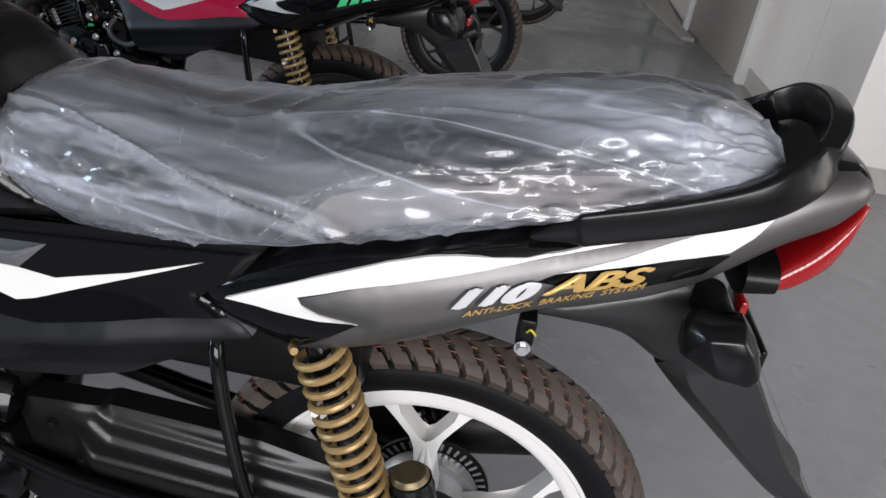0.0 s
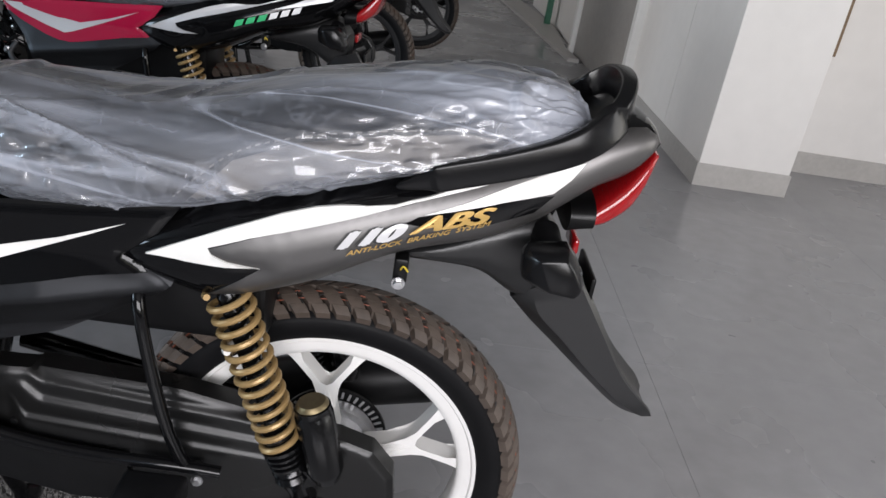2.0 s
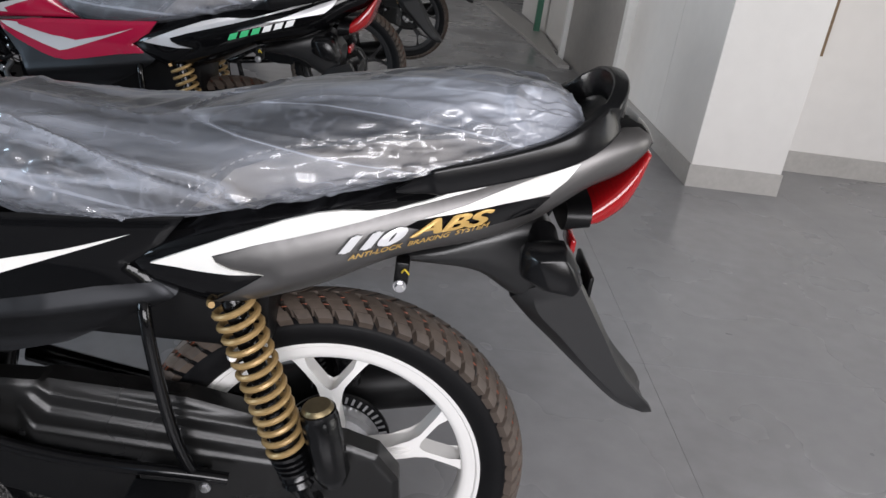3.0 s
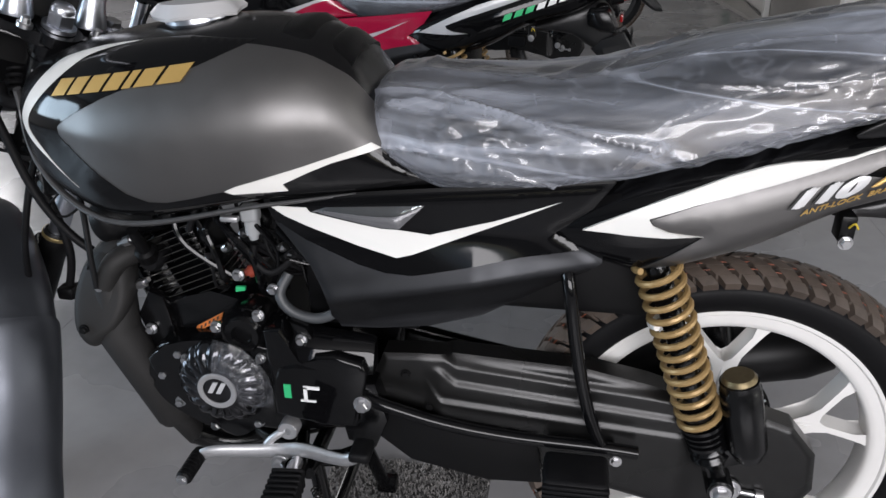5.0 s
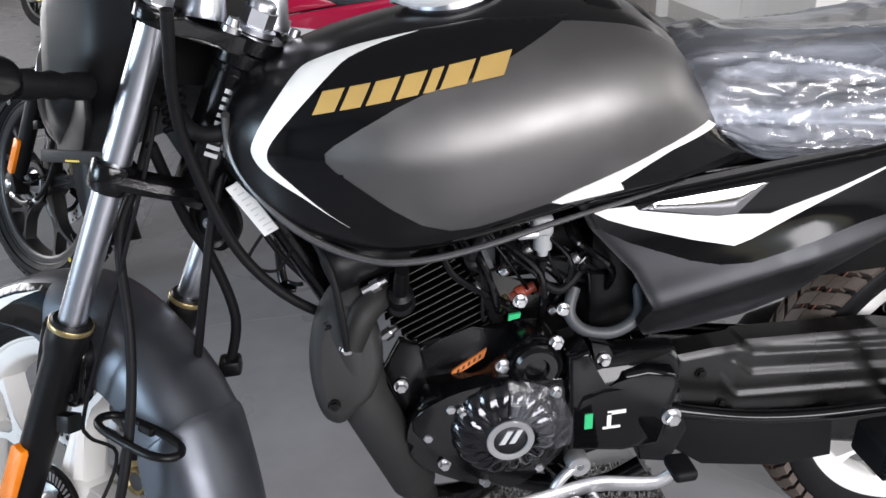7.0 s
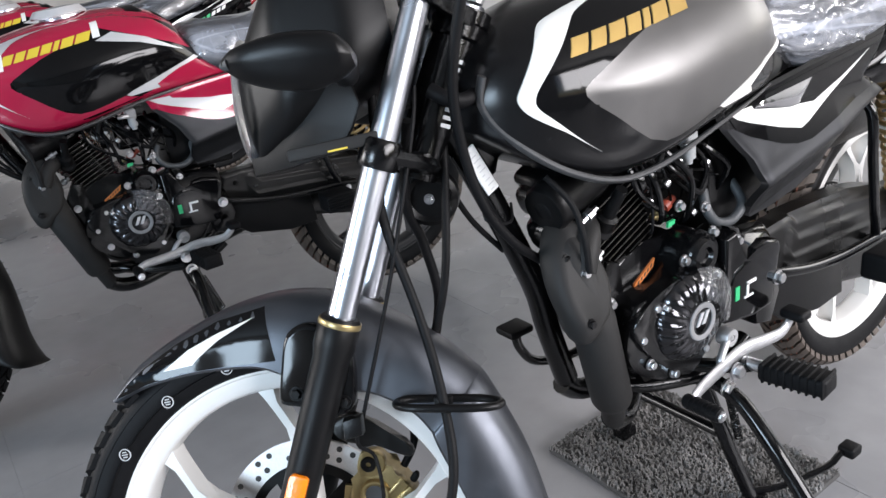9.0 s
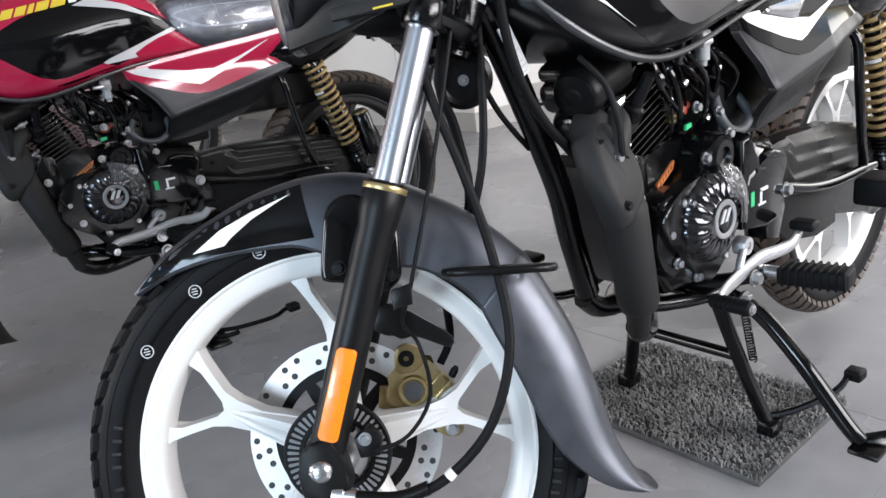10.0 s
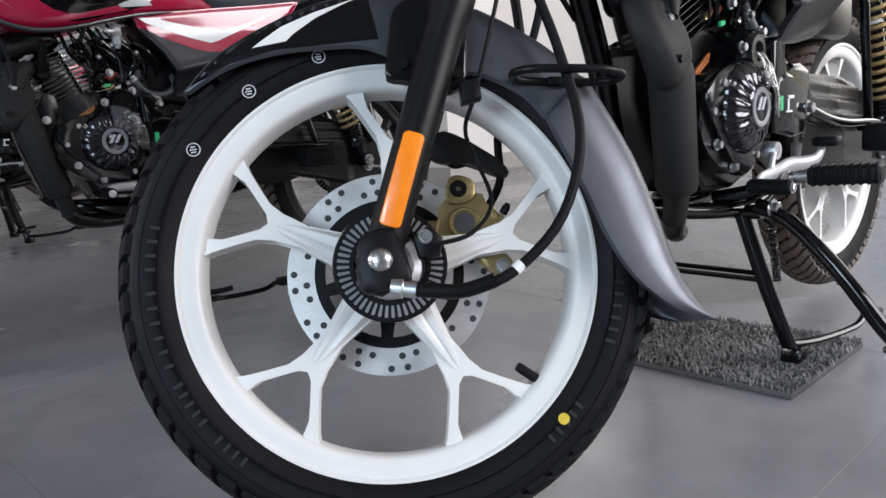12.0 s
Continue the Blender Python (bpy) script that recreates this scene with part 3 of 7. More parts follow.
part("tube", rod((-0.60, -0.018, 0), (0.60, -0.018, 0), 0.014), TUBE_GLOW, lamp, "glowing white tube")


def pebble(outline, y0, y1, r, steps=5):
    """An xz outline with thickness whose edges are rounded by r towards its middle."""
    pts = [Vector((p[0], p[1])) for p in outline]
    mid = sum(pts, Vector((0, 0))) / len(pts)
    size = sum((p - mid).length for p in pts) / len(pts)
    layers = [(y0 + r * (1 - math.sin(a)), r * (1 - math.cos(a))) for a in (math.pi / 2 * (1 - k / steps) for k in range(steps + 1))]
    layers = layers + [(y0 + y1 - y, inset) for y, inset in layers[::-1]]
    bm = bmesh.new()
    rings(bm, [[(mid.x + (p.x - mid.x) * (1 - i / size), y, mid.y + (p.y - mid.y) * (1 - i / size)) for p in pts] for y, i in layers])
    return bm


def front_wheel(root, look_, m):
    full = m @ Matrix.Diagonal((1.013, 1.0, 1.013, 1.0))
    rim = part("front_wheel", make_rim(), look_["rim"], root, look_["rim_label"], m=full)
    for k in range(5):
        part("spoke", make_spoke(5 + 72 * k), look_["rim"], rim, m=full)
    tyre = part("tyre", make_tyre(0.2965, 0.2325, 0.001), RUBBER, rim, "black road tyre with raised bands", m=m)
    for r in (0.2480, 0.2655):
        part("sidewall_ridge", lathe([(r - 0.0012, -0.0372), (r, -0.0424), (r + 0.0012, -0.0372)], 96, "y", closed=True), RUBBER, tyre, m=m)
    part("tread", make_tread(0.3005, 56, -1.2, ((0.04, 0.50, 0.0), (0.55, 0.92, 0.15)), 0.0022), RUBBER, rim, m=m)
    bm = make_disc(0.086, 0.1205, 0.004, 0.042)
    disc = part("brake_disc", bm, DISC, rim, "drilled steel brake disc", m=m)
    for r, hole, off in ((0.1125, 0.0040, 0.0), (0.0985, 0.0040, 0.5)):
        for k in range(24):
            a = 2 * math.pi * (k + off + 0.35 * (k % 2)) / 24
            part("disc_hole", lathe([(0, 0.0393), (hole, 0.0393), (hole, 0.0400), (0, 0.0400)], 10, "y", centre=(r * math.cos(a), 0, r * math.sin(a))), INK, disc, m=m)
    bm = lathe([(0.076, 0.0385), (0.0885, 0.0385), (0.0885, 0.045), (0.076, 0.045)], 60, "y", closed=True)
    for k in range(5):
        join(bm, prism([(0.040, -0.010), (0.076, -0.007), (0.076, 0.007), (0.040, 0.010)], 0.039, 0.045), Matrix.Rotation(-radians(41 + 72 * k), 4, "Y"))
    part("disc_carrier", bm, MATT, rim, m=m)
    bm = lathe([(0.038, -0.0465), (0.0395, -0.048), (0.0605, -0.048), (0.062, -0.0465), (0.062, -0.041), (0.038, -0.041)], 72, "y", closed=True)
    ring = part("speed_ring", bm, MATT, rim, "toothed black wheel speed ring", m=m)
    for k in range(48):
        a = 2 * math.pi * k / 48
        slot = prism([(0.0440, -0.0013), (0.0560, -0.0019), (0.0572, -0.0008), (0.0572, 0.0008), (0.0560, 0.0019), (0.0440, 0.0013)], -0.0486, -0.0475)
        part("slot", slot, HUB_GREY, ring, m=m @ Matrix.Rotation(a, 4, "Y"), smooth=False)
    for k in range(3):
        a = radians(50 + 120 * k)
        part("ring_bolt", bolt(0.004, 0.004, centre=(0.033 * math.cos(a), -0.044, 0.033 * math.sin(a))), MATT, ring, m=m, smooth=False)
    bm = lathe([(0.0, -0.066), (0.012, -0.066), (0.020, -0.060), (0.026, -0.046), (0.0375, -0.042), (0.0375, -0.03), (0.0, -0.03)], 36, "y")
    part("hub", bm, ALLOY, rim, m=m)
    bm = rod((0.128, -0.012, -0.144), (0.150, -0.014, -0.166), 0.0035)
    rod((0.118, -0.012, -0.134), (0.140, -0.013, -0.156), [(0, 0.0045), (0.12, 0.0055), (0.8, 0.0055), (1, 0.004)], bm=bm)
    part("valve", bm, RUBBER, rim, m=m)
    # sidewall marks and raised print bars
    for ang, r in ((138.5, 0.2475), (118, 0.2475), (98, 0.2475)):
        a = radians(ang)
        c = (r * math.cos(a), -0.0418, r * math.sin(a))
        bm = lathe([(0.0066, 0.0006), (0.0076, 0.0006), (0.0076, -0.0006), (0.0066, -0.0006)], 28, "y", centre=c, closed=True)
        for s, w in ((-0.0036, 0.0032), (-0.0006, 0.0042), (0.0024, 0.0030)):
            box(c[0] - w, c[0] + w * 0.8, c[1] - 0.0004, c[1] + 0.0006, c[2] + s, c[2] + s + 0.0013, bm=bm)
        part("sidewall_stamp", bm, STAMP, rim, "white printed check stamp", m=m)
    a = radians(-52.5)
    part("balance_dot", lathe([(0, -0.0006), (0.0062, -0.0006), (0.0062, 0.0008), (0, 0.0008)], 20, "y", centre=(0.249 * math.cos(a), -0.0416, 0.249 * math.sin(a))), YELLOW, rim, m=m)
    for start, n, da in ((160, 4, 3.4), (176, 6, 3.6), (199, 5, 2.6), (215, 4, 2.6), (-58, 5, 2.6), (-30, 6, 3.0), (20, 6, 3.0)):
        for k in range(n):
            part("raised_bar", box(0.248, 0.259, -0.0421, -0.0405, -0.0022, 0.0022, 0.0004, 1), CHAMBER, tyre, m=m @ Matrix.Rotation(-radians(start + k * da), 4, "Y"))
    return rim


LEG_Y = 0.086


def leg_x(z):
    return -0.0105 + 0.487 * z


def fork(root, look_, m):
    for s in (-1, 1):
        y = s * LEG_Y
        low = part("fork_slider", rod((leg_x(-0.03), y, -0.03), (leg_x(0.285), y, 0.285),
                   [(0, 0.012), (0.02, 0.0185), (0.18, 0.0205), (0.72, 0.0215), (0.86, 0.0215), (0.9, 0.0245), (0.985, 0.0245), (1, 0.021)], around=24), MATT, root, "satin black fork slider", m=m)
        part("dust_cover", rod((leg_x(0.2755), y, 0.2755), (leg_x(0.2815), y, 0.2815), [(0, 0.0245), (0.1, 0.0249), (0.9, 0.0249), (1, 0.0245)], around=24), CALIPER, low, "gold print band on the seal", m=m)
        part("fork_tube", rod((leg_x(0.27), y, 0.27), (leg_x(0.622), y, 0.622), 0.0158, around=28), CHROME, root, "bright chrome fork tube", m=m)
        part("lower_clamp", rod((leg_x(0.438), y, 0.438), (leg_x(0.468), y, 0.468), [(0, 0.021), (0.1, 0.0235), (0.9, 0.0235), (1, 0.021)], around=24), ENGINE, root, m=m)
    bm = tube([(leg_x(0.452), -0.090, 0.452), (leg_x(0.452) + 0.035, -0.045, 0.438), (leg_x(0.452) + 0.04, 0, 0.434), (leg_x(0.452) + 0.035, 0.045, 0.438), (leg_x(0.452), 0.090, 0.452)], 0.013, 10, flat=1.6)
    part("lower_yoke", bm, ENGINE, root, m=m)
    plate = Matrix(((0.891, 0.454, 0, leg_x(0.612)), (0, 0, 1, 0), (-0.454, 0.891, 0, 0.612), (0, 0, 0, 1)))
    near = [(0.004, -0.028), (-0.008, -0.060), (-0.022, -0.083), (-0.022, -0.097), (0.0, -0.111), (0.022, -0.099), (0.040, -0.058), (0.062, -0.028)]
    part("upper_yoke", prism(smooth_line(near + [(0.070, 0.0)] + [(s, -y) for s, y in near[::-1]], 3, True), -0.008, 0.010, 0.004, 3), ENGINE, root, "gloss black cast upper yoke", m=m @ plate)
    part("steering_stem", rod((leg_x(0.43) + 0.04, 0, 0.43), (0.337, 0, 0.602), [(0, 0.024), (0.9, 0.024), (0.92, 0.030), (1, 0.030)], around=28), ENGINE, root, m=m)
    up = Vector((0.454, 0, 0.891))
    foot = Vector((0.334, 0, 0.604))
    part("stem_washer", rod(foot, foot + up * 0.006, 0.022, around=28), CHROME, root, m=m)
    nut = part("stem_nut", rod(foot + up * 0.006, foot + up * 0.026, [(0, 0.0165), (0.08, 0.0180), (0.92, 0.0180), (1, 0.0165)], around=6), CHROME, root, "large chrome hexagon stem nut", m=m, smooth=False)
    part("nut_dome", rod(foot + up * 0.025, foot + up * 0.037, [(0, 0.0155), (0.5, 0.0150), (0.85, 0.0120), (1, 0.006)], around=28), CHROME, nut, m=m)
    for s in (-1, 1):
        cap = Vector((leg_x(0.622), s * LEG_Y, 0.622))
        part("fork_nut", rod(cap, cap + up * 0.012, [(0, 0.0125), (0.9, 0.0125), (1, 0.010)], around=6), STEEL, root, "bright fork cap nut", m=m, smooth=False)
        part("yoke_bolt", rod(foot + Vector((0.012, s * 0.046, -0.006)), foot + Vector((0.012, s * 0.046, -0.006)) + up * 0.014, [(0, 0.010), (0.4, 0.010), (0.45, 0.007), (1, 0.006)], around=12), STEEL, root, m=m)
    # axle end and clamp at the slider's foot
    part("axle_nut", lathe([(0, -0.1155), (0.006, -0.1155), (0.0115, -0.112), (0.0135, -0.107), (0.0135, -0.04), (0, -0.04)], 24, "y", centre=(-0.0105, 0, 0)), STEEL, root, "bright domed axle end", m=m)
    part("axle_clamp", prism(smooth_line([(-0.034, -0.026), (-0.031, 0.016), (-0.016, 0.030), (0.006, 0.030), (0.014, 0.010), (0.017, -0.026), (-0.010, -0.030)], 3, True), -0.1085, -0.066, 0.004), MATT, root, m=m)
    # amber reflector along the slider
    d = Vector((0.487, 0, 1)).normalized()
    n = Vector((d.z, 0, -d.x))
    c = Vector((leg_x(0.076), -0.1105, 0.076))
    bm = bmesh.new()
    outline = []
    for u, v in ((-1, -1), (1, -1), (1, 1), (-1, 1)):
        for k in range(6):
            a = {(-1, -1): math.pi, (1, -1): 1.5 * math.pi, (1, 1): 0, (-1, 1): math.pi / 2}[(u, v)] + k * math.pi / 10
            p = c + n * (u * 0.0065 + 0.0045 * math.cos(a)) + d * (v * 0.0455 + 0.0045 * math.sin(a))
            outline.append((p.x, p.z))
    part("reflector", prism(outline, -0.1140, -0.1050, 0.0015), LENS_AMBER, root, "long amber side reflector", m=m)
    part("reflector_seat", prism(outline, -0.1052, -0.088, 0.001), MATT, root, m=m)
    # brackets that hold the mudguard, with bolts
    for s in (-1, 1):
        bm = prism([(0.052, 0.190), (0.075, 0.262), (0.100, 0.275), (0.106, 0.19), (0.085, 0.178)], s * 0.066 - 0.005, s * 0.066 + 0.005, 0.003)
        part("guard_bracket", bm, ENGINE, root, m=m)
    for x, z in ((0.0545, 0.206), (0.108, 0.186)):
        part("guard_bolt", bolt(0.0062, 0.006, centre=(x, -0.0765, z)), MATT, root, m=m, smooth=False)
    part("guard_foot", pebble(smooth_line([(0.033, 0.203), (0.043, 0.240), (0.058, 0.276), (0.090, 0.282), (0.126, 0.246), (0.122, 0.192), (0.113, 0.175), (0.092, 0.170), (0.056, 0.188), (0.038, 0.194)], 4, True), -0.0765, -0.056, 0.006), BLACK, root, "gloss black mudguard carrier", m=m)


def mudguard(root, look_, m):
    stations = [(-0.190, 0.233, -0.183, 0.230, 0.040), (-0.146, 0.270, -0.134, 0.245, 0.056), (-0.075, 0.301, -0.080, 0.251, 0.061), (-0.010, 0.318, -0.030, 0.249, 0.060),
                (0.051, 0.320, 0.020, 0.240, 0.062), (0.110, 0.306, 0.075, 0.205, 0.063), (0.166, 0.273, 0.135, 0.190, 0.0615), (0.222, 0.226, 0.180, 0.158, 0.0615), (0.2600, 0.1800, 0.1990, 0.1290, 0.0615), (0.2625, 0.1770, 0.2003, 0.1270, 0.0650),
                (0.2725, 0.157, 0.205, 0.107, 0.0665), (0.299, 0.078, 0.224, 0.042, 0.066), (0.311, 0.010, 0.238, -0.018, 0.066), (0.319, -0.060, 0.258, -0.066, 0.065), (0.337, -0.112, 0.292, -0.104, 0.061), (0.354, -0.128, 0.326, -0.123, 0.050)]
    rows = smooth_line(stations_v(stations), 4)
    loops = []
    for q in rows:
        ox, oz, lx, lz, w = q
        ring = []
        for k in range(21):
            a = (k / 20 * 2 - 1) * math.pi / 2
            f = abs(math.cos(a)) ** 0.62
            ring.append((lx + (ox - lx) * f, w * math.copysign(abs(math.sin(a)) ** 0.75, a), lz + (oz - lz) * f))
        for k in range(20, -1, -1):
            a = (k / 20 * 2 - 1) * math.pi / 2
            f = abs(math.cos(a)) ** 0.62
            nx, nz = (lx + (ox - lx) * f), (lz + (oz - lz) * f)
            d = math.hypot(nx, nz)
            ring.append((nx - nx / d * 0.0035, (w - 0.0035) * math.copysign(abs(math.sin(a)) ** 0.75, a), nz - nz / d * 0.0035))
        loops.append(ring)
    bm = bmesh.new()
    rings(bm, loops)
    guard = part("front_mudguard", bm, look_["guard"], root, look_["guard_label"], m=m)
    # sticker fields, laid on the guard before it is turned
    flat = bpy.data.meshes.new("flat")
    b2 = bmesh.new()
    rings(b2, loops)
    b2.to_mesh(flat)
    b2.free()
    tmp = new("tmp", flat)
    base = surface_of(tmp)
    bpy.data.objects.remove(tmp)
    part("dark_field", pad([(-0.178, 0.2345), (-0.160, 0.2480), (-0.130, 0.2665), (-0.085, 0.2870), (-0.03, 0.304), (0.030, 0.310), (0.034, 0.246), (-0.03, 0.2505), (-0.08, 0.2525), (-0.13, 0.2468), (-0.160, 0.2380)], base, thick=0.0008, sink=0.001), BLACK, guard, "gloss black sticker field", m=m)
    part("white_flash", pad([(-0.103, 0.2590), (-0.066, 0.2600), (-0.057, 0.267), (-0.030, 0.2825), (0.018, 0.3010), (-0.030, 0.2905), (-0.068, 0.2785)], base, thick=0.0016, sink=0.001), look_["flash"], guard, "white arrow sticker", m=m)
    # stay: a rounded bar that stands out from the guard's side
    flat_ = Matrix(((0.984, 0.0, 0.178, 0.226), (0, 1, 0, -0.081), (-0.178, 0, 0.984, 0.1635), (0, 0, 0, 1)))
    loop_ = [(0.060 * math.copysign(abs(math.cos(a)) ** 0.5, math.cos(a)), 0.021 * math.sin(a), 0.0) for a in (2 * math.pi * k / 40 for k in range(41))]
    bm = tube(loop_, 0.0048, 10, smooth=1)
    box(-0.018, 0.004, 0.012, 0.026, -0.006, 0.004, 0.002, bm=bm)
    bmesh.ops.transform(bm, matrix=flat_, verts=bm.verts)
    part("cable_guide", bm, PLASTIC, guard, "black looped cable guide", m=m)
    return guard


def stations_v(rows):
    return [np.array(r, float) for r in rows]


def smooth_rows(rows, n):
    out = []
    k = len(rows)
    for i in range(k - 1):
        p0, p1, p2, p3 = rows[max(i - 1, 0)], rows[i], rows[i + 1], rows[min(i + 2, k - 1)]
        for j in range(n):
            t = j / n
            out.append(0.5 * (2 * p1 + (p2 - p0) * t + (2 * p0 - 5 * p1 + 4 * p2 - p3) * t * t + (3 * p1 - p0 - 3 * p2 + p3) * t ** 3))
    return out + [rows[-1]]


def caliper(root, m):
    up, m = m, m @ Matrix.Translation((-0.004, 0, -0.014))
    cal = part("brake_caliper", prism(smooth_line([(0.092, 0.100), (0.112, 0.098), (0.124, 0.080), (0.146, 0.056), (0.150, 0.036), (0.136, 0.024), (0.104, 0.022), (0.074, 0.034), (0.064, 0.052), (0.078, 0.074)], 3, True), 0.018, 0.064, 0.006, 3), CALIPER, root, "gold anodised brake caliper", m=m)
    part("piston_cap", lathe([(0, 0.0135), (0.0125, 0.0135), (0.0150, 0.011), (0.0175, 0.011), (0.0195, 0.015), (0.0195, 0.03), (0, 0.03)], 28, "y", centre=(0.100, 0, 0.053)), CALIPER, cal, m=m)
    part("piston_face", lathe([(0, 0.0128), (0.0120, 0.0128), (0.0120, 0.016), (0, 0.016)], 28, "y", centre=(0.100, 0, 0.053)), HOSE, cal, "dark grey piston face", m=m)
    part("caliper_ear", prism(smooth_line([(0.084, 0.084), (0.092, 0.108), (0.108, 0.110), (0.122, 0.098), (0.116, 0.080), (0.098, 0.076)], 3, True), 0.012, 0.03, 0.003), CALIPER, cal, m=m)
    part("ear_bush", lathe([(0.0035, 0.008), (0.009, 0.008), (0.010, 0.010), (0.010, 0.02), (0.0035, 0.02)], 24, "y", centre=(0.101, 0, 0.094), closed=True), RUBBER, cal, m=m)
    for k in range(3):
        x, z = 0.128 + 0.008 * k, 0.064 - 0.012 * k
        part("caliper_web", prism([(x - 0.012, z - 0.012), (x + 0.010, z + 0.004), (x + 0.013, z), (x - 0.009, z - 0.016)], 0.0135, 0.03, 0.0015), CALIPER, cal, m=m)
    part("caliper_lug", prism(smooth_line([(0.120, 0.024), (0.140, 0.016), (0.150, -0.006), (0.140, -0.016), (0.122, -0.008), (0.110, 0.008)], 3, True), 0.022, 0.05, 0.004), CALIPER, cal, m=m)
    for x, z, r in ((0.136, -0.004, 0.0065), (0.146, 0.040, 0.004)):
        part("caliper_bolt", bolt(r, 0.008, centre=(x, 0.022, z)), STEEL, cal, m=m, smooth=False)
    part("bleed_nipple", rod((0.150, 0.03, 0.058), (0.158, 0.025, 0.068), [(0, 0.005), (0.6, 0.005), (1, 0.003)]), RUBBER, cal, m=m)
    part("pad_plate", prism([(0.070, 0.030), (0.078, 0.062), (0.060, 0.066), (0.052, 0.040)], 0.030, 0.038, 0.001), CALIPER, cal, m=m)
    part("caliper_bracket", prism(smooth_line([(0.062, 0.142), (0.094, 0.150), (0.128, 0.124), (0.158, 0.094), (0.152, 0.082), (0.130, 0.096), (0.104, 0.110), (0.084, 0.112), (0.070, 0.122)], 3, True), 0.002, 0.02, 0.005, 3), CASE, root, "black hose bracket above the caliper", m=up)


def cables(root, m):
    """Brake hose, speedometer cable and sensor wire by the fork."""
    bm = tube([(0.212, -0.010, 0.58), (0.200, -0.040, 0.46), (0.196, -0.070, 0.382), (0.2125, -0.076, 0.275), (0.2215, -0.088, 0.185), (0.218, -0.106, 0.09), (0.180, -0.112, 0.010), (0.118, -0.112, -0.037), (0.062, -0.110, -0.046), (0.015, -0.106, -0.035)], 0.0056, 10)
    part("speedometer_cable", bm, RUBBER, root, "black rubber cable to the wheel hub", m=m)
    bm = tube([(0.098, -0.112, -0.042), (0.062, -0.110, -0.046), (0.020, -0.106, -0.036)], 0.0078, 12)
    part("cable_sleeve", bm, PLASTIC, root, m=m)
    part("cable_band", tube([(0.128, -0.112, -0.031), (0.120, -0.112, -0.036)], 0.0062, 12, smooth=1), PAPER, root, m=m)
    part("cable_end", rod((0.020, -0.104, -0.036), (-0.004, -0.10, -0.028), [(0, 0.009), (0.5, 0.009), (0.55, 0.011), (1, 0.011)]), STEEL, root, m=m)
    bm = tube([(0.262, -0.070, 0.52), (0.2475, -0.072, 0.466), (0.192, -0.078, 0.318), (0.1285, -0.078, 0.172), (0.108, -0.060, 0.13), (0.118, -0.03, 0.10), (0.120, -0.06, 0.045), (0.088, -0.09, 0.012), (0.050, -0.10, 0.006)], 0.0024, 8)
    part("sensor_wire", bm, RUBBER, root, m=m)
    part("sensor", prism([(0.028, 0.020), (0.046, 0.030), (0.058, 0.014), (0.052, -0.004), (0.030, -0.002)], -0.085, -0.060, 0.003), PLASTIC, root, m=m)
    part("sensor_bolt", bolt(0.0055, 0.006, centre=(0.040, -0.085, 0.018)), STEEL, root, m=m, smooth=False)
    bm = tube([(0.29, 0.03, 0.55), (0.27, 0.00, 0.42), (0.245, 0.00, 0.30), (0.21, 0.02, 0.22), (0.165, 0.04, 0.15), (0.155, 0.045, 0.09), (0.135, 0.040, 0.060)], 0.0052, 10)
    part("brake_hose", bm, RUBBER, root, "black brake hose to the caliper", m=m)
    bm = prism([(0.104, 0.148), (0.126, 0.150), (0.128, 0.172), (0.106, 0.170)], -0.10, -0.08, 0.003)
    part("wire_clip", bm, PLASTIC, root, m=m)


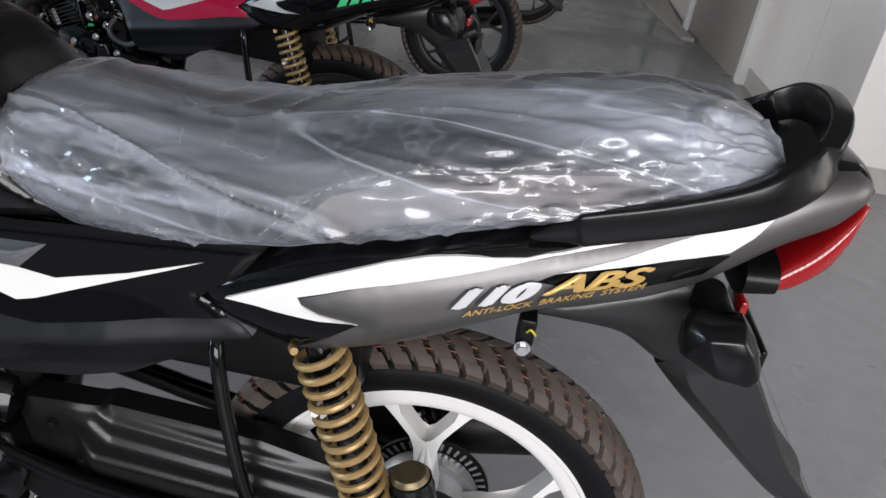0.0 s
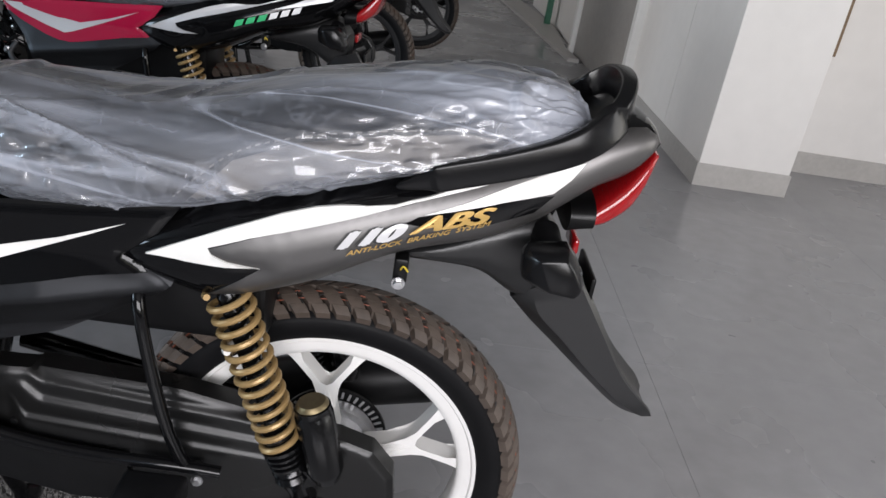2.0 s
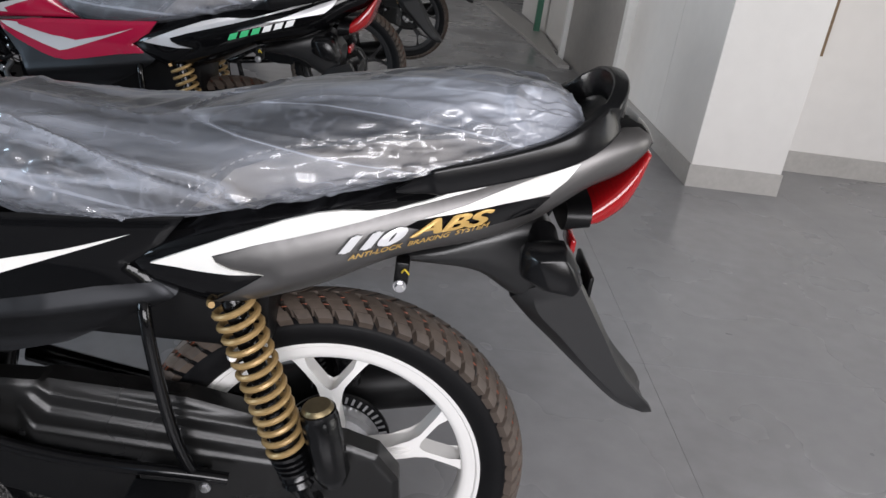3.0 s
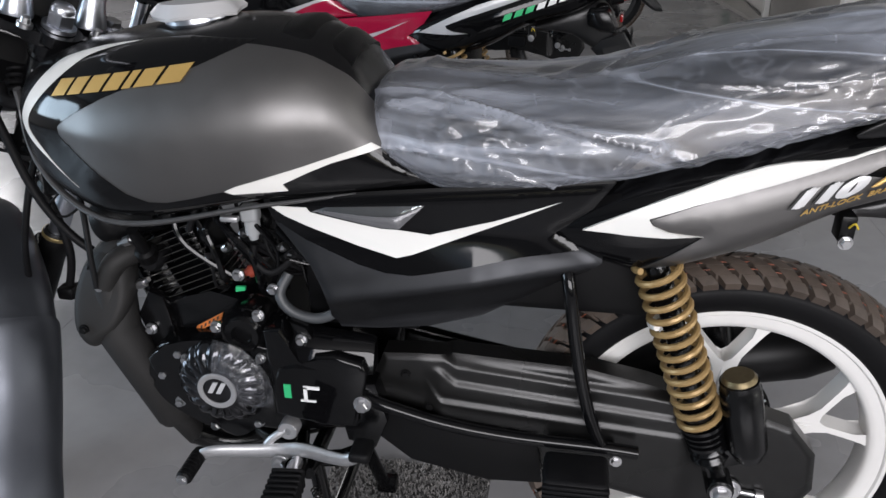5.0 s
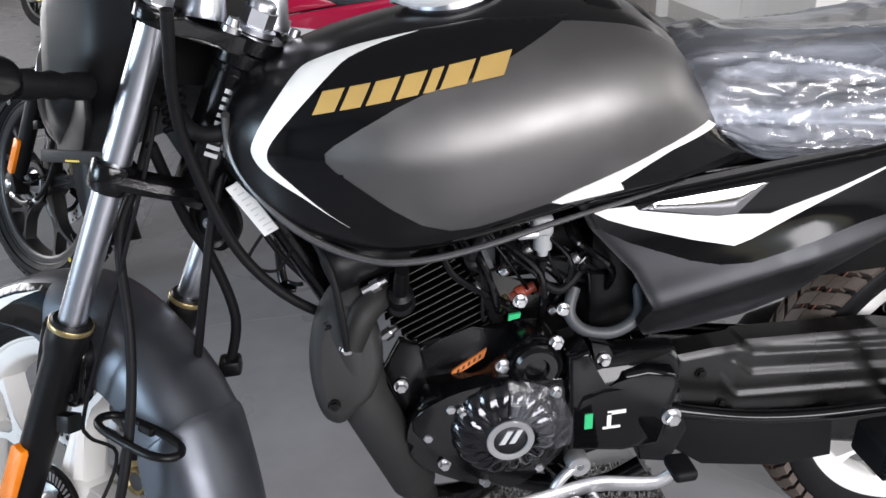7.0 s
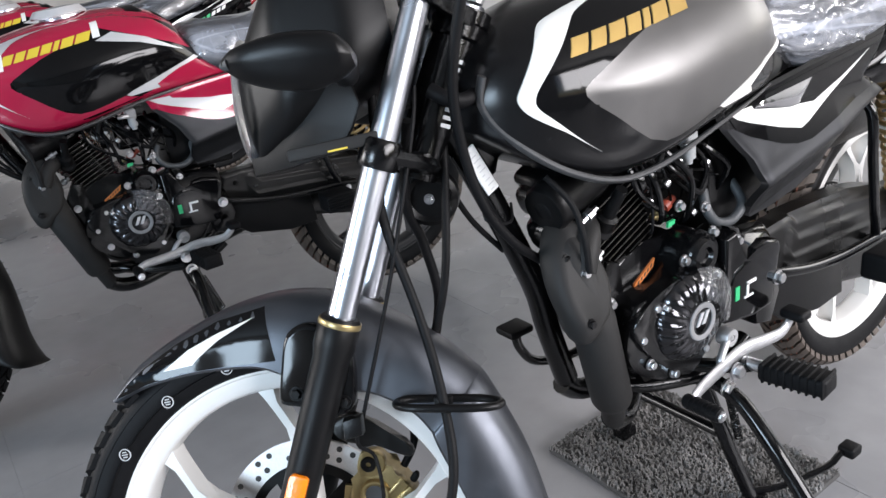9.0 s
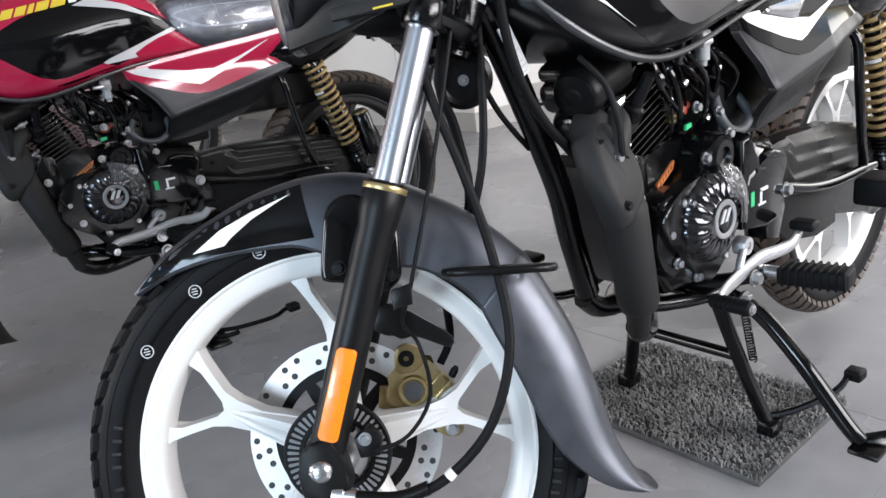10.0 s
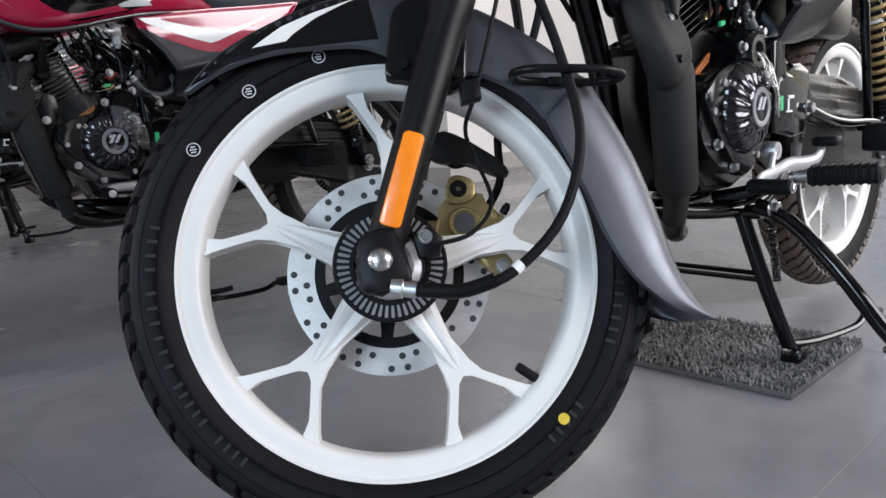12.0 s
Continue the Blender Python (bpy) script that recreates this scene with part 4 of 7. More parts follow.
def headlamp(root, look_, m):
    """Lamp cowl with its visor, wrapped in film, the bar with its fittings, and the turn lamps."""
    z_top = curve((0.052, 0.560), (0.062, 0.596), (0.082, 0.625), (0.10, 0.650), (0.14, 0.70), (0.19, 0.735), (0.25, 0.71))
    z_low = curve((0.052, 0.485), (0.064, 0.470), (0.10, 0.484), (0.14, 0.500), (0.19, 0.516), (0.25, 0.55))
    half = curve((0.052, 0.030), (0.066, 0.058), (0.10, 0.084), (0.13, 0.102), (0.20, 0.104), (0.25, 0.085))
    mid = curve((0.052, 0.530), (0.10, 0.565), (0.25, 0.63))
    cowl = part("headlamp_cowl", shell(0.052, 0.25, 30, z_top, z_low, half, mid, 3.6, 3.6, 44), MATT, root, "matt black plastic headlamp cowl in clear film", m=m)
    part("cowl_film", shell(0.044, 0.066, 10, lambda x: z_top(x + 0.008) + 0.012, lambda x: z_low(x + 0.008) - 0.004, lambda x: half(x + 0.008) + 0.006, mid, 2.6, 2.2, 32), FILM_THIN, cowl, "loose clear wrapping film", m=m)
    bm = shell(0.10, 0.25, 8, curve((0.10, 0.77), (0.17, 0.80), (0.25, 0.74)), curve((0.10, 0.70), (0.25, 0.69)), lambda x: 0.085, lambda x: 0.72, 3, 3, 24)
    part("instrument_cluster", bm, PLASTIC, root, m=m)
    part("connector", box(0.232, 0.246, -0.072, -0.058, 0.575, 0.60, 0.003), GREEN, root, "green wiring connector", m=m)
    for s in (-1, 1):
        body = shell(0.100, 0.224, 20, curve((0.100, 0.5625), (0.112, 0.5700), (0.154, 0.5735), (0.206, 0.566), (0.218, 0.556), (0.224, 0.544)), curve((0.100, 0.552), (0.116, 0.538), (0.150, 0.523), (0.182, 0.516), (0.212, 0.522), (0.224, 0.530)),
                     curve((0.100, 0.010), (0.13, 0.022), (0.18, 0.027), (0.214, 0.024), (0.224, 0.015)), curve((0.100, 0.557), (0.16, 0.556), (0.224, 0.540)), 3.4, 1.55, 32)
        bmesh.ops.translate(body, vec=(0, s * 0.205, 0), verts=body.verts)
        ind = part("turn_lamp", body, PLASTIC, root, "sleek black turn lamp on a rubber stalk", m=m)
        part("stalk", rod((0.205, s * 0.185, 0.541), (0.195, s * 0.100, 0.544), [(0, 0.014), (0.2, 0.0155), (0.35, 0.0125), (0.5, 0.015), (0.65, 0.012), (0.8, 0.0145), (1, 0.0145)]), RUBBER, ind, m=m)
        bm = shell(0.0965, 0.106, 6, curve((0.0965, 0.560), (0.106, 0.565)), curve((0.0965, 0.554), (0.106, 0.549)), curve((0.0965, 0.006), (0.106, 0.015)), lambda x: 0.557, 2, 2, 20)
        bmesh.ops.translate(bm, vec=(0, s * 0.205, 0), verts=bm.verts)
        part("lens", bm, HOSE, ind, "smoked lens", m=m)
    # lower side plate and lamp bracket
    bm = prism([(0.052, 0.461), (0.054, 0.490), (0.058, 0.520), (0.075, 0.545), (0.150, 0.552), (0.198, 0.538), (0.204, 0.509), (0.190, 0.486), (0.168, 0.465), (0.110, 0.462)], -0.006, 0.006, 0.004)
    for v in bm.verts:
        v.co.y += -0.036 - 0.46 * (v.co.x - 0.054)
    part("side_plate", bm, MATT, root, "black cowl plate under the turn lamp", m=m)
    part("lamp_bracket", box(0.112, 0.215, -0.103, -0.094, 0.464, 0.478, 0.003), CHAMBER, root, m=m)
    part("bracket_mark", box(0.158, 0.180, -0.1042, -0.1025, 0.4655, 0.4675), YELLOW, root, m=m, smooth=False)
    # handlebar, grips and levers
    bar = part("handlebar", tube([(0.40, -0.36, 0.80), (0.345, -0.22, 0.815), (0.315, -0.12, 0.745), (0.325, -0.05, 0.715), (0.325, 0.05, 0.715), (0.315, 0.12, 0.745), (0.345, 0.22, 0.815), (0.40, 0.36, 0.80)], 0.0112, 12), CHROME, root, "chrome handlebar", m=m)
    for s in (-1, 1):
        part("grip", rod((0.355, s * 0.25, 0.8135), (0.402, s * 0.37, 0.80), [(0, 0.02), (0.08, 0.016), (0.95, 0.0165), (1, 0.012)]), RUBBER, bar, m=m)
        part("lever", tube([(0.30, s * 0.23, 0.81), (0.30, s * 0.29, 0.80), (0.335, s * 0.38, 0.79)], 0.006, 8), ALLOY, bar, m=m)
        part("switch_housing", box(0.32, 0.36, s * 0.225 - 0.02, s * 0.225 + 0.02, 0.79, 0.84, 0.008), PLASTIC, bar, m=m)
        part("bar_clamp", rod((0.312, s * 0.048, 0.612), (0.330, s * 0.048, 0.720), [(0, 0.021), (0.05, 0.022), (0.35, 0.0165), (0.8, 0.0165), (0.85, 0.020), (1, 0.018)], around=24), CHROME, root, "bright chrome bar riser", m=m)
    part("stem_film", shell(0.28, 0.345, 8, curve((0.28, 0.70), (0.31, 0.725), (0.345, 0.70)), lambda x: 0.675, curve((0.28, 0.03), (0.31, 0.045), (0.345, 0.03)), lambda x: 0.69, 2, 2, 20), CLEAR_WHITE, root, "crumpled white protective wrap", m=m)
    bm = coil((0.23, -0.02, 0.56), (0.235, -0.02, 0.50), 0.011, 0.0035, 6)
    part("ribbed_sleeve", bm, RUBBER, root, m=m)


def inside(p, poly):
    hit = False
    for i in range(len(poly)):
        (ax, az), (bx, bz) = poly[i - 1], poly[i]
        if (az > p[1]) != (bz > p[1]) and p[0] < (bx - ax) * (p[1] - az) / (bz - az) + ax:
            hit = not hit
    return hit


def tank(root, look_):
    top = curve((-0.962, 0.800), (-0.950, 0.835), (-0.930, 0.862), (-0.88, 0.885), (-0.805, 0.906), (-0.72, 0.920), (-0.62, 0.928), (-0.54, 0.920), (-0.483, 0.892), (-0.452, 0.850), (-0.415, 0.790), (-0.380, 0.756))
    low = curve((-0.962, 0.775), (-0.92, 0.737), (-0.885, 0.714), (-0.85, 0.697), (-0.82, 0.6865), (-0.788, 0.6825), (-0.75, 0.684), (-0.70, 0.693), (-0.64, 0.707), (-0.58, 0.719), (-0.50, 0.7275), (-0.380, 0.741))
    half = curve((-0.962, 0.020), (-0.952, 0.055), (-0.930, 0.086), (-0.895, 0.112), (-0.85, 0.130), (-0.78, 0.146), (-0.68, 0.152), (-0.58, 0.148), (-0.50, 0.134), (-0.44, 0.118), (-0.380, 0.100))
    mid = curve((-0.962, 0.79), (-0.80, 0.785), (-0.60, 0.790), (-0.48, 0.775), (-0.380, 0.748))
    bulge = [(-0.846, 0.806), (-0.838, 0.8125), (-0.812, 0.8275), (-0.777, 0.8445), (-0.743, 0.8575), (-0.705, 0.8650), (-0.667, 0.8790), (-0.626, 0.8960), (-0.590, 0.912), (-0.56, 0.99), (-0.30, 0.99), (-0.30, 0.80), (-0.446, 0.800), (-0.517, 0.775), (-0.611, 0.743), (-0.6467, 0.736), (-0.670, 0.7295), (-0.706, 0.7215), (-0.7296, 0.7205), (-0.758, 0.729), (-0.786, 0.748), (-0.812, 0.769), (-0.838, 0.789), (-0.846, 0.798)]
    bm = shell(-0.962, -0.380, 84, top, low, half, mid, 2.3, 6.5, 96)
    for f in bm.faces:
        c = f.calc_center_median()
        f.material_index = 0 if (inside((c.x, c.z), bulge) or border_distance((c.x, c.z), bulge) < 0.016) and abs(c.y) > 0.62 * half(c.x) else 1
    for v in bm.verts:
        if v.co.y < -0.02 and inside((v.co.x, v.co.z), bulge):
            e = border_distance((v.co.x, v.co.z), bulge)
            v.co.y -= 0.0125 * math.sin(min(1.0, e / 0.072) * math.pi / 2) * min(1.0, max(0.0, (0.93 - v.co.z) / 0.05)) * min(1, max(0, (-0.42 - v.co.x) / 0.08))
    t = part("fuel_tank", bm, [look_["panel"], look_["shell"]], root, look_["tank_label"])
    base = surface_of(t, -0.13)
    field = [(-0.592, 0.9115), (-0.68, 0.9125), (-0.746, 0.9060), (-0.800, 0.8945), (-0.838, 0.881), (-0.866, 0.860), (-0.890, 0.8360), (-0.910, 0.8130), (-0.9135, 0.8020), (-0.908, 0.789), (-0.890, 0.772), (-0.868, 0.7535), (-0.838, 0.7275), (-0.80, 0.702), (-0.74, 0.704), (-0.66, 0.719), (-0.60, 0.731), (-0.63, 0.7385), (-0.6467, 0.7345), (-0.670, 0.7280), (-0.706, 0.7200), (-0.7310, 0.7190), (-0.760, 0.7278), (-0.788, 0.7470), (-0.814, 0.7682), (-0.840, 0.7882), (-0.8485, 0.798), (-0.8485, 0.8065), (-0.839, 0.8142), (-0.812, 0.8292), (-0.777, 0.8462), (-0.743, 0.8592), (-0.705, 0.8667), (-0.667, 0.8807), (-0.626, 0.8977)]
    part("black_field", pad(field, base, thick=0.0008, sink=0.001, cell=0.009), look_["tank"], t, look_["field_label"])
    part("white_stripe", pad([(p.x, p.y) for p in smooth_line([(-0.744, 0.9055), (-0.8025, 0.8962), (-0.847, 0.8845), (-0.8665, 0.8755), (-0.886, 0.857), (-0.9055, 0.8337), (-0.9190, 0.8120), (-0.9205, 0.8005), (-0.9130, 0.7875), (-0.8965, 0.7745), (-0.875, 0.7605), (-0.854, 0.7445), (-0.832, 0.7285), (-0.8438, 0.7370), (-0.8645, 0.7548), (-0.8848, 0.7745), (-0.9020, 0.7915), (-0.9050, 0.8030), (-0.8980, 0.8167), (-0.8793, 0.8365), (-0.8576, 0.8560), (-0.8361, 0.8735), (-0.8149, 0.8870), (-0.7798, 0.8980)], 3, True)], base, thick=0.0018, sink=0.001, cell=0.007), look_["stripe"], t, "curved white stripe sticker")
    part("rear_field", pad([(-0.545, 0.7430), (-0.5533, 0.7515), (-0.5224, 0.7660), (-0.4933, 0.7775), (-0.446, 0.7905), (-0.409, 0.762), (-0.404, 0.7480), (-0.419, 0.7435), (-0.482, 0.7420)], base, thick=0.0008, sink=0.001, cell=0.010), look_["tank"], t, look_["field_label"])
    part("white_arrow", pad([(-0.627, 0.7400), (-0.611, 0.7475), (-0.552, 0.7665), (-0.4937, 0.7850), (-0.449, 0.7990), (-0.438, 0.7920), (-0.4933, 0.7775), (-0.5224, 0.7660), (-0.5533, 0.7515), (-0.5480, 0.7425), (-0.5752, 0.7400), (-0.6169, 0.7360)], base, thick=0.0016, sink=0.001, cell=0.009), look_["stripe"], t, "white arrow sticker")
    # the name on the tank, as plain slanting gold bars: start, width, and the share of the height from and to
    for x, w, low_, high in ((0.0, 0.0215, 0.0, 1.0), (0.0265, 0.0200, 0.0, 1.0), (0.0515, 0.0235, 0.0, 1.0), (0.0800, 0.0215, 0.0, 1.0), (0.1065, 0.0110, 0.0, 1.0), (0.1225, 0.0260, 0.0, 1.0), (0.1535, 0.0310, 0.0, 1.0)):
        x0, z0, lean, tall = -0.8560 + x, 0.8420 + 0.150 * x, 0.0125, 0.0195
        poly = [(x0 + u + lean * v, z0 + 0.150 * u + tall * v) for u, v in ((0, low_), (w, low_), (w, high), (0, high))]
        part("gold_bar", pad(poly, base, thick=0.0024, sink=0.003, cell=0.012), look_["name"], t, "gold name mark as a slanting bar")
    for poly in look_.get("tank_fields", ()):
        part("colour_field", pad(poly[0], base, thick=0.0010, sink=0.001), poly[1], t, "colour field on the tank")
    for x, z in look_.get("tape", ()):
        part("tape_strip", pad([(x, z), (x + 0.016, z + 0.002), (x + 0.022, z + 0.034), (x + 0.006, z + 0.032)], base, thick=0.003, sink=0.003), PAPER, t, "strip of white tape")
    # filler cap under silver film, rubber pads, lower trim
    cap = part("filler_cap", lathe([(0, 0.016), (0.030, 0.015), (0.042, 0.010), (0.046, 0.0), (0.046, -0.01), (0, -0.01)], 40, "z"), CHROME, t, "chrome filler cap under silver film")
    cap.matrix_local = pose(-0.70, 0.0, 0.926, 0, -4, 0)
    foil = bmesh.new()
    rnd = random.Random(4)
    loop = [(0.058 * math.cos(a) * rnd.uniform(0.9, 1.15), 0.05 * math.sin(a) * rnd.uniform(0.9, 1.1), rnd.uniform(-0.004, 0.003)) for a in (2 * math.pi * k / 22 for k in range(22))]
    rings(foil, [[(0.2 * x, 0.2 * y, 0.018) for x, y, z in loop], [(0.8 * x, 0.8 * y, 0.016) for x, y, z in loop], [(x, y, 0.004 + z) for x, y, z in loop], [(0.98 * x, 0.98 * y, z) for x, y, z in loop]])
    f = part("cap_foil", foil, SILVER, t, "crumpled silver film over the cap")
    f.matrix_local = pose(-0.70, 0.0, 0.927, 0, -4, 0)
    for x0, z0 in ((-0.545, 0.918), (-0.505, 0.900)):
        bm = shell(x0 - 0.022, x0 + 0.026, 8, curve((x0 - 0.022, z0 + 0.008), (x0, z0 + 0.009), (x0 + 0.026, z0 - 0.012)), curve((x0 - 0.022, z0 - 0.03), (x0 + 0.026, z0 - 0.05)), lambda x: 0.075, lambda x: z0 - 0.028, 2.8, 2.2, 28)
        part("tank_pad", bm, PLASTIC, t, "black rubber pad at the seat's nose")
    rows = [(-0.944, 0.835), (-0.947, 0.805), (-0.938, 0.775), (-0.915, 0.746), (-0.885, 0.720), (-0.850, 0.700), (-0.820, 0.6895), (-0.790, 0.6850), (-0.750, 0.6865), (-0.700, 0.6955), (-0.640, 0.7095), (-0.580, 0.7215), (-0.52, 0.7290), (-0.47, 0.734)]
    edge = lambda x: half(x) - 0.006
    part("tank_seam", tube([(x, -edge(x), z) for x, z in rows], lambda u: 0.0044 - 0.0022 * max(0.0, u - 0.6) / 0.4, 10, smooth=3, flat=1.5), look_["seam"], t, "dull welded flange along the tank's lower edge")
    return t


def ridge(v, w):
    """A sharp crest where the noise passes nought."""
    return max(0.0, 1 - abs(noise.noise(v)) / w)


def facet(v):
    """Crumpled sheet: domes meeting in sharp creases, at two sizes."""
    return 1.1 * abs(noise.noise(v)) + 0.55 * abs(noise.noise(v * 2.3 + Vector((3.1, 1.7, 8.2))))


def crinkle(u, v, seed):
    """Crumpled sheet: flat facets that meet in sharp creases, over a skewed lattice."""
    k = (u + v) * 0.36603
    i, j = math.floor(u + k), math.floor(v + k)
    a, b = u + k - i, v + k - j
    height = lambda m, n: noise.cell(Vector((i + m + 0.5, j + n + 0.5, seed + 0.5)))
    if a > b:
        return (1 - a) * height(0, 0) + (a - b) * height(1, 0) + b * height(1, 1)
    return (1 - b) * height(0, 0) + (b - a) * height(0, 1) + a * height(1, 1)


def seat(root, look_, wrapped=True):
    top = curve((-0.468, 0.815), (-0.455, 0.848), (-0.43, 0.860), (-0.38, 0.861), (-0.28, 0.859), (-0.2, 0.865), (-0.13, 0.881), (-0.06, 0.902), (0.02, 0.920), (0.12, 0.940), (0.20, 0.950), (0.26, 0.944), (0.295, 0.928), (0.315, 0.900))
    low = curve((-0.468, 0.800), (-0.43, 0.768), (-0.39, 0.744), (-0.355, 0.733), (-0.16, 0.763), (-0.027, 0.806), (0.1, 0.840), (0.2, 0.872), (0.315, 0.893))
    half = curve((-0.468, 0.060), (-0.44, 0.092), (-0.38, 0.112), (-0.3, 0.124), (-0.16, 0.134), (0, 0.130), (0.12, 0.118), (0.22, 0.100), (0.285, 0.076), (0.315, 0.042))
    mid = curve((-0.468, 0.805), (-0.355, 0.775), (-0.16, 0.795), (0.0, 0.838), (0.15, 0.877), (0.315, 0.897))
    s = part("seat", shell(-0.468, 0.315, 50, top, low, half, mid, 3.0, 3.2, 48), SEAT, root, "long black vinyl dual seat with grey sides")
    base = surface_of(s, -0.12)
    part("grey_side", pad([(-0.16, 0.772), (-0.10, 0.838), (-0.03, 0.868), (0.06, 0.888), (0.16, 0.902), (0.22, 0.896), (0.20, 0.874), (0.1, 0.846), (-0.027, 0.814)], base, 0.002, 0.02, 0.001), SEAT_GREY, s, "warm grey vinyl side of the seat")
    bm = bmesh.new()
    line = smooth_line([(-0.165, 0.786), (-0.105, 0.843), (-0.033, 0.873), (0.06, 0.893), (0.16, 0.907)], 14)
    for a, b in zip(line[::2], line[1::2]):
        tube([(a[0], base(a[0], a[1]) - 0.002, a[1]), (b[0], base(b[0], b[1]) - 0.002, b[1])], 0.0011, 5, bm, smooth=1)
    part("stitching", bm, THREAD, s, "pale stitched seam")
    if not wrapped:
        return s
    # the film: a loose skin over the seat, creased, with a ragged lower edge
    N, K = (430, 190) if look_["letters"] else (120, 60)
    bm = bmesh.new()
    loops = []
    for i in range(N + 1):
        u = i / N
        x = -0.480 + 0.812 * (u - 0.10 * math.sin(2 * math.pi * u))
        loop = []
        hem = 0.92 + 0.30 * noise.noise(Vector((x * 9, 3.1, 0.4))) + 0.12 * noise.noise(Vector((x * 31, 7.7, 0.2)))
        for k in range(K + 1):
            a = -1.2 + (math.pi + 2.4) * k / K
            a = max(-hem, min(math.pi + hem, a))
            c, sn = math.cos(a), math.sin(a)
            e = 2.7
            xx = min(max(x, -0.468), 0.315)
            w, zc = half(xx) + 0.010, mid(xx) + 0.002
            h = (top(xx) + 0.010 - zc) if sn >= 0 else (zc - low(xx) + 0.008)
            if x < -0.468 or x > 0.315:
                w, h = w * 0.8, h * 0.8
            p = Vector((x, w * math.copysign(abs(c) ** (2 / e), c), zc + h * math.copysign(abs(sn) ** (2 / e), sn)))
            nrm = Vector((0, p.y / (w * w), (p.z - zc) / (h * h + 1e-6))).normalized()
            q = Vector((p.x * 1.5 + p.z * 1.5, p.y * 8, p.z * 17 - p.x * 0.6))
            arc = a * 0.125
            nose = math.exp(-((x + 0.33) / 0.11) ** 2) * math.exp(-((p.z - 0.800) / 0.040) ** 2)
            rear = math.exp(-((x - 0.10) / 0.17) ** 2) * math.exp(-((p.z - 0.858 - 0.26 * x) / 0.040) ** 2) + 0.6 * math.exp(-((x - 0.24) / 0.07) ** 2)
            fold = Vector((p.x * 2.4 - p.z * 4.0, p.y * 5, p.z * 15 + p.x * 3.0))
            wr = ridge(q, 0.05) * 0.0028 + ridge(fold, 0.04) * 0.0045 + 0.0050 * noise.noise(q * 0.6)
            bend = 0.5 * noise.noise(Vector((p.x * 12, p.z * 15, 2.0)))
            wr += (0.0014 + 0.0008 * rear) * crinkle(x / 0.085 + arc / 0.05 + bend, arc / 0.026 + bend, 1)
            wr += (0.0007 + 0.0040 * rear + 0.0016 * nose) * crinkle(x / 0.040 - arc / 0.045 + bend, arc / 0.024 + bend, 2)
            wr += (0.0003 + 0.0038 * nose + 0.0018 * rear) * crinkle(x / 0.019 + bend, arc / 0.0085 + bend, 3)
            loop.append(p + nrm * max(wr, -0.004) + Vector((0.004 * noise.noise(q * 1.7), 0, 0)))
        loops.append(loop)
    rings(bm, loops, closed_ring=False)
    part("seat_film", bm, FILM, s, "crumpled clear plastic film wrapped over the seat")
    return s


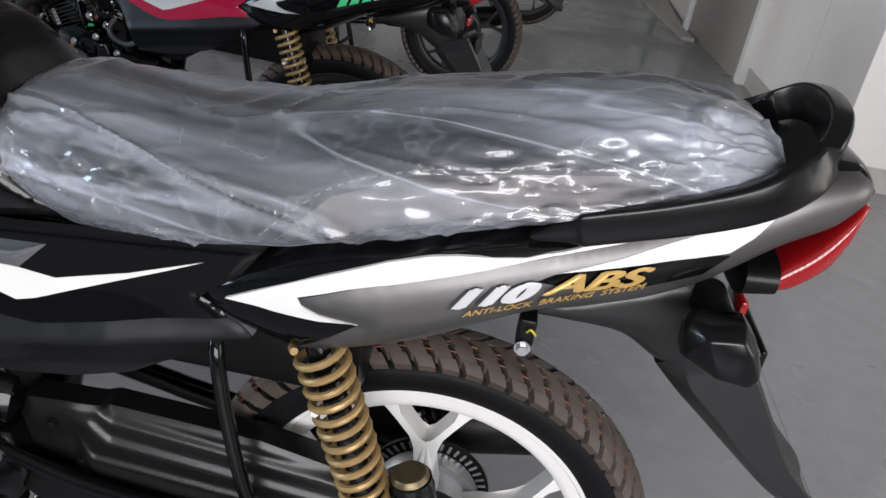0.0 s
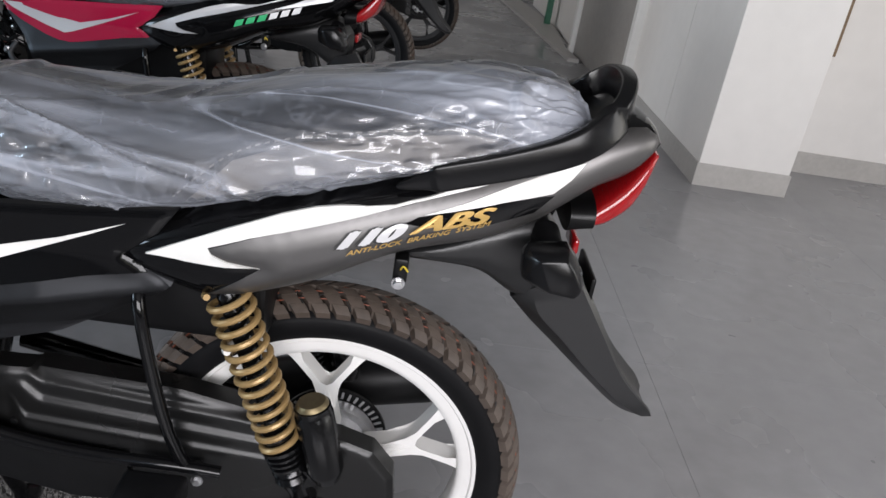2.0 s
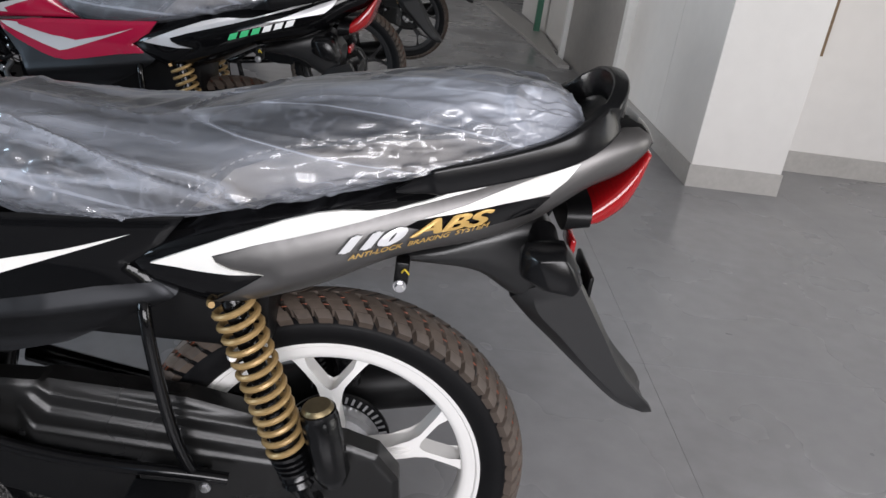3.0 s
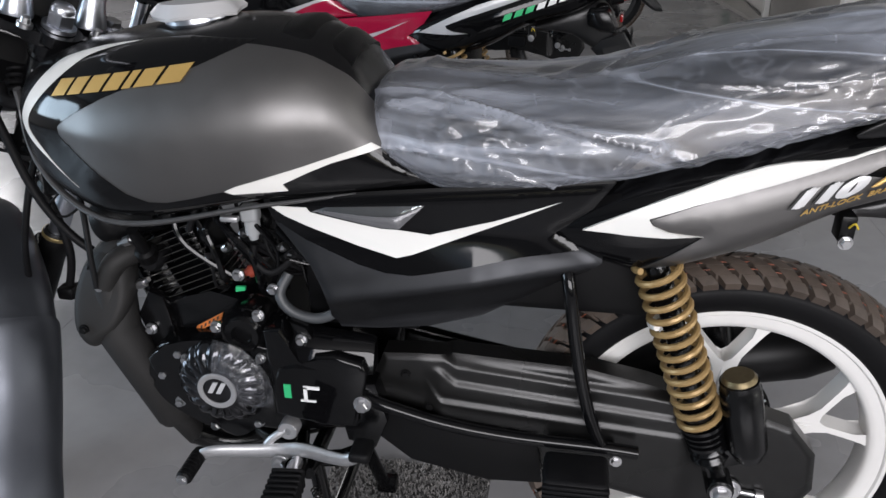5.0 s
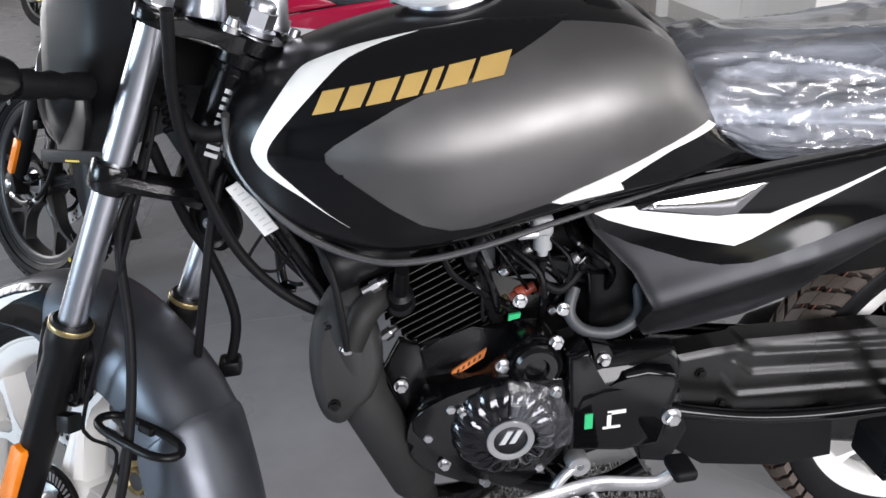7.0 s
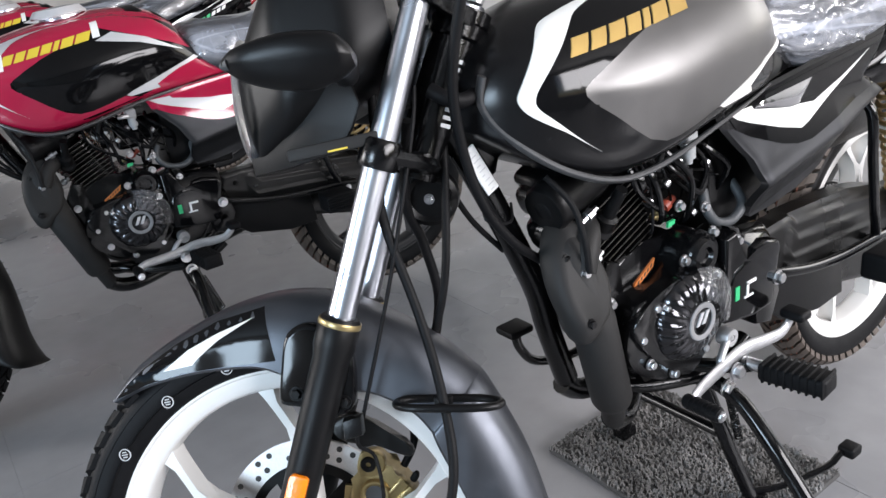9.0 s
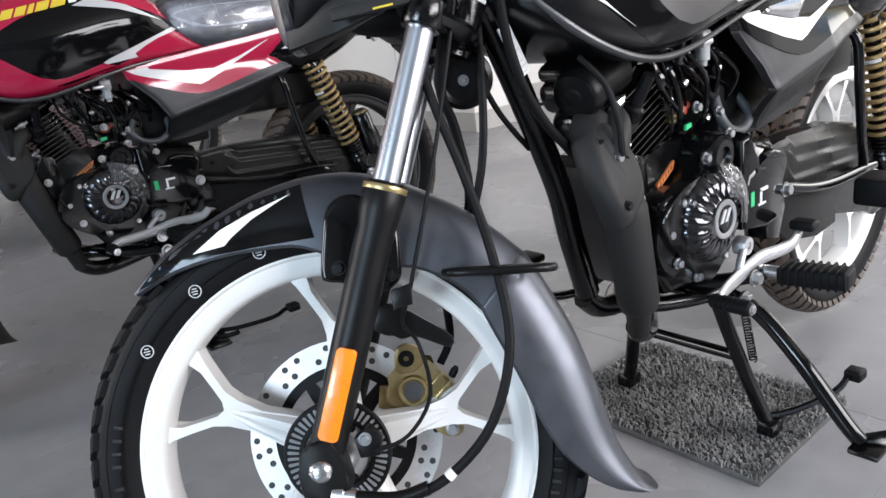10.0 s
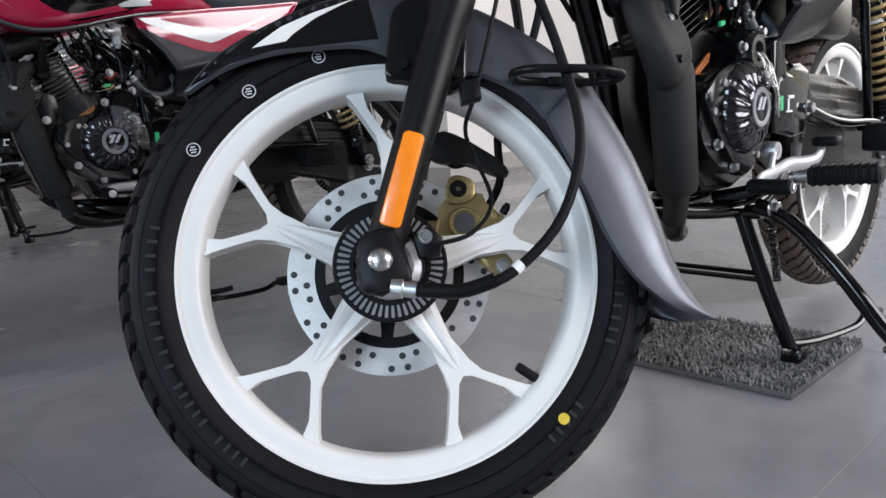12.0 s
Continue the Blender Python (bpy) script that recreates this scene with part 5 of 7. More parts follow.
def tail(root, look_):
    """Side covers from under the tank to the tail, grab rail, lamps and the rear mudguard."""
    outline = [(-0.590, 0.722), (-0.50, 0.732), (-0.377, 0.745), (-0.28, 0.754), (-0.160, 0.768), (-0.188, 0.728), (-0.226, 0.702), (-0.208, 0.690), (-0.185, 0.680), (-0.168, 0.668), (-0.190, 0.648), (-0.225, 0.626),
               (-0.262, 0.600), (-0.31, 0.574), (-0.38, 0.552), (-0.45, 0.542), (-0.502, 0.540), (-0.512, 0.560), (-0.508, 0.598), (-0.530, 0.640), (-0.574, 0.690)]

    def cover_y(x, z):
        edge = 0.600 + (x + 0.489) * 0.20
        u = max(0.0, min(1.0, (0.700 - z) / max(0.02, 0.700 - edge)))
        crease = math.exp(-((z - edge) / 0.013) ** 2)
        under = max(0.0, min(1.0, (edge - z) / 0.05))
        return -0.130 - 0.016 * u * u * (3 - 2 * u) * max(0.0, min(1.0, (-0.20 - x) / 0.12)) - 0.004 * crease + 0.030 * under + 0.10 * max(0, (-0.50 - x)) ** 1.2 + 0.02 * max(0.0, z - 0.690)
    gloss = [(-0.620, 0.7100), (-0.60, 0.790), (-0.10, 0.800), (-0.150, 0.730), (-0.206, 0.693), (-0.196, 0.6825), (-0.214, 0.6795), (-0.264, 0.6710), (-0.3624, 0.6475), (-0.3965, 0.6402), (-0.431, 0.6410), (-0.4656, 0.6490), (-0.5345, 0.6750), (-0.562, 0.6900)]
    bm = pad(outline, cover_y, 0.0025, 0.012, 0.001, 0.005, 0.012)
    bm.normal_update()
    for f in bm.faces:
        c = f.calc_center_median()
        # top edge coloured black, standing in for the dark gap under the tank
        f.material_index = 2 if abs(f.normal.y) < 0.6 and c.z > 0.70 else 1 if inside((c.x, c.z), gloss) else 0
    cover = part("side_cover", bm, [look_["cover"], look_["field"], PLASTIC], root, "side cover with a gloss upper field above a satin crease")
    # even shading over the moulded skin
    step, rows = 0.006, []
    for v in cover.data.vertices:
        x, z = v.co.x, v.co.z
        skin = lambda x, z: cover_y(x, z) - 0.0025 * math.sin(min(1.0, border_distance((x, z), outline) / 0.012) * math.pi / 2)
        rows.append(Vector(((skin(x + step, z) - skin(x - step, z)) / (2 * step), -1.0, (skin(x, z + step) - skin(x, z - step)) / (2 * step))).normalized())
    cover.data.normals_split_custom_set_from_vertices(rows)
    cb = surface_of(cover, -0.13)
    part("cover_field", pad([(-0.582, 0.7165), (-0.50, 0.7265), (-0.377, 0.7395), (-0.28, 0.7485), (-0.174, 0.7605), (-0.190, 0.730), (-0.229, 0.703), (-0.206, 0.693), (-0.196, 0.6825), (-0.214, 0.6795), (-0.264, 0.6710), (-0.3624, 0.6475), (-0.3965, 0.6402), (-0.431, 0.6410), (-0.4656, 0.6490), (-0.5345, 0.6750), (-0.562, 0.6900)], cb, thick=0.0014, sink=0.003, cell=0.006), look_["field"], cover, "gloss colour field on the cover")
    out_ = lambda x, z: cb(x, z) - 0.0012
    part("white_flash", pad([(-0.580, 0.7160), (-0.531, 0.7175), (-0.5265, 0.7120), (-0.463, 0.7000), (-0.436, 0.6958), (-0.4157, 0.6957), (-0.3757, 0.6918), (-0.298, 0.7141), (-0.220, 0.7430), (-0.262, 0.7235), (-0.3295, 0.6940), (-0.396, 0.6665), (-0.4166, 0.6608), (-0.4645, 0.6723), (-0.533, 0.6938), (-0.560, 0.7040)], out_, thick=0.0010, sink=0.001, cell=0.010), look_["stripe"], cover, "white flash sticker")
    if look_["letters"]:
        # no sticker: a mirror-like patch stands in for the window reflected here
        part("mirror_flash", pad([(-0.524, 0.7128), (-0.505, 0.7200), (-0.382, 0.7290), (-0.4140, 0.6966), (-0.436, 0.6968), (-0.463, 0.7010)], out_, 0.004, 0.016, thick=0.0006, sink=0.001, cell=0.006), MIRROR, cover, "mirror-like wedge standing in for a window reflection in the gloss black")
        part("dark_wedge", pad([(-0.520, 0.7122), (-0.490, 0.7150), (-0.455, 0.7080), (-0.440, 0.6990), (-0.463, 0.7014)], out_, thick=0.0009, sink=0.001, cell=0.012), BLACK, cover)
    # tail cover, tapering in to the lamp
    top = curve((-0.245, 0.712), (-0.156, 0.766), (-0.025, 0.812), (0.10, 0.842), (0.19, 0.866), (0.25, 0.890), (0.30, 0.913), (0.345, 0.930), (0.372, 0.932), (0.387, 0.924), (0.395, 0.908))
    low = curve((-0.245, 0.692), (-0.20, 0.662), (-0.149, 0.642), (-0.129, 0.637), (-0.025, 0.667), (0.106, 0.733), (0.20, 0.756), (0.26, 0.786), (0.29, 0.812), (0.32, 0.838), (0.362, 0.862), (0.385, 0.892), (0.395, 0.904))
    half = curve((-0.245, 0.118), (-0.18, 0.140), (-0.10, 0.148), (0.0, 0.142), (0.10, 0.126), (0.20, 0.107), (0.30, 0.090), (0.35, 0.077), (0.38, 0.066), (0.395, 0.046))
    mid = curve((-0.245, 0.70), (-0.10, 0.725), (0.0, 0.750), (0.10, 0.785), (0.2, 0.815), (0.3, 0.866), (0.395, 0.906))
    tc = part("tail_cover", shell(-0.245, 0.395, 46, top, low, half, mid, 3.2, 3.0, 44), BLACK, root, "gloss black tail cover with a satin grey lower panel")
    tb = surface_of(tc, -0.12)
    grey = [(-0.119, 0.7325), (-0.074, 0.7515), (0.0, 0.778), (0.103, 0.812), (0.19, 0.844), (0.262, 0.872), (0.290, 0.892), (0.320, 0.911), (0.350, 0.924), (0.370, 0.926), (0.384, 0.919), (0.389, 0.908), (0.382, 0.893), (0.360, 0.867), (0.32, 0.844), (0.29, 0.819), (0.26, 0.793), (0.20, 0.763), (0.106, 0.738), (0.04, 0.708), (-0.025, 0.680), (-0.10, 0.660), (-0.125, 0.662), (-0.060, 0.7145), (-0.098, 0.7185), (-0.116, 0.7255)]
    gp = part("grey_panel", pad(grey, tb, 0.005, 0.03, 0.0015, 0.011), look_["panel"], tc, "satin grey tail panel")
    gb = surface_of(gp, -0.12)
    on = lambda x, z: min(tb(x, z), gb(x, z))
    part("white_arrow", pad([(-0.194, 0.7140), (-0.154, 0.734), (-0.100, 0.760), (-0.040, 0.786), (-0.002, 0.7985), (0.024, 0.803), (0.056, 0.805), (0.0865, 0.810), (0.130, 0.826), (0.18, 0.847), (0.234, 0.872), (0.283, 0.892), (0.264, 0.875), (0.18, 0.8410), (0.118, 0.8185), (0.056, 0.796), (0.0, 0.777), (-0.074, 0.7525), (-0.1215, 0.7335), (-0.117, 0.7265), (-0.098, 0.7195), (-0.060, 0.7155), (-0.100, 0.7115), (-0.146, 0.7115)], on, thick=0.0022, sink=0.002, cell=0.010), look_["stripe"], tc, "long white arrow sticker")
    part("white_streak", pad([(0.300, 0.8830), (0.262, 0.8670), (0.2138, 0.8440), (0.171, 0.8225), (0.122, 0.8030), (0.1525, 0.8100), (0.191, 0.8200), (0.2166, 0.8280), (0.2484, 0.8370), (0.268, 0.8430), (0.286, 0.8610)], on, thick=0.0014, sink=0.001, cell=0.010), look_["stripe"], tc, "white streak sticker")
    part("black_streak", pad([(0.270, 0.8400), (0.2484, 0.8370), (0.2166, 0.8280), (0.191, 0.8200), (0.1525, 0.8100), (0.115, 0.8000), (0.10, 0.791), (0.14, 0.788), (0.20, 0.797), (0.25, 0.816)], on, thick=0.0010, sink=0.001, cell=0.010), BLACK, tc)
    if look_["letters"]:
        side_writing("110", 0.0250, (0.0262, 0.7555), (0.1065, 0.7765), on, BRIGHT, "raised_number", tc, "raised silver figures with dark shade", 0.0062, 0.50, bold=0.085)
        side_writing("110", 0.0256, (0.0228, 0.7535), (0.1050, 0.7750), on, INK, "number_shade", tc, "", 0.0048, 0.50, bold=0.110)
        side_writing("ABS", 0.0252, (0.1065, 0.7800), (0.2065, 0.8045), on, GOLD, "gold_letters", tc, "gold sticker letters", 0.0056, 0.45, bold=0.050)
        side_writing("ANTI-LOCK  BRAKING  SYSTEM", 0.0082, (0.0375, 0.7470), (0.2015, 0.7985), on, GOLD, "small_gold_letters", tc, "small gold sticker letters", 0.0050, 0.4, bold=0.025)
    else:
        for k in range(6):
            x = 0.03 + 0.028 * k
            part("print_bar", pad([(x, 0.748 + 0.34 * (x - 0.03)), (x + 0.02, 0.755 + 0.34 * (x - 0.03)), (x + 0.026, 0.772 + 0.34 * (x - 0.03)), (x + 0.006, 0.765 + 0.34 * (x - 0.03))], on, thick=0.0015, sink=0.001), GREEN if k < 3 else PAPER, tc)
    # grab rail: a broad bar along the seat that rises behind it
    side = [(0.085, -0.122, 0.832), (0.120, -0.121, 0.8455), (0.145, -0.121, 0.8545), (0.2075, -0.118, 0.8745), (0.268, -0.111, 0.897), (0.306, -0.098, 0.919), (0.330, -0.074, 0.942), (0.340, -0.046, 0.957)]
    rail = side + [(0.343, 0.0, 0.962)] + [(x, -y, z) for x, y, z in side[::-1]]
    line = smooth_line(rail, 7)
    loops = []
    for i, p in enumerate(line):
        t = (line[min(i + 1, len(line) - 1)] - line[max(i - 1, 0)]).normalized()
        out_ = Vector((0.25 if abs(p.y) < 0.09 else 0.0, math.copysign(1, p.y) * min(1, abs(p.y) / 0.08), 0.0))
        out_ = (out_ if out_.length > 0.1 else Vector((1, 0, 0)))
        out_ = (out_ - t * out_.dot(t)).normalized()
        if abs(p.y) < 0.08:
            out_ = Vector((1, p.y * 6, 0)).normalized()
            out_ = (out_ - t * out_.dot(t)).normalized()
        up = out_.cross(t)
        if up.z < 0:
            up = -up
        e = min(1, i / 10, (len(line) - 1 - i) / 10)
        w, h = 0.0105 * (0.3 + 0.7 * e), (0.0165 + 0.0025 * max(0, min(1, (p.x - 0.18) / 0.14))) * (0.12 + 0.88 * e)
        loops.append([p + out_ * (w * math.copysign(abs(math.cos(a)) ** 0.32, math.cos(a))) + up * (h * math.copysign(abs(math.sin(a)) ** 0.32, math.sin(a))) for a in (2 * math.pi * k / 16 for k in range(16))])
    bm = bmesh.new()
    rings(bm, loops)
    part("grab_rail", bm, SATIN_BLACK, root, "satin black grab rail curving behind the seat")
    web = curve((0.235, 0.882), (0.268, 0.893), (0.306, 0.914), (0.330, 0.937), (0.343, 0.953))
    part("rail_web", shell(0.235, 0.343, 10, web, lambda x: web(x) - 0.030, curve((0.235, 0.106), (0.306, 0.090), (0.330, 0.066), (0.343, 0.030)), lambda x: web(x) - 0.015, 4, 4, 28), SATIN_BLACK, root, "black web between the arms of the rail")
    # tail lamp
    lt = curve((0.328, 0.822), (0.337, 0.832), (0.361, 0.8575), (0.380, 0.884), (0.391, 0.897), (0.396, 0.893))
    ll = curve((0.328, 0.792), (0.340, 0.793), (0.358, 0.804), (0.375, 0.819), (0.387, 0.850), (0.396, 0.886))
    lw = curve((0.328, 0.078), (0.358, 0.074), (0.385, 0.063), (0.396, 0.050))
    lamp = part("tail_lamp", shell(0.328, 0.396, 18, lt, ll, lw, lambda x: (lt(x) + ll(x)) / 2, 3.4, 3.4, 36), LENS_RED, root, "slim red tail lamp lens with fine ribs")
    part("lamp_base", shell(0.300, 0.331, 5, curve((0.300, 0.822), (0.331, 0.828)), curve((0.300, 0.778), (0.331, 0.788)), lambda x: 0.080, lambda x: 0.805, 3, 3, 28), PLASTIC, lamp)
    for k in range(12):
        u = 0.336 + 0.0044 * k
        loop = [(u, (lw(u) + 0.0001) * math.copysign(abs(math.cos(a)) ** (2 / 3.4), math.cos(a)), (lt(u) + ll(u)) / 2 + ((lt(u) - ll(u)) / 2 + 0.0001) * math.copysign(abs(math.sin(a)) ** (2 / 3.4), math.sin(a))) for a in (2 * math.pi * i / 36 for i in range(37))]
        part("lens_rib", tube(loop, 0.0002, 4, smooth=1), LENS_RED, lamp)
    # rear mudguard with the long flap
    hood = [(0.10, 0.726, 0.714, 0.070), (0.15, 0.745, 0.711, 0.074), (0.205, 0.772, 0.701, 0.072), (0.250, 0.790, 0.672, 0.066), (0.280, 0.784, 0.664, 0.058), (0.308, 0.754, 0.680, 0.050)]
    loops = []
    for x, zt, zb, w in smooth_rows(stations_v(hood), 4):
        loops.append([(x, w * math.copysign(abs(cy) ** 0.42, cy) * (1 - 0.25 * max(0, -sz)), (zt + zb) / 2 + (zt - zb) / 2 * math.copysign(abs(sz) ** 0.42, sz)) for cy, sz in ((math.cos(a), math.sin(a)) for a in (2 * math.pi * k / 28 for k in range(28)))])
    bm = bmesh.new()
    rings(bm, loops)
    flap = part("rear_mudguard", bm, FLAP, root, "dark satin rear mudguard with a long flap")
    # the flap: a folded blade with a bevelled leading edge, hollow behind
    blade = [((0.254, 0.667), (0.279, 0.694), (0.338, 0.716), 0.058), ((0.288, 0.634), (0.292, 0.658), (0.362, 0.680), 0.057), ((0.326, 0.602), (0.332, 0.621), (0.394, 0.630), 0.055),
             ((0.375, 0.560), (0.380, 0.575), (0.430, 0.574), 0.053), ((0.425, 0.519), (0.426, 0.536), (0.462, 0.540), 0.051), ((0.455, 0.503), (0.457, 0.515), (0.482, 0.521), 0.048), ((0.476, 0.498), (0.478, 0.502), (0.493, 0.504), 0.040)]
    loops = []
    for row in smooth_rows(stations_v([(f[0], f[1], c[0], c[1], r[0], r[1], w) for f, c, r, w in blade]), 4):
        fx, fz, cx, cz, rx, rz, w = row
        half_loop = [(fx, -0.62 * w, fz), (fx + (cx - fx) * 0.12, -0.72 * w, fz + (cz - fz) * 0.12), (cx, -w, cz), (cx + (rx - cx) * 0.94, -0.98 * w, cz + (rz - cz) * 0.94), (rx, -0.90 * w, rz), (rx - (rx - cx) * 0.30, -0.55 * w, rz - (rz - cz) * 0.30)]
        loops.append(half_loop + [(x, -y, z) for x, y, z in half_loop[::-1]])
    bm = bmesh.new()
    rings(bm, loops)
    part("flap", bm, FLAP, flap, "long folded flap with a bevelled front edge")
    part("plate_bracket", box(0.354, 0.361, -0.050, 0.050, 0.668, 0.714, 0.003), PLASTIC, flap, "black number plate bracket")
    part("rear_reflector", box(0.323, 0.332, -0.03, 0.03, 0.736, 0.757, 0.004), LENS_RED, flap, "small red reflector")
    for s in (-1, 1):
        body = bmesh.new()
        rim_ = [(0.249, 0.784), (0.294, 0.791), (0.308, 0.776), (0.323, 0.746), (0.315, 0.7255), (0.2755, 0.729), (0.246, 0.744), (0.2425, 0.772)]
        face = [(0.260, 0.777), (0.291, 0.783), (0.303, 0.769), (0.316, 0.746), (0.309, 0.736), (0.278, 0.739)]
        for x, z in rim_:
            for y in (0.112, 0.134):
                body.verts.new((x, s * y, z))
        for x, z in face:
            body.verts.new((x, s * 0.156, z))
        bmesh.ops.convex_hull(body, input=body.verts)
        bmesh.ops.dissolve_limit(body, angle_limit=0.03, verts=body.verts, edges=body.edges)
        bmesh.ops.bevel(body, geom=body.edges[:], offset=0.0028, segments=2, profile=0.5, affect="EDGES", clamp_overlap=True)
        ind = part("turn_lamp", body, SATIN_BLACK, root, "black rear turn lamp on a short stalk")
        part("stalk", rod((0.284, s * 0.12, 0.760), (0.278, s * 0.05, 0.770), [(0, 0.02), (0.3, 0.022), (0.6, 0.018), (1, 0.02)]), RUBBER, ind)
        part("lens", box(0.3105, 0.3165, min(s * 0.118, s * 0.138), max(s * 0.118, s * 0.138), 0.747, 0.764, 0.0025), HOSE, ind, "smoked lens")
    # bolt and tag under the tail
    part("stay", box(0.094, 0.112, -0.112, -0.085, 0.703, 0.735, 0.003), PLASTIC, root, "black stay under the tail cover")
    part("stay_bolt", bolt(0.0062, 0.008, centre=(0.102, -0.114, 0.704)), STEEL, root, smooth=False)
    part("yellow_tie", tube([(0.103, -0.113, 0.722), (0.106, -0.120, 0.730), (0.112, -0.116, 0.722)], 0.0012, 6), YELLOW, root)


def rear_end(root, look_):
    hub = Matrix.Translation((HUB_X, 0, HUB_Z))
    rim = part("rear_wheel", make_rim(), look_["rim"], root, look_["rim_label"], m=hub)
    for k in range(5):
        part("spoke", make_spoke(22 + 72 * k), look_["rim"], rim, m=hub)
    part("tyre", make_tyre(0.296, 0.2325, 0.0065), RUBBER, rim, "new black road tyre", m=hub)
    part("tread", make_tread(0.2990, 62, -1.15, ((0.02, 0.46, 0.0), (0.48, 0.80, 0.10), (0.81, 1.04, 0.0)), 0.0065), TREAD, rim, "deep slanting tread blocks", m=hub)
    bm = bmesh.new()
    for v in (-0.62, -0.30, 0.05):
        tube([tread_point(0.2992, 2 * math.pi * k / 88, v + 0.02 * math.sin(k * 2.1), 0.0046) for k in range(89)], 0.0008, 5, bm, smooth=1)
    part("tread_line", bm, RUST, rim, "thin rust-red factory line round the tread", m=hub)
    bm = bmesh.new()
    for k in range(88):
        for s in (-1, 1):
            a = 2 * math.pi * k / 88
            tube([tread_point(0.2992, a + da, s * v, 0.0046) for v, da in ((0.08, 0.05), (0.32, 0.0), (0.60, 0.055), (0.9, 0.02))], 0.0009, 4, bm, smooth=1)
    part("tread_siping", bm, INK, rim, "fine dark zigzag sipes", m=hub)
    part("speed_ring", lathe([(0.060, 0.052), (0.088, 0.052), (0.088, 0.057), (0.060, 0.057)], 60, "y", closed=True), MATT, rim, m=hub)
    for k in range(44):
        part("slot", box(0.072, 0.084, 0.0505, 0.0518, -0.0019, 0.0019), ALLOY, rim, m=hub @ Matrix.Rotation(2 * math.pi * k / 44, 4, "Y"), smooth=False)
    part("hub", lathe([(0, -0.05), (0.05, -0.05), (0.06, -0.04), (0.065, 0.03), (0, 0.03)], 36, "y"), ALLOY, rim, m=hub)
    part("brake_drum", lathe([(0, 0.05), (0.070, 0.05), (0.075, 0.04), (0.075, 0.02), (0, 0.02)], 48, "y"), ALLOY, rim, m=hub)
    # swinging arm
    for s in (-1, 1):
        bm = tube([(-0.47, s * 0.085, 0.415), (-0.25, s * 0.080, 0.375), (0.03, s * 0.082, 0.330)], 0.020, 12, smooth=3, flat=0.6)
        part("swinging_arm", bm, ENGINE, root, "black steel swinging arm")
    # shock absorbers
    for s in (-1, 1):
        y = s * 0.122
        a, b = Vector((-0.106, y, 0.672)), Vector((0.012, y, 0.345))
        at = lambda u: a + (b - a) * u
        shock = part("shock_absorber", rod(at(0.0), at(1.0), [(0, 0.010), (0.03, 0.014), (0.62, 0.014), (0.63, 0.022), (0.80, 0.022), (0.82, 0.026), (0.84, 0.022), (0.86, 0.026), (0.88, 0.021), (0.93, 0.014), (1, 0.014)], around=24), ENGINE, root, "black shock absorber with gold coil spring")
        part("spring", coil(at(0.008), at(0.705), 0.0262, 0.0044, 13.4), SPRING, shock, "gold painted coil spring")
        part("paint_mark", coil(at(0.235), at(0.262), 0.0262, 0.0049, 0.5), WHITE, shock, "dab of white paint on the spring")
        part("bump_collar", rod(at(0.700), at(0.835), [(0, 0.029), (0.10, 0.029), (0.13, 0.024), (0.20, 0.024), (0.24, 0.0280), (0.30, 0.0280), (0.34, 0.023), (0.40, 0.023), (0.44, 0.0270), (0.50, 0.0270), (0.54, 0.022), (0.60, 0.022), (0.64, 0.026), (0.72, 0.026), (0.76, 0.021), (1, 0.019)], around=28), ENGINE, shock, "ribbed black lower spring seat")
        part("eye", lathe([(0, -0.022), (0.017, -0.022), (0.018, -0.02), (0.018, 0.02), (0, 0.02)], 24, "y", centre=tuple(b)), ENGINE, shock)
        part("eye_bolt", bolt(0.0105, 0.014, centre=(b.x, b.y - 0.022, b.z)), STEEL, shock, smooth=False)
        c, d = Vector((0.013, y - 0.004, 0.516)), Vector((0.043, y - 0.004, 0.395))
        part("gas_canister", rod(c, d, [(0, 0.020), (0.02, 0.0245), (0.10, 0.0245), (0.12, 0.026), (0.85, 0.026), (0.9, 0.0235), (1, 0.018)], around=28), ENGINE, shock, "black gas canister")
        part("canister_cap", rod(c + Vector((-0.0012, 0, 0.005)), c + Vector((0.0005, 0, -0.002)), [(0, 0.0185), (0.5, 0.0215), (1, 0.0225)], around=28), BRASS, shock, "dull brass canister cap")
        part("canister_link", prism([(0.0, 0.40), (0.045, 0.425), (0.05, 0.395), (0.0, 0.37)], y - 0.012, y + 0.012, 0.003), ENGINE, shock)
    # chain case
    case = [(-0.474, 0.430), (-0.450, 0.493), (-0.40, 0.497), (-0.314, 0.493), (-0.170, 0.486), (-0.090, 0.470), (-0.03, 0.452), (0.053, 0.443), (0.100, 0.428), (0.133, 0.389), (0.140, 0.330), (0.118, 0.285), (0.075, 0.262), (0.01, 0.258), (-0.06, 0.285), (-0.25, 0.330), (-0.42, 0.372), (-0.456, 0.400)]

    def case_y(x, z):
        def step(v):
            v = max(0.0, min(1.0, v))
            return v * v * (3 - 2 * v)
        ends = step((x + 0.395) / 0.03) * step((-0.01 - x) / 0.04)
        f = z - (0.4565 - 0.09 * (x + 0.35)) - 0.018 * step((-0.345 - x) / 0.03)
        g = z - (0.430 - 0.07 * (x + 0.38)) - 0.030 * step((-0.365 - x) / 0.03)
        return -0.098 + ends * (0.0065 * step(f / 0.013 + 0.5) + 0.005 * step(g / 0.011 + 0.5) - 0.008) + 0.008 * step((f - 0.020) / 0.012)
    cc = part("chain_case", pad(case, case_y, 0.006, 0.012, 0.004, 0.005, 0.028), CASE, root, "long black pressed chain case")
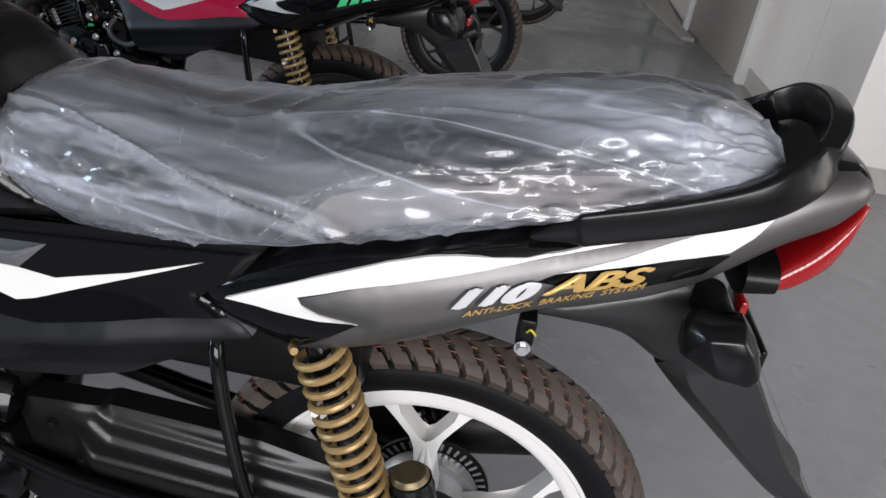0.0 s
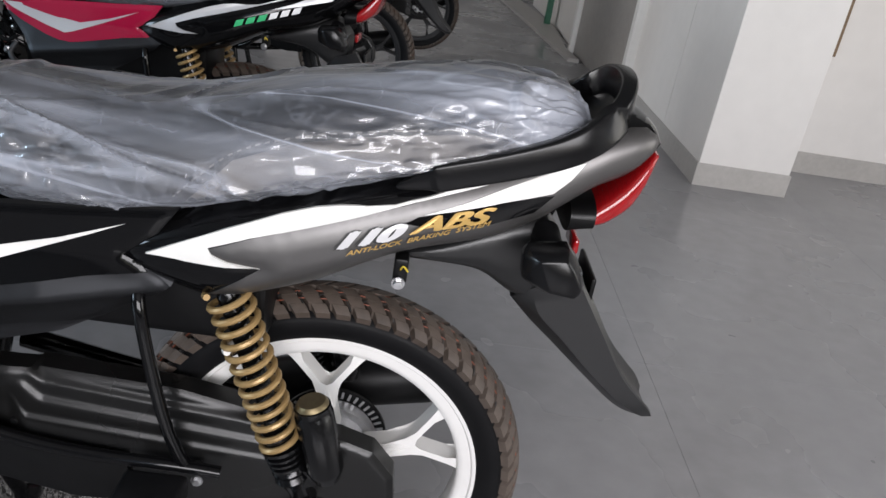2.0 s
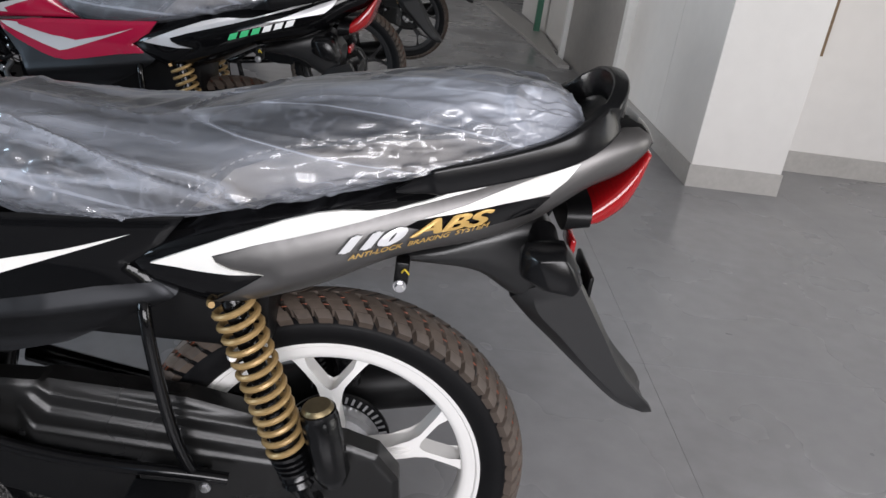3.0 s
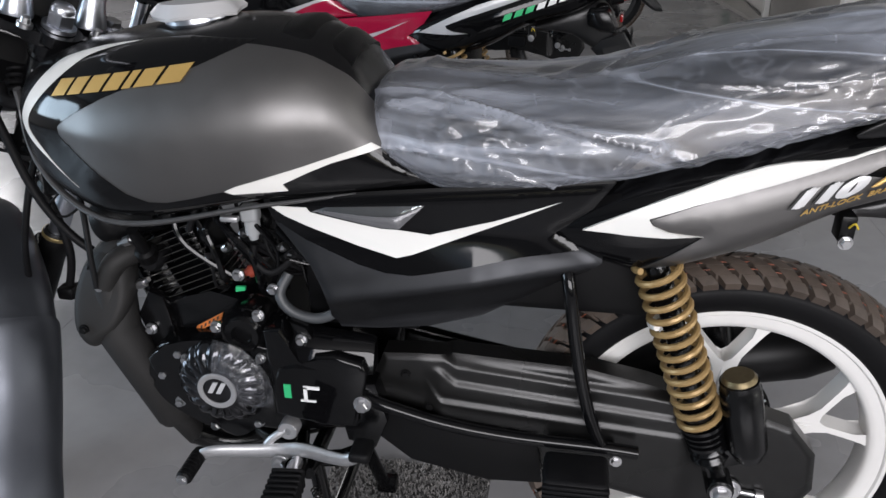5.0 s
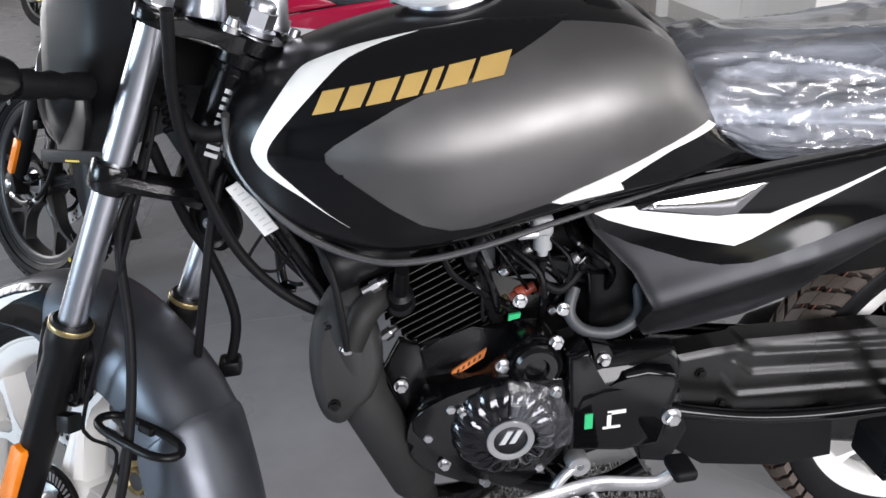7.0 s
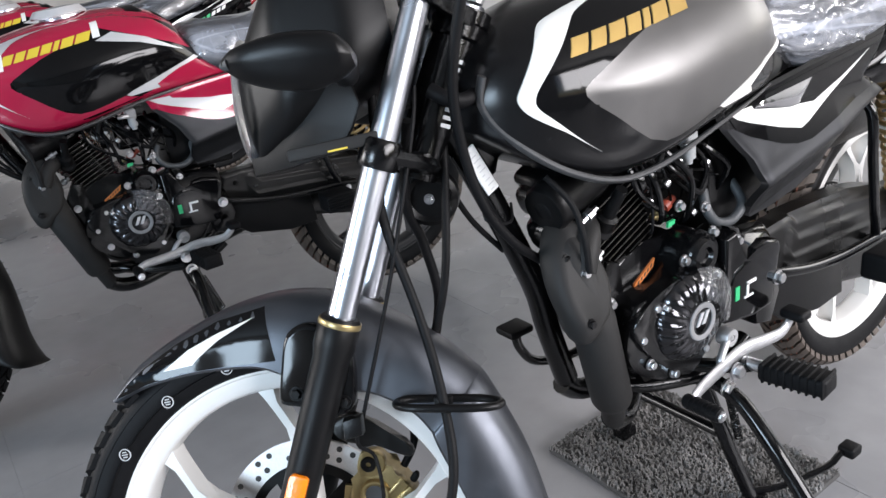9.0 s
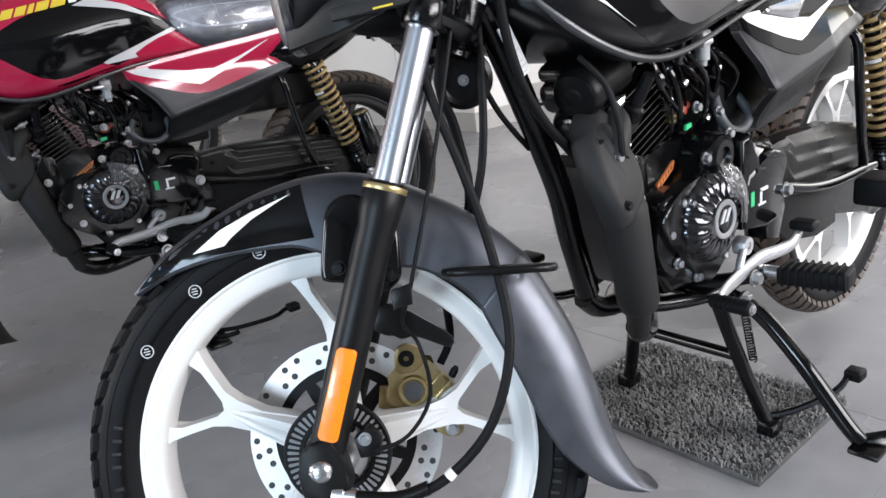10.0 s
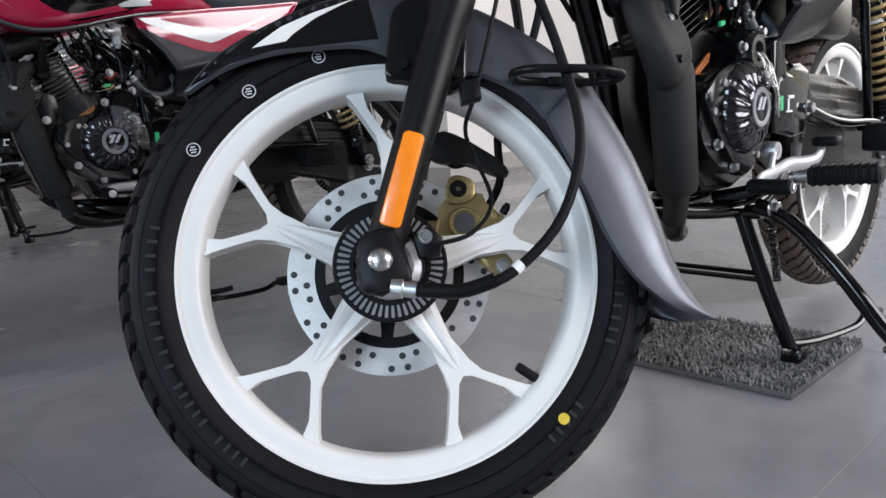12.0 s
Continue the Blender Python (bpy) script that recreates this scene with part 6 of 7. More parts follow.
    for x, z in ((-0.418, 0.465), (-0.385, 0.415), (0.035, 0.315)):
        part("case_bolt", bolt(0.0055, 0.005, centre=(x, -0.109, z)), MATT, cc, smooth=False)
    # hanger plate and rod below the case, with the pillion peg
    bm = tube([(-0.472, -0.135, 0.440), (-0.44, -0.140, 0.432), (-0.36, -0.142, 0.413), (-0.27, -0.142, 0.402), (-0.15, -0.140, 0.397), (-0.10, -0.138, 0.392)], 0.009, 10)
    part("side_rail", bm, BLACK, root, "gloss black rail along the frame side")
    part("hanger_plate", prism([(-0.470, 0.425), (-0.36, 0.400), (-0.232, 0.388), (-0.222, 0.31), (-0.30, 0.305), (-0.41, 0.328), (-0.462, 0.37)], -0.125, -0.115, 0.004), MATT, root, "black pressed hanger plate")
    peg = part("pillion_peg", box(-0.222, -0.138, -0.215, -0.150, 0.345, 0.395, 0.008, 3), RUBBER, root, "ribbed black rubber pillion peg")
    for k in range(6):
        z = 0.350 + 0.0075 * k
        part("rib", box(-0.222, -0.138, -0.2185, -0.2105, z, z + 0.004, 0.001, 1), RUBBER, peg)
    part("peg_bolt", bolt(0.006, 0.006, centre=(-0.128, -0.150, 0.385)), STEEL, root, smooth=False)
    # guard rail beside the wheel
    bm = tube([(-0.215, -0.10, 0.665), (-0.205, -0.138, 0.640), (-0.190, -0.142, 0.55), (-0.170, -0.142, 0.46), (-0.148, -0.138, 0.40), (-0.135, -0.12, 0.385)], 0.0085, 10)
    part("guard_rail", bm, BLACK, root, "gloss black tubular guard rail")
    part("axle_nut", bolt(0.012, 0.014, centre=(HUB_X, -0.112, HUB_Z)), STEEL, root, smooth=False)
    part("chain_adjuster", rod((0.02, -0.112, 0.325), (0.075, -0.112, 0.318), [(0, 0.004), (0.8, 0.004), (0.81, 0.008), (1, 0.008)]), STEEL, root)


def engine(root, look_):
    # cases
    crank = [(-0.782, 0.530), (-0.770, 0.545), (-0.74, 0.548), (-0.70, 0.548), (-0.655, 0.562), (-0.612, 0.535), (-0.59, 0.520), (-0.500, 0.512), (-0.475, 0.470), (-0.480, 0.395), (-0.52, 0.340), (-0.60, 0.318), (-0.70, 0.322), (-0.745, 0.385), (-0.775, 0.470)]
    part("crankcase", prism(crank, -0.085, 0.060, 0.012, 3), ENGINE, root, "black enamelled engine crankcase")
    case = smooth_line([(-0.790, 0.455), (-0.770, 0.492), (-0.735, 0.498), (-0.700, 0.502), (-0.676, 0.522), (-0.662, 0.550), (-0.637, 0.562), (-0.612, 0.552), (-0.600, 0.520), (-0.595, 0.470), (-0.600, 0.41), (-0.640, 0.365), (-0.70, 0.352), (-0.765, 0.385), (-0.790, 0.42)], 4, True)
    lc = part("left_case", prism(case, -0.128, -0.080, 0.007, 3), ENGINE, root, "gloss black left engine case")
    part("case_rim", prism([(c.x * 1.0, c.y) for c in smooth_line([(-0.675 + (p[0] + 0.69) * 1.0, p[1]) for p in ((-0.800, 0.455), (-0.700, 0.352), (-0.655, 0.364), (-0.610, 0.41), (-0.603, 0.47), (-0.615, 0.505), (-0.68, 0.512), (-0.76, 0.500))], 4, True)], -0.136, -0.112, 0.004, 2), ENGINE, lc)
    boss = (-0.637, 0, 0.526)
    part("clutch_boss", lathe([(0, -0.134), (0.012, -0.134), (0.015, -0.140), (0.024, -0.140), (0.028, -0.134), (0.031, -0.136), (0.034, -0.130), (0.034, -0.09), (0, -0.09)], 48, "y", centre=boss), ENGINE, lc, "raised round boss on the case")
    lathe_c = (-0.674, 0, 0.446)
    # generator cover: a dome cut by curved flutes
    bm = bmesh.new()
    prof = [(0.0, -0.160), (0.0295, -0.160), (0.0320, -0.1575), (0.0360, -0.1565), (0.0420, -0.1550), (0.0480, -0.1525), (0.0540, -0.1480), (0.0595, -0.1410), (0.0640, -0.1320), (0.0672, -0.1220), (0.0680, -0.1120), (0.0680, -0.10)]
    loops, around = [], 192
    for k in range(around):
        row = []
        for r, y in prof[1:]:
            y = -0.160 + (y + 0.160) * 0.58
            a = 2 * math.pi * k / around
            cutn = 0.0
            if r > 0.034 and y < -0.130:
                w = math.cos(9 * (a + 5.0 * (r - 0.036)))
                cutn = 0.0034 * (1 - abs(w) ** 0.6) * min(1.0, (r - 0.034) / 0.006)
            rr = r - cutn * 0.5
            row.append((lathe_c[0] + rr * math.cos(a), y + cutn, lathe_c[2] + rr * math.sin(a)))
        loops.append(row)
    rows = rings(bm, loops + [loops[0]], closed_ring=False)
    bm.faces.new([r[0] for r in rows[:-1]])
    bmesh.ops.remove_doubles(bm, verts=bm.verts, dist=1e-5)
    cov = part("generator_cover", bm, DARK_CHROME, root, "round polished dark generator cover with curved flutes")
    part("emblem", lathe([(0.0205, -0.1595), (0.0205, -0.1615), (0.0215, -0.1622), (0.0275, -0.1622), (0.0285, -0.1612), (0.0285, -0.1595)], 48, "y", centre=lathe_c, closed=True), HUB_GREY, cov, "plain grey ring emblem")
    for dx in (0.0, 0.012):
        part("emblem_mark", prism([(-0.688 + dx, 0.442), (-0.678 + dx, 0.460), (-0.671 + dx, 0.460), (-0.681 + dx, 0.442)], -0.1618, -0.1595), SILVER, cov, smooth=False)
    # clear film left on the upper part of the cover
    bm = bmesh.new()
    loops = []
    for i in range(49):
        a = radians(-20 + 110 * i / 48)
        row = []
        for j in range(25):
            r = 0.032 + 0.046 * j / 24
            q = Vector((r * math.cos(a) * 46, 1.7, r * math.sin(a) * 46))
            y = -0.166 + 0.9 * max(0, r - 0.040) ** 1.25 - 0.004 * facet(q) - 0.0015 * facet(q * 2.2)
            row.append((lathe_c[0] + r * math.cos(a), y, lathe_c[2] + r * math.sin(a)))
        loops.append(row)
    rings(bm, loops, closed_ring=False)
    part("cover_film", bm, FILM_THIN, cov, "creased clear film over the cover")
    cov2 = [(-0.603, 0.542), (-0.577, 0.548), (-0.568, 0.520), (-0.562, 0.495), (-0.552, 0.488), (-0.540, 0.494), (-0.534, 0.508), (-0.505, 0.510), (-0.470, 0.500), (-0.462, 0.485), (-0.482, 0.395), (-0.53, 0.392), (-0.598, 0.405)]
    sc = part("sprocket_cover", prism(cov2, -0.148, -0.085, 0.006, 3), BLACK, root, "gloss black sprocket cover")
    part("green_sticker", box(-0.581, -0.571, -0.1495, -0.1470, 0.437, 0.459), GREEN, sc, "small green check sticker", smooth=False)
    bm = box(-0.553, -0.548, -0.1495, -0.147, 0.435, 0.457)
    box(-0.553, -0.530, -0.1495, -0.147, 0.454, 0.459, bm=bm)
    box(-0.558, -0.536, -0.1495, -0.147, 0.433, 0.436, bm=bm)
    part("paint_mark", bm, PAPER, sc, smooth=False)
    bm = bmesh.new()
    rows = []
    for x, drop in ((-0.590, 0.020), (-0.584, 0.006), (-0.560, -0.002), (-0.530, 0.0), (-0.466, 0.006), (-0.458, 0.010)):
        y0, z0 = -0.150 + 0.20 * max(0.0, x + 0.54), 0.486 - drop
        rows.append([(x, y0, z0), (x, y0 + 0.001, z0 + 0.004), (x, y0 + 0.011, z0 + 0.024), (x, y0 + 0.019, z0 + 0.036), (x, y0 + 0.030, z0 + 0.040), (x, -0.100, z0 + 0.040), (x, -0.100, z0)])
    rings(bm, rows)
    part("cover_shoulder", bm, BLACK, sc, "gloss black sloping shoulder")
    part("cover_lug", prism([(-0.571, 0.548), (-0.548, 0.540), (-0.540, 0.522), (-0.548, 0.505), (-0.560, 0.500), (-0.566, 0.525)], -0.130, -0.11, 0.003), ENGINE, root)
    part("lug_bolt", bolt(0.0062, 0.009, centre=(-0.555, -0.131, 0.523)), STEEL, root, smooth=False)
    part("mount_bracket", prism([(-0.812, 0.520), (-0.790, 0.560), (-0.768, 0.552), (-0.760, 0.500), (-0.772, 0.440), (-0.792, 0.450)], -0.098, -0.082, 0.004), ENGINE, root, "gloss black engine mount bracket")
    for x, y, z, r in ((-0.676, -0.130, 0.532, 0.0065), (-0.613, -0.130, 0.555, 0.0065), (-0.598, -0.105, 0.583, 0.006), (-0.648, -0.100, 0.598, 0.0065), (-0.760, -0.100, 0.478, 0.0068), (-0.739, -0.130, 0.483, 0.006), (-0.726, -0.137, 0.480, 0.005),
                       (-0.793, -0.100, 0.500, 0.0065), (-0.768, -0.130, 0.445, 0.006), (-0.614, -0.137, 0.491, 0.0055), (-0.750, -0.130, 0.398, 0.006), (-0.700, -0.130, 0.362, 0.006), (-0.632, -0.130, 0.375, 0.006)):
        part("case_bolt", bolt(r, 0.009, centre=(x, y, z)), STEEL, root, smooth=False)
    part("pivot_bolt", bolt(0.0092, 0.012, centre=(-0.471, -0.146, 0.437)), STEEL, root, smooth=False)
    part("pivot_plate", prism([(-0.50, 0.46), (-0.455, 0.462), (-0.44, 0.40), (-0.46, 0.35), (-0.50, 0.36), (-0.51, 0.41)], -0.135, -0.10, 0.005), ENGINE, root)
    # cylinder with its fins, leaning forward
    lean = Matrix.Translation((-0.735, 0, 0.545)) @ Matrix.Rotation(radians(-24), 4, "Y")
    part("cylinder", box(-0.034, 0.045, -0.055, 0.018, -0.04, 0.105, 0.015, 3), ENGINE, root, "black finned cylinder", m=lean)
    for k in range(12):
        z, u = -0.010 + 0.0098 * k, k / 11
        x0, x1 = -0.034 - 0.022 * u, 0.058 + 0.006 * math.sin(3 * u)
        f = part("fin", box(x0, x1, -0.080, 0.0, z, z + 0.0024, 0.0009, 1), ENGINE, root, m=lean)
        part("fin_edge", box(x0 + 0.004, x1 - 0.003, -0.0806, -0.0795, z + 0.0007, z + 0.0017), BARE, f, "bare metal fin edge", m=lean, smooth=False)
    part("cylinder_head", box(-0.066, 0.052, -0.076, 0.020, 0.104, 0.152, 0.018, 4), ENGINE, root, "black cylinder head", m=lean)
    part("cam_cover", box(-0.054, 0.040, -0.066, 0.018, 0.148, 0.172, 0.012, 3), ENGINE, root, m=lean)
    for k in range(3):
        part("head_fin", box(-0.060, 0.056, -0.079, 0.0, 0.110 + 0.014 * k, 0.113 + 0.014 * k, 0.0015, 1), ENGINE, root, m=lean)
    part("exhaust_port", box(-0.092, -0.045, -0.072, -0.010, 0.070, 0.125, 0.020, 4), ENGINE, root, "rounded black exhaust port", m=lean)
    drum = part("head_cap", rod((-0.866, -0.060, 0.646), (-0.775, -0.050, 0.672), [(0, 0.020), (0.02, 0.030), (0.08, 0.0335), (0.30, 0.0335), (0.34, 0.031), (1, 0.034)], around=36), MATT, root, "round black cap on the cylinder head")
    part("cap_rim", rod((-0.8665, -0.0602, 0.6458), (-0.8640, -0.060, 0.6466), [(0, 0.012), (0.5, 0.014), (1, 0.014)], around=28), MATT, drum)
    part("spark_plug_cap", rod((-0.020, -0.086, 0.078), (0.006, -0.118, 0.128), [(0, 0.015), (0.25, 0.015), (0.3, 0.009), (1, 0.008)]), PLASTIC, root, m=lean)
    part("plug_base", lathe([(0, -0.092), (0.013, -0.092), (0.018, -0.085), (0.018, -0.06), (0, -0.06)], 24, "y", centre=(-0.022, 0, 0.073)), RUBBER, root, m=lean)
    part("plug_lead", tube([(-0.705, -0.11, 0.665), (-0.69, -0.105, 0.70), (-0.68, -0.06, 0.72)], 0.005, 8), RUBBER, root)
    for x, y, z, dx, dz in ((-0.803, -0.088, 0.566, 0.012, 0.008), (-0.812, -0.088, 0.632, 0.014, 0.006)):
        part("stud", rod((x - dx, y, z - dz), (x + dx, y, z + dz), [(0, 0.0045), (0.35, 0.0045), (0.36, 0.0075), (0.7, 0.0075), (0.72, 0.004), (1, 0.004)], around=8), STEEL, root, "bright exhaust stud")
    part("orange_sticker", prism([(-0.733, 0.490), (-0.729, 0.502), (-0.686, 0.528), (-0.690, 0.516)], -0.0885, -0.084), ORANGE, root, "orange warning sticker", smooth=False)
    for k in range(5):
        x = -0.724 + 0.0068 * k
        part("print_bar", prism([(x, 0.4985 + 0.0042 * k), (x + 0.003, 0.5003 + 0.0042 * k), (x + 0.004, 0.5053 + 0.0042 * k), (x + 0.001, 0.5035 + 0.0042 * k)], -0.0890, -0.0884), INK, root, smooth=False)
    part("green_tab", prism([(-0.660, 0.566), (-0.646, 0.569), (-0.645, 0.575), (-0.659, 0.574)], -0.092, -0.088), GREEN, root, smooth=False)
    # inlet side: carburettor, hoses, fuel cock, red connector
    part("carburettor", box(-0.665, -0.60, -0.055, 0.04, 0.60, 0.68, 0.012, 3), ENGINE, root)
    part("air_pipe", rod((-0.62, -0.02, 0.64), (-0.54, -0.02, 0.64), 0.03), RUBBER, root)
    cock = part("fuel_cock", box(-0.634, -0.610, -0.106, -0.085, 0.678, 0.702, 0.005, 3), CLEAR_WHITE, root, "translucent white fuel cock")
    part("bowl", rod((-0.621, -0.096, 0.680), (-0.621, -0.096, 0.652), [(0, 0.0105), (0.7, 0.0105), (0.75, 0.007), (1, 0.006)]), CLEAR_WHITE, cock)
    part("lever", box(-0.655, -0.630, -0.120, -0.110, 0.684, 0.692, 0.003), ALLOY, cock)
    part("fuel_hose", tube([(-0.621, -0.098, 0.645), (-0.622, -0.10, 0.62), (-0.60, -0.10, 0.605), (-0.575, -0.09, 0.62), (-0.55, -0.06, 0.64)], 0.005, 8), RUBBER, root)
    part("vent_hose", tube([(-0.580, -0.09, 0.600), (-0.590, -0.105, 0.575), (-0.572, -0.110, 0.552), (-0.535, -0.110, 0.545), (-0.505, -0.105, 0.562), (-0.498, -0.08, 0.590)], 0.0074, 10), HOSE, root, "bent grey rubber hose")
    part("connector", rod((-0.652, -0.070, 0.585), (-0.622, -0.070, 0.597), [(0, 0.005), (0.2, 0.006), (0.25, 0.009), (0.55, 0.009), (0.6, 0.0065), (1, 0.006)], around=10), material_once("red_connector"), root, "red rubber connector")
    part("connector_tip", rod((-0.668, -0.068, 0.577), (-0.655, -0.070, 0.584), [(0, 0.005), (0.5, 0.007), (1, 0.007)]), CALIPER, root)
    for k, (dx, r) in enumerate(((0.0, 0.0035), (0.02, 0.003), (0.045, 0.004), (-0.02, 0.003))):
        bm = tube([(-0.70 + dx, -0.07, 0.70), (-0.675 + dx, -0.085, 0.665 - 0.01 * k), (-0.64 + dx, -0.08, 0.635), (-0.60 + dx, -0.085, 0.60 + 0.01 * k), (-0.56 + dx, -0.05, 0.58)], r * 0.7, 6)
        part("wiring", bm, RUBBER, root)
    rnd = random.Random(11)
    for k in range(11):
        x0, z0 = -0.735 + 0.016 * k + rnd.uniform(-0.01, 0.01), rnd.uniform(0.645, 0.700)
        x1, z1 = x0 + rnd.uniform(0.02, 0.09), rnd.uniform(0.545, 0.600)
        y0, y1 = -0.078 - rnd.uniform(0, 0.020), -0.070 - rnd.uniform(0, 0.022)
        sag = rnd.uniform(-0.030, 0.035)
        pts = [(x0, y0 + 0.03, z0 + 0.015), (x0, y0, z0), (x0 * 0.6 + x1 * 0.4 + sag, y0 - 0.006, z0 * 0.6 + z1 * 0.4), (x1, y1, z1 + 0.01), (x1 + 0.012, y1 + 0.03, z1)]
        part("wiring", tube(pts, rnd.choice((0.0022, 0.0032, 0.0045)), 8), rnd.choice((ENGINE, BLACK, RUBBER)), root)
    for x, y, z in ((-0.700, -0.088, 0.612), (-0.668, -0.092, 0.632), (-0.640, -0.090, 0.655), (-0.585, -0.095, 0.640), (-0.610, -0.092, 0.572)):
        part("hose_clamp", rod((x, y, z), (x + 0.007, y - 0.001, z + 0.005), [(0, 0.0060), (0.5, 0.0066), (1, 0.0060)], around=14), STEEL, root)
    part("intake_clamp", rod((-0.706, -0.060, 0.640), (-0.690, -0.060, 0.646), [(0, 0.024), (0.2, 0.026), (0.8, 0.026), (1, 0.024)], around=28), ENGINE, root)
    part("battery_box", box(-0.56, -0.40, -0.085, 0.085, 0.52, 0.72, 0.01), PLASTIC, root)
    part("under_seat_tray", box(-0.42, -0.06, -0.08, 0.08, 0.56, 0.75, 0.02), PLASTIC, root)
    # frame
    part("main_tube", tube([(-0.945, 0, 0.83), (-0.80, 0, 0.80), (-0.55, 0, 0.73), (-0.45, 0, 0.60), (-0.47, 0, 0.42), (-0.50, 0, 0.33)], 0.020, 12), ENGINE, root, "black frame spine")
    part("down_tube", tube([(-0.955, 0, 0.775), (-0.90, 0, 0.66), (-0.84, 0, 0.52), (-0.82, 0, 0.44), (-0.79, 0, 0.34)], 0.0185, 12), ENGINE, root, "black frame down tube")
    part("head_gusset", prism([(-0.960, 0.800), (-0.93, 0.83), (-0.86, 0.80), (-0.895, 0.70), (-0.915, 0.69)], -0.012, 0.012, 0.004), ENGINE, root)
    part("head_tube", rod((-1.005, 0.012, 0.72), (-0.920, 0.002, 0.888), [(0, 0.028), (0.9, 0.028), (0.92, 0.033), (1, 0.033)], around=28), ENGINE, root)
    stem = lambda u: Vector((-1.005, 0.012, 0.72)).lerp(Vector((-0.920, 0.002, 0.888)), u)
    tag = part("number_sleeve", rod(stem(0.30), stem(0.86), 0.0292, around=32), ENGINE, root, "gloss black head tube sleeve with white stamped marks")
    for k in range(9):
        a, b = stem(0.36 + 0.05 * k), stem(0.385 + 0.05 * k)
        part("print_bar", prism([(a.x - 0.006, a.z), (a.x + 0.007, a.z - 0.006), (b.x + 0.007, b.z - 0.006), (b.x - 0.006, b.z)], a.y - 0.0300, a.y - 0.0270), STAMP, tag, smooth=False)
    d = part("paper_label", prism([(-0.962, 0.744), (-0.945, 0.752), (-0.912, 0.690), (-0.929, 0.682)], -0.034, -0.031), PAPER, root, "white printed paper label", smooth=False)
    for k in range(9):
        x, z, n = -0.9545 + 0.0036 * k, 0.7420 - 0.0066 * k, 0.4 + 0.6 * ((k * 7) % 5) / 4
        part("print_bar", prism([(x, z), (x + 0.011 * n, z + 0.0052 * n), (x + 0.011 * n + 0.0007, z + 0.0052 * n - 0.0013), (x + 0.0007, z - 0.0013)], -0.0343, -0.0338), SILVER, d, smooth=False)
    part("label_tie", tube([(-0.93, -0.03, 0.685), (-0.95, -0.05, 0.66), (-0.92, -0.06, 0.65), (-0.90, -0.04, 0.665)], 0.002, 6), RUBBER, root)
    horn = part("horn", lathe([(0, -0.012), (0.010, -0.014), (0.024, -0.012), (0.030, -0.016), (0.036, -0.012), (0.037, 0.0), (0.030, 0.012), (0.014, 0.022), (0, 0.022)], 40, "y"), PLASTIC, root, "flat round black horn", m=pose(-0.985, 0.012, 0.690, 0, 0, -42))
    part("horn_nut", bolt(0.005, 0.005, centre=(0, -0.014, 0)), STEEL, horn, m=pose(-0.985, 0.012, 0.690, 0, 0, -42), smooth=False)
    for pts, r, what in (([(-0.975, -0.09, 0.945), (-0.990, -0.07, 0.845), (-0.980, -0.06, 0.758), (-0.957, -0.06, 0.681), (-0.921, -0.06, 0.626), (-0.880, -0.055, 0.588), (-0.84, -0.04, 0.56)], 0.0062, "thick black cable sheath"),
                         ([(-1.03, -0.03, 0.80), (-1.021, 0.015, 0.692), (-1.001, 0.02, 0.632), (-0.988, 0.02, 0.549), (-1.006, 0.02, 0.481)], 0.0065, "black rubber hose hanging by the fork"),
                         ([(-0.995, -0.03, 0.828), (-0.984, -0.045, 0.817), (-0.965, -0.05, 0.811), (-0.943, -0.045, 0.815), (-0.92, -0.02, 0.83)], 0.009, "ribbed black hose below the tank"),
                         ([(-0.93, 0.02, 0.86), (-0.955, 0.03, 0.74), (-0.93, 0.02, 0.65), (-0.88, 0.01, 0.58)], 0.004, "")):
        part("cable", tube(pts, r, 10), RUBBER, root, what)
    part("hose_clip", box(-1.020, -0.992, 0.005, 0.034, 0.468, 0.490, 0.005), PLASTIC, root)
    for s in (-1, 1):
        part("seat_rail", tube([(-0.50, s * 0.07, 0.72), (-0.25, s * 0.085, 0.735), (0.0, s * 0.085, 0.78), (0.25, s * 0.06, 0.86)], 0.012, 10), ENGINE, root)
    # exhaust: header under a ribbed shield, then the pipe along the right side
    outline = smooth_line([(-0.895, 0.545), (-0.886, 0.590), (-0.864, 0.622), (-0.842, 0.633), (-0.822, 0.624), (-0.814, 0.590), (-0.810, 0.553), (-0.822, 0.520), (-0.845, 0.496), (-0.868, 0.479), (-0.886, 0.494)], 4, True)
    plate = pebble(outline, -0.143, -0.096, 0.020)
    for v in plate.verts:
        v.co.y += 0.50 * max(0.0, v.co.z - 0.515)
    ex = part("exhaust_shield", plate, CHAMBER, root, "matt black rounded heat shield on the exhaust")
    a, b = Vector((-0.842, -0.112, 0.510)), Vector((-0.783, -0.088, 0.334))
    part("chamber", rod(a, b, [(0, 0.024), (0.06, 0.0305), (0.93, 0.0300), (0.98, 0.027), (1.0, 0.020)], around=36), CHAMBER, ex, "matt black exhaust chamber")
    part("chamber_top", rod(a + (b - a) * 0.08, (-0.852, -0.076, 0.612), [(0, 0.030), (0.72, 0.0295), (0.9, 0.025), (1, 0.014)], around=32), CHAMBER, ex)
    part("chamber_nose", rod(b + (a - b) * 0.02, (-0.768, -0.074, 0.288), [(0, 0.0185), (0.6, 0.0175), (1, 0.0165)], around=24), CHAMBER, ex)
    part("header", tube([(-0.765, -0.02, 0.605), (-0.80, -0.07, 0.613), (-0.828, -0.10, 0.604), (-0.846, -0.108, 0.57)], 0.0165, 14), CHAMBER, ex)
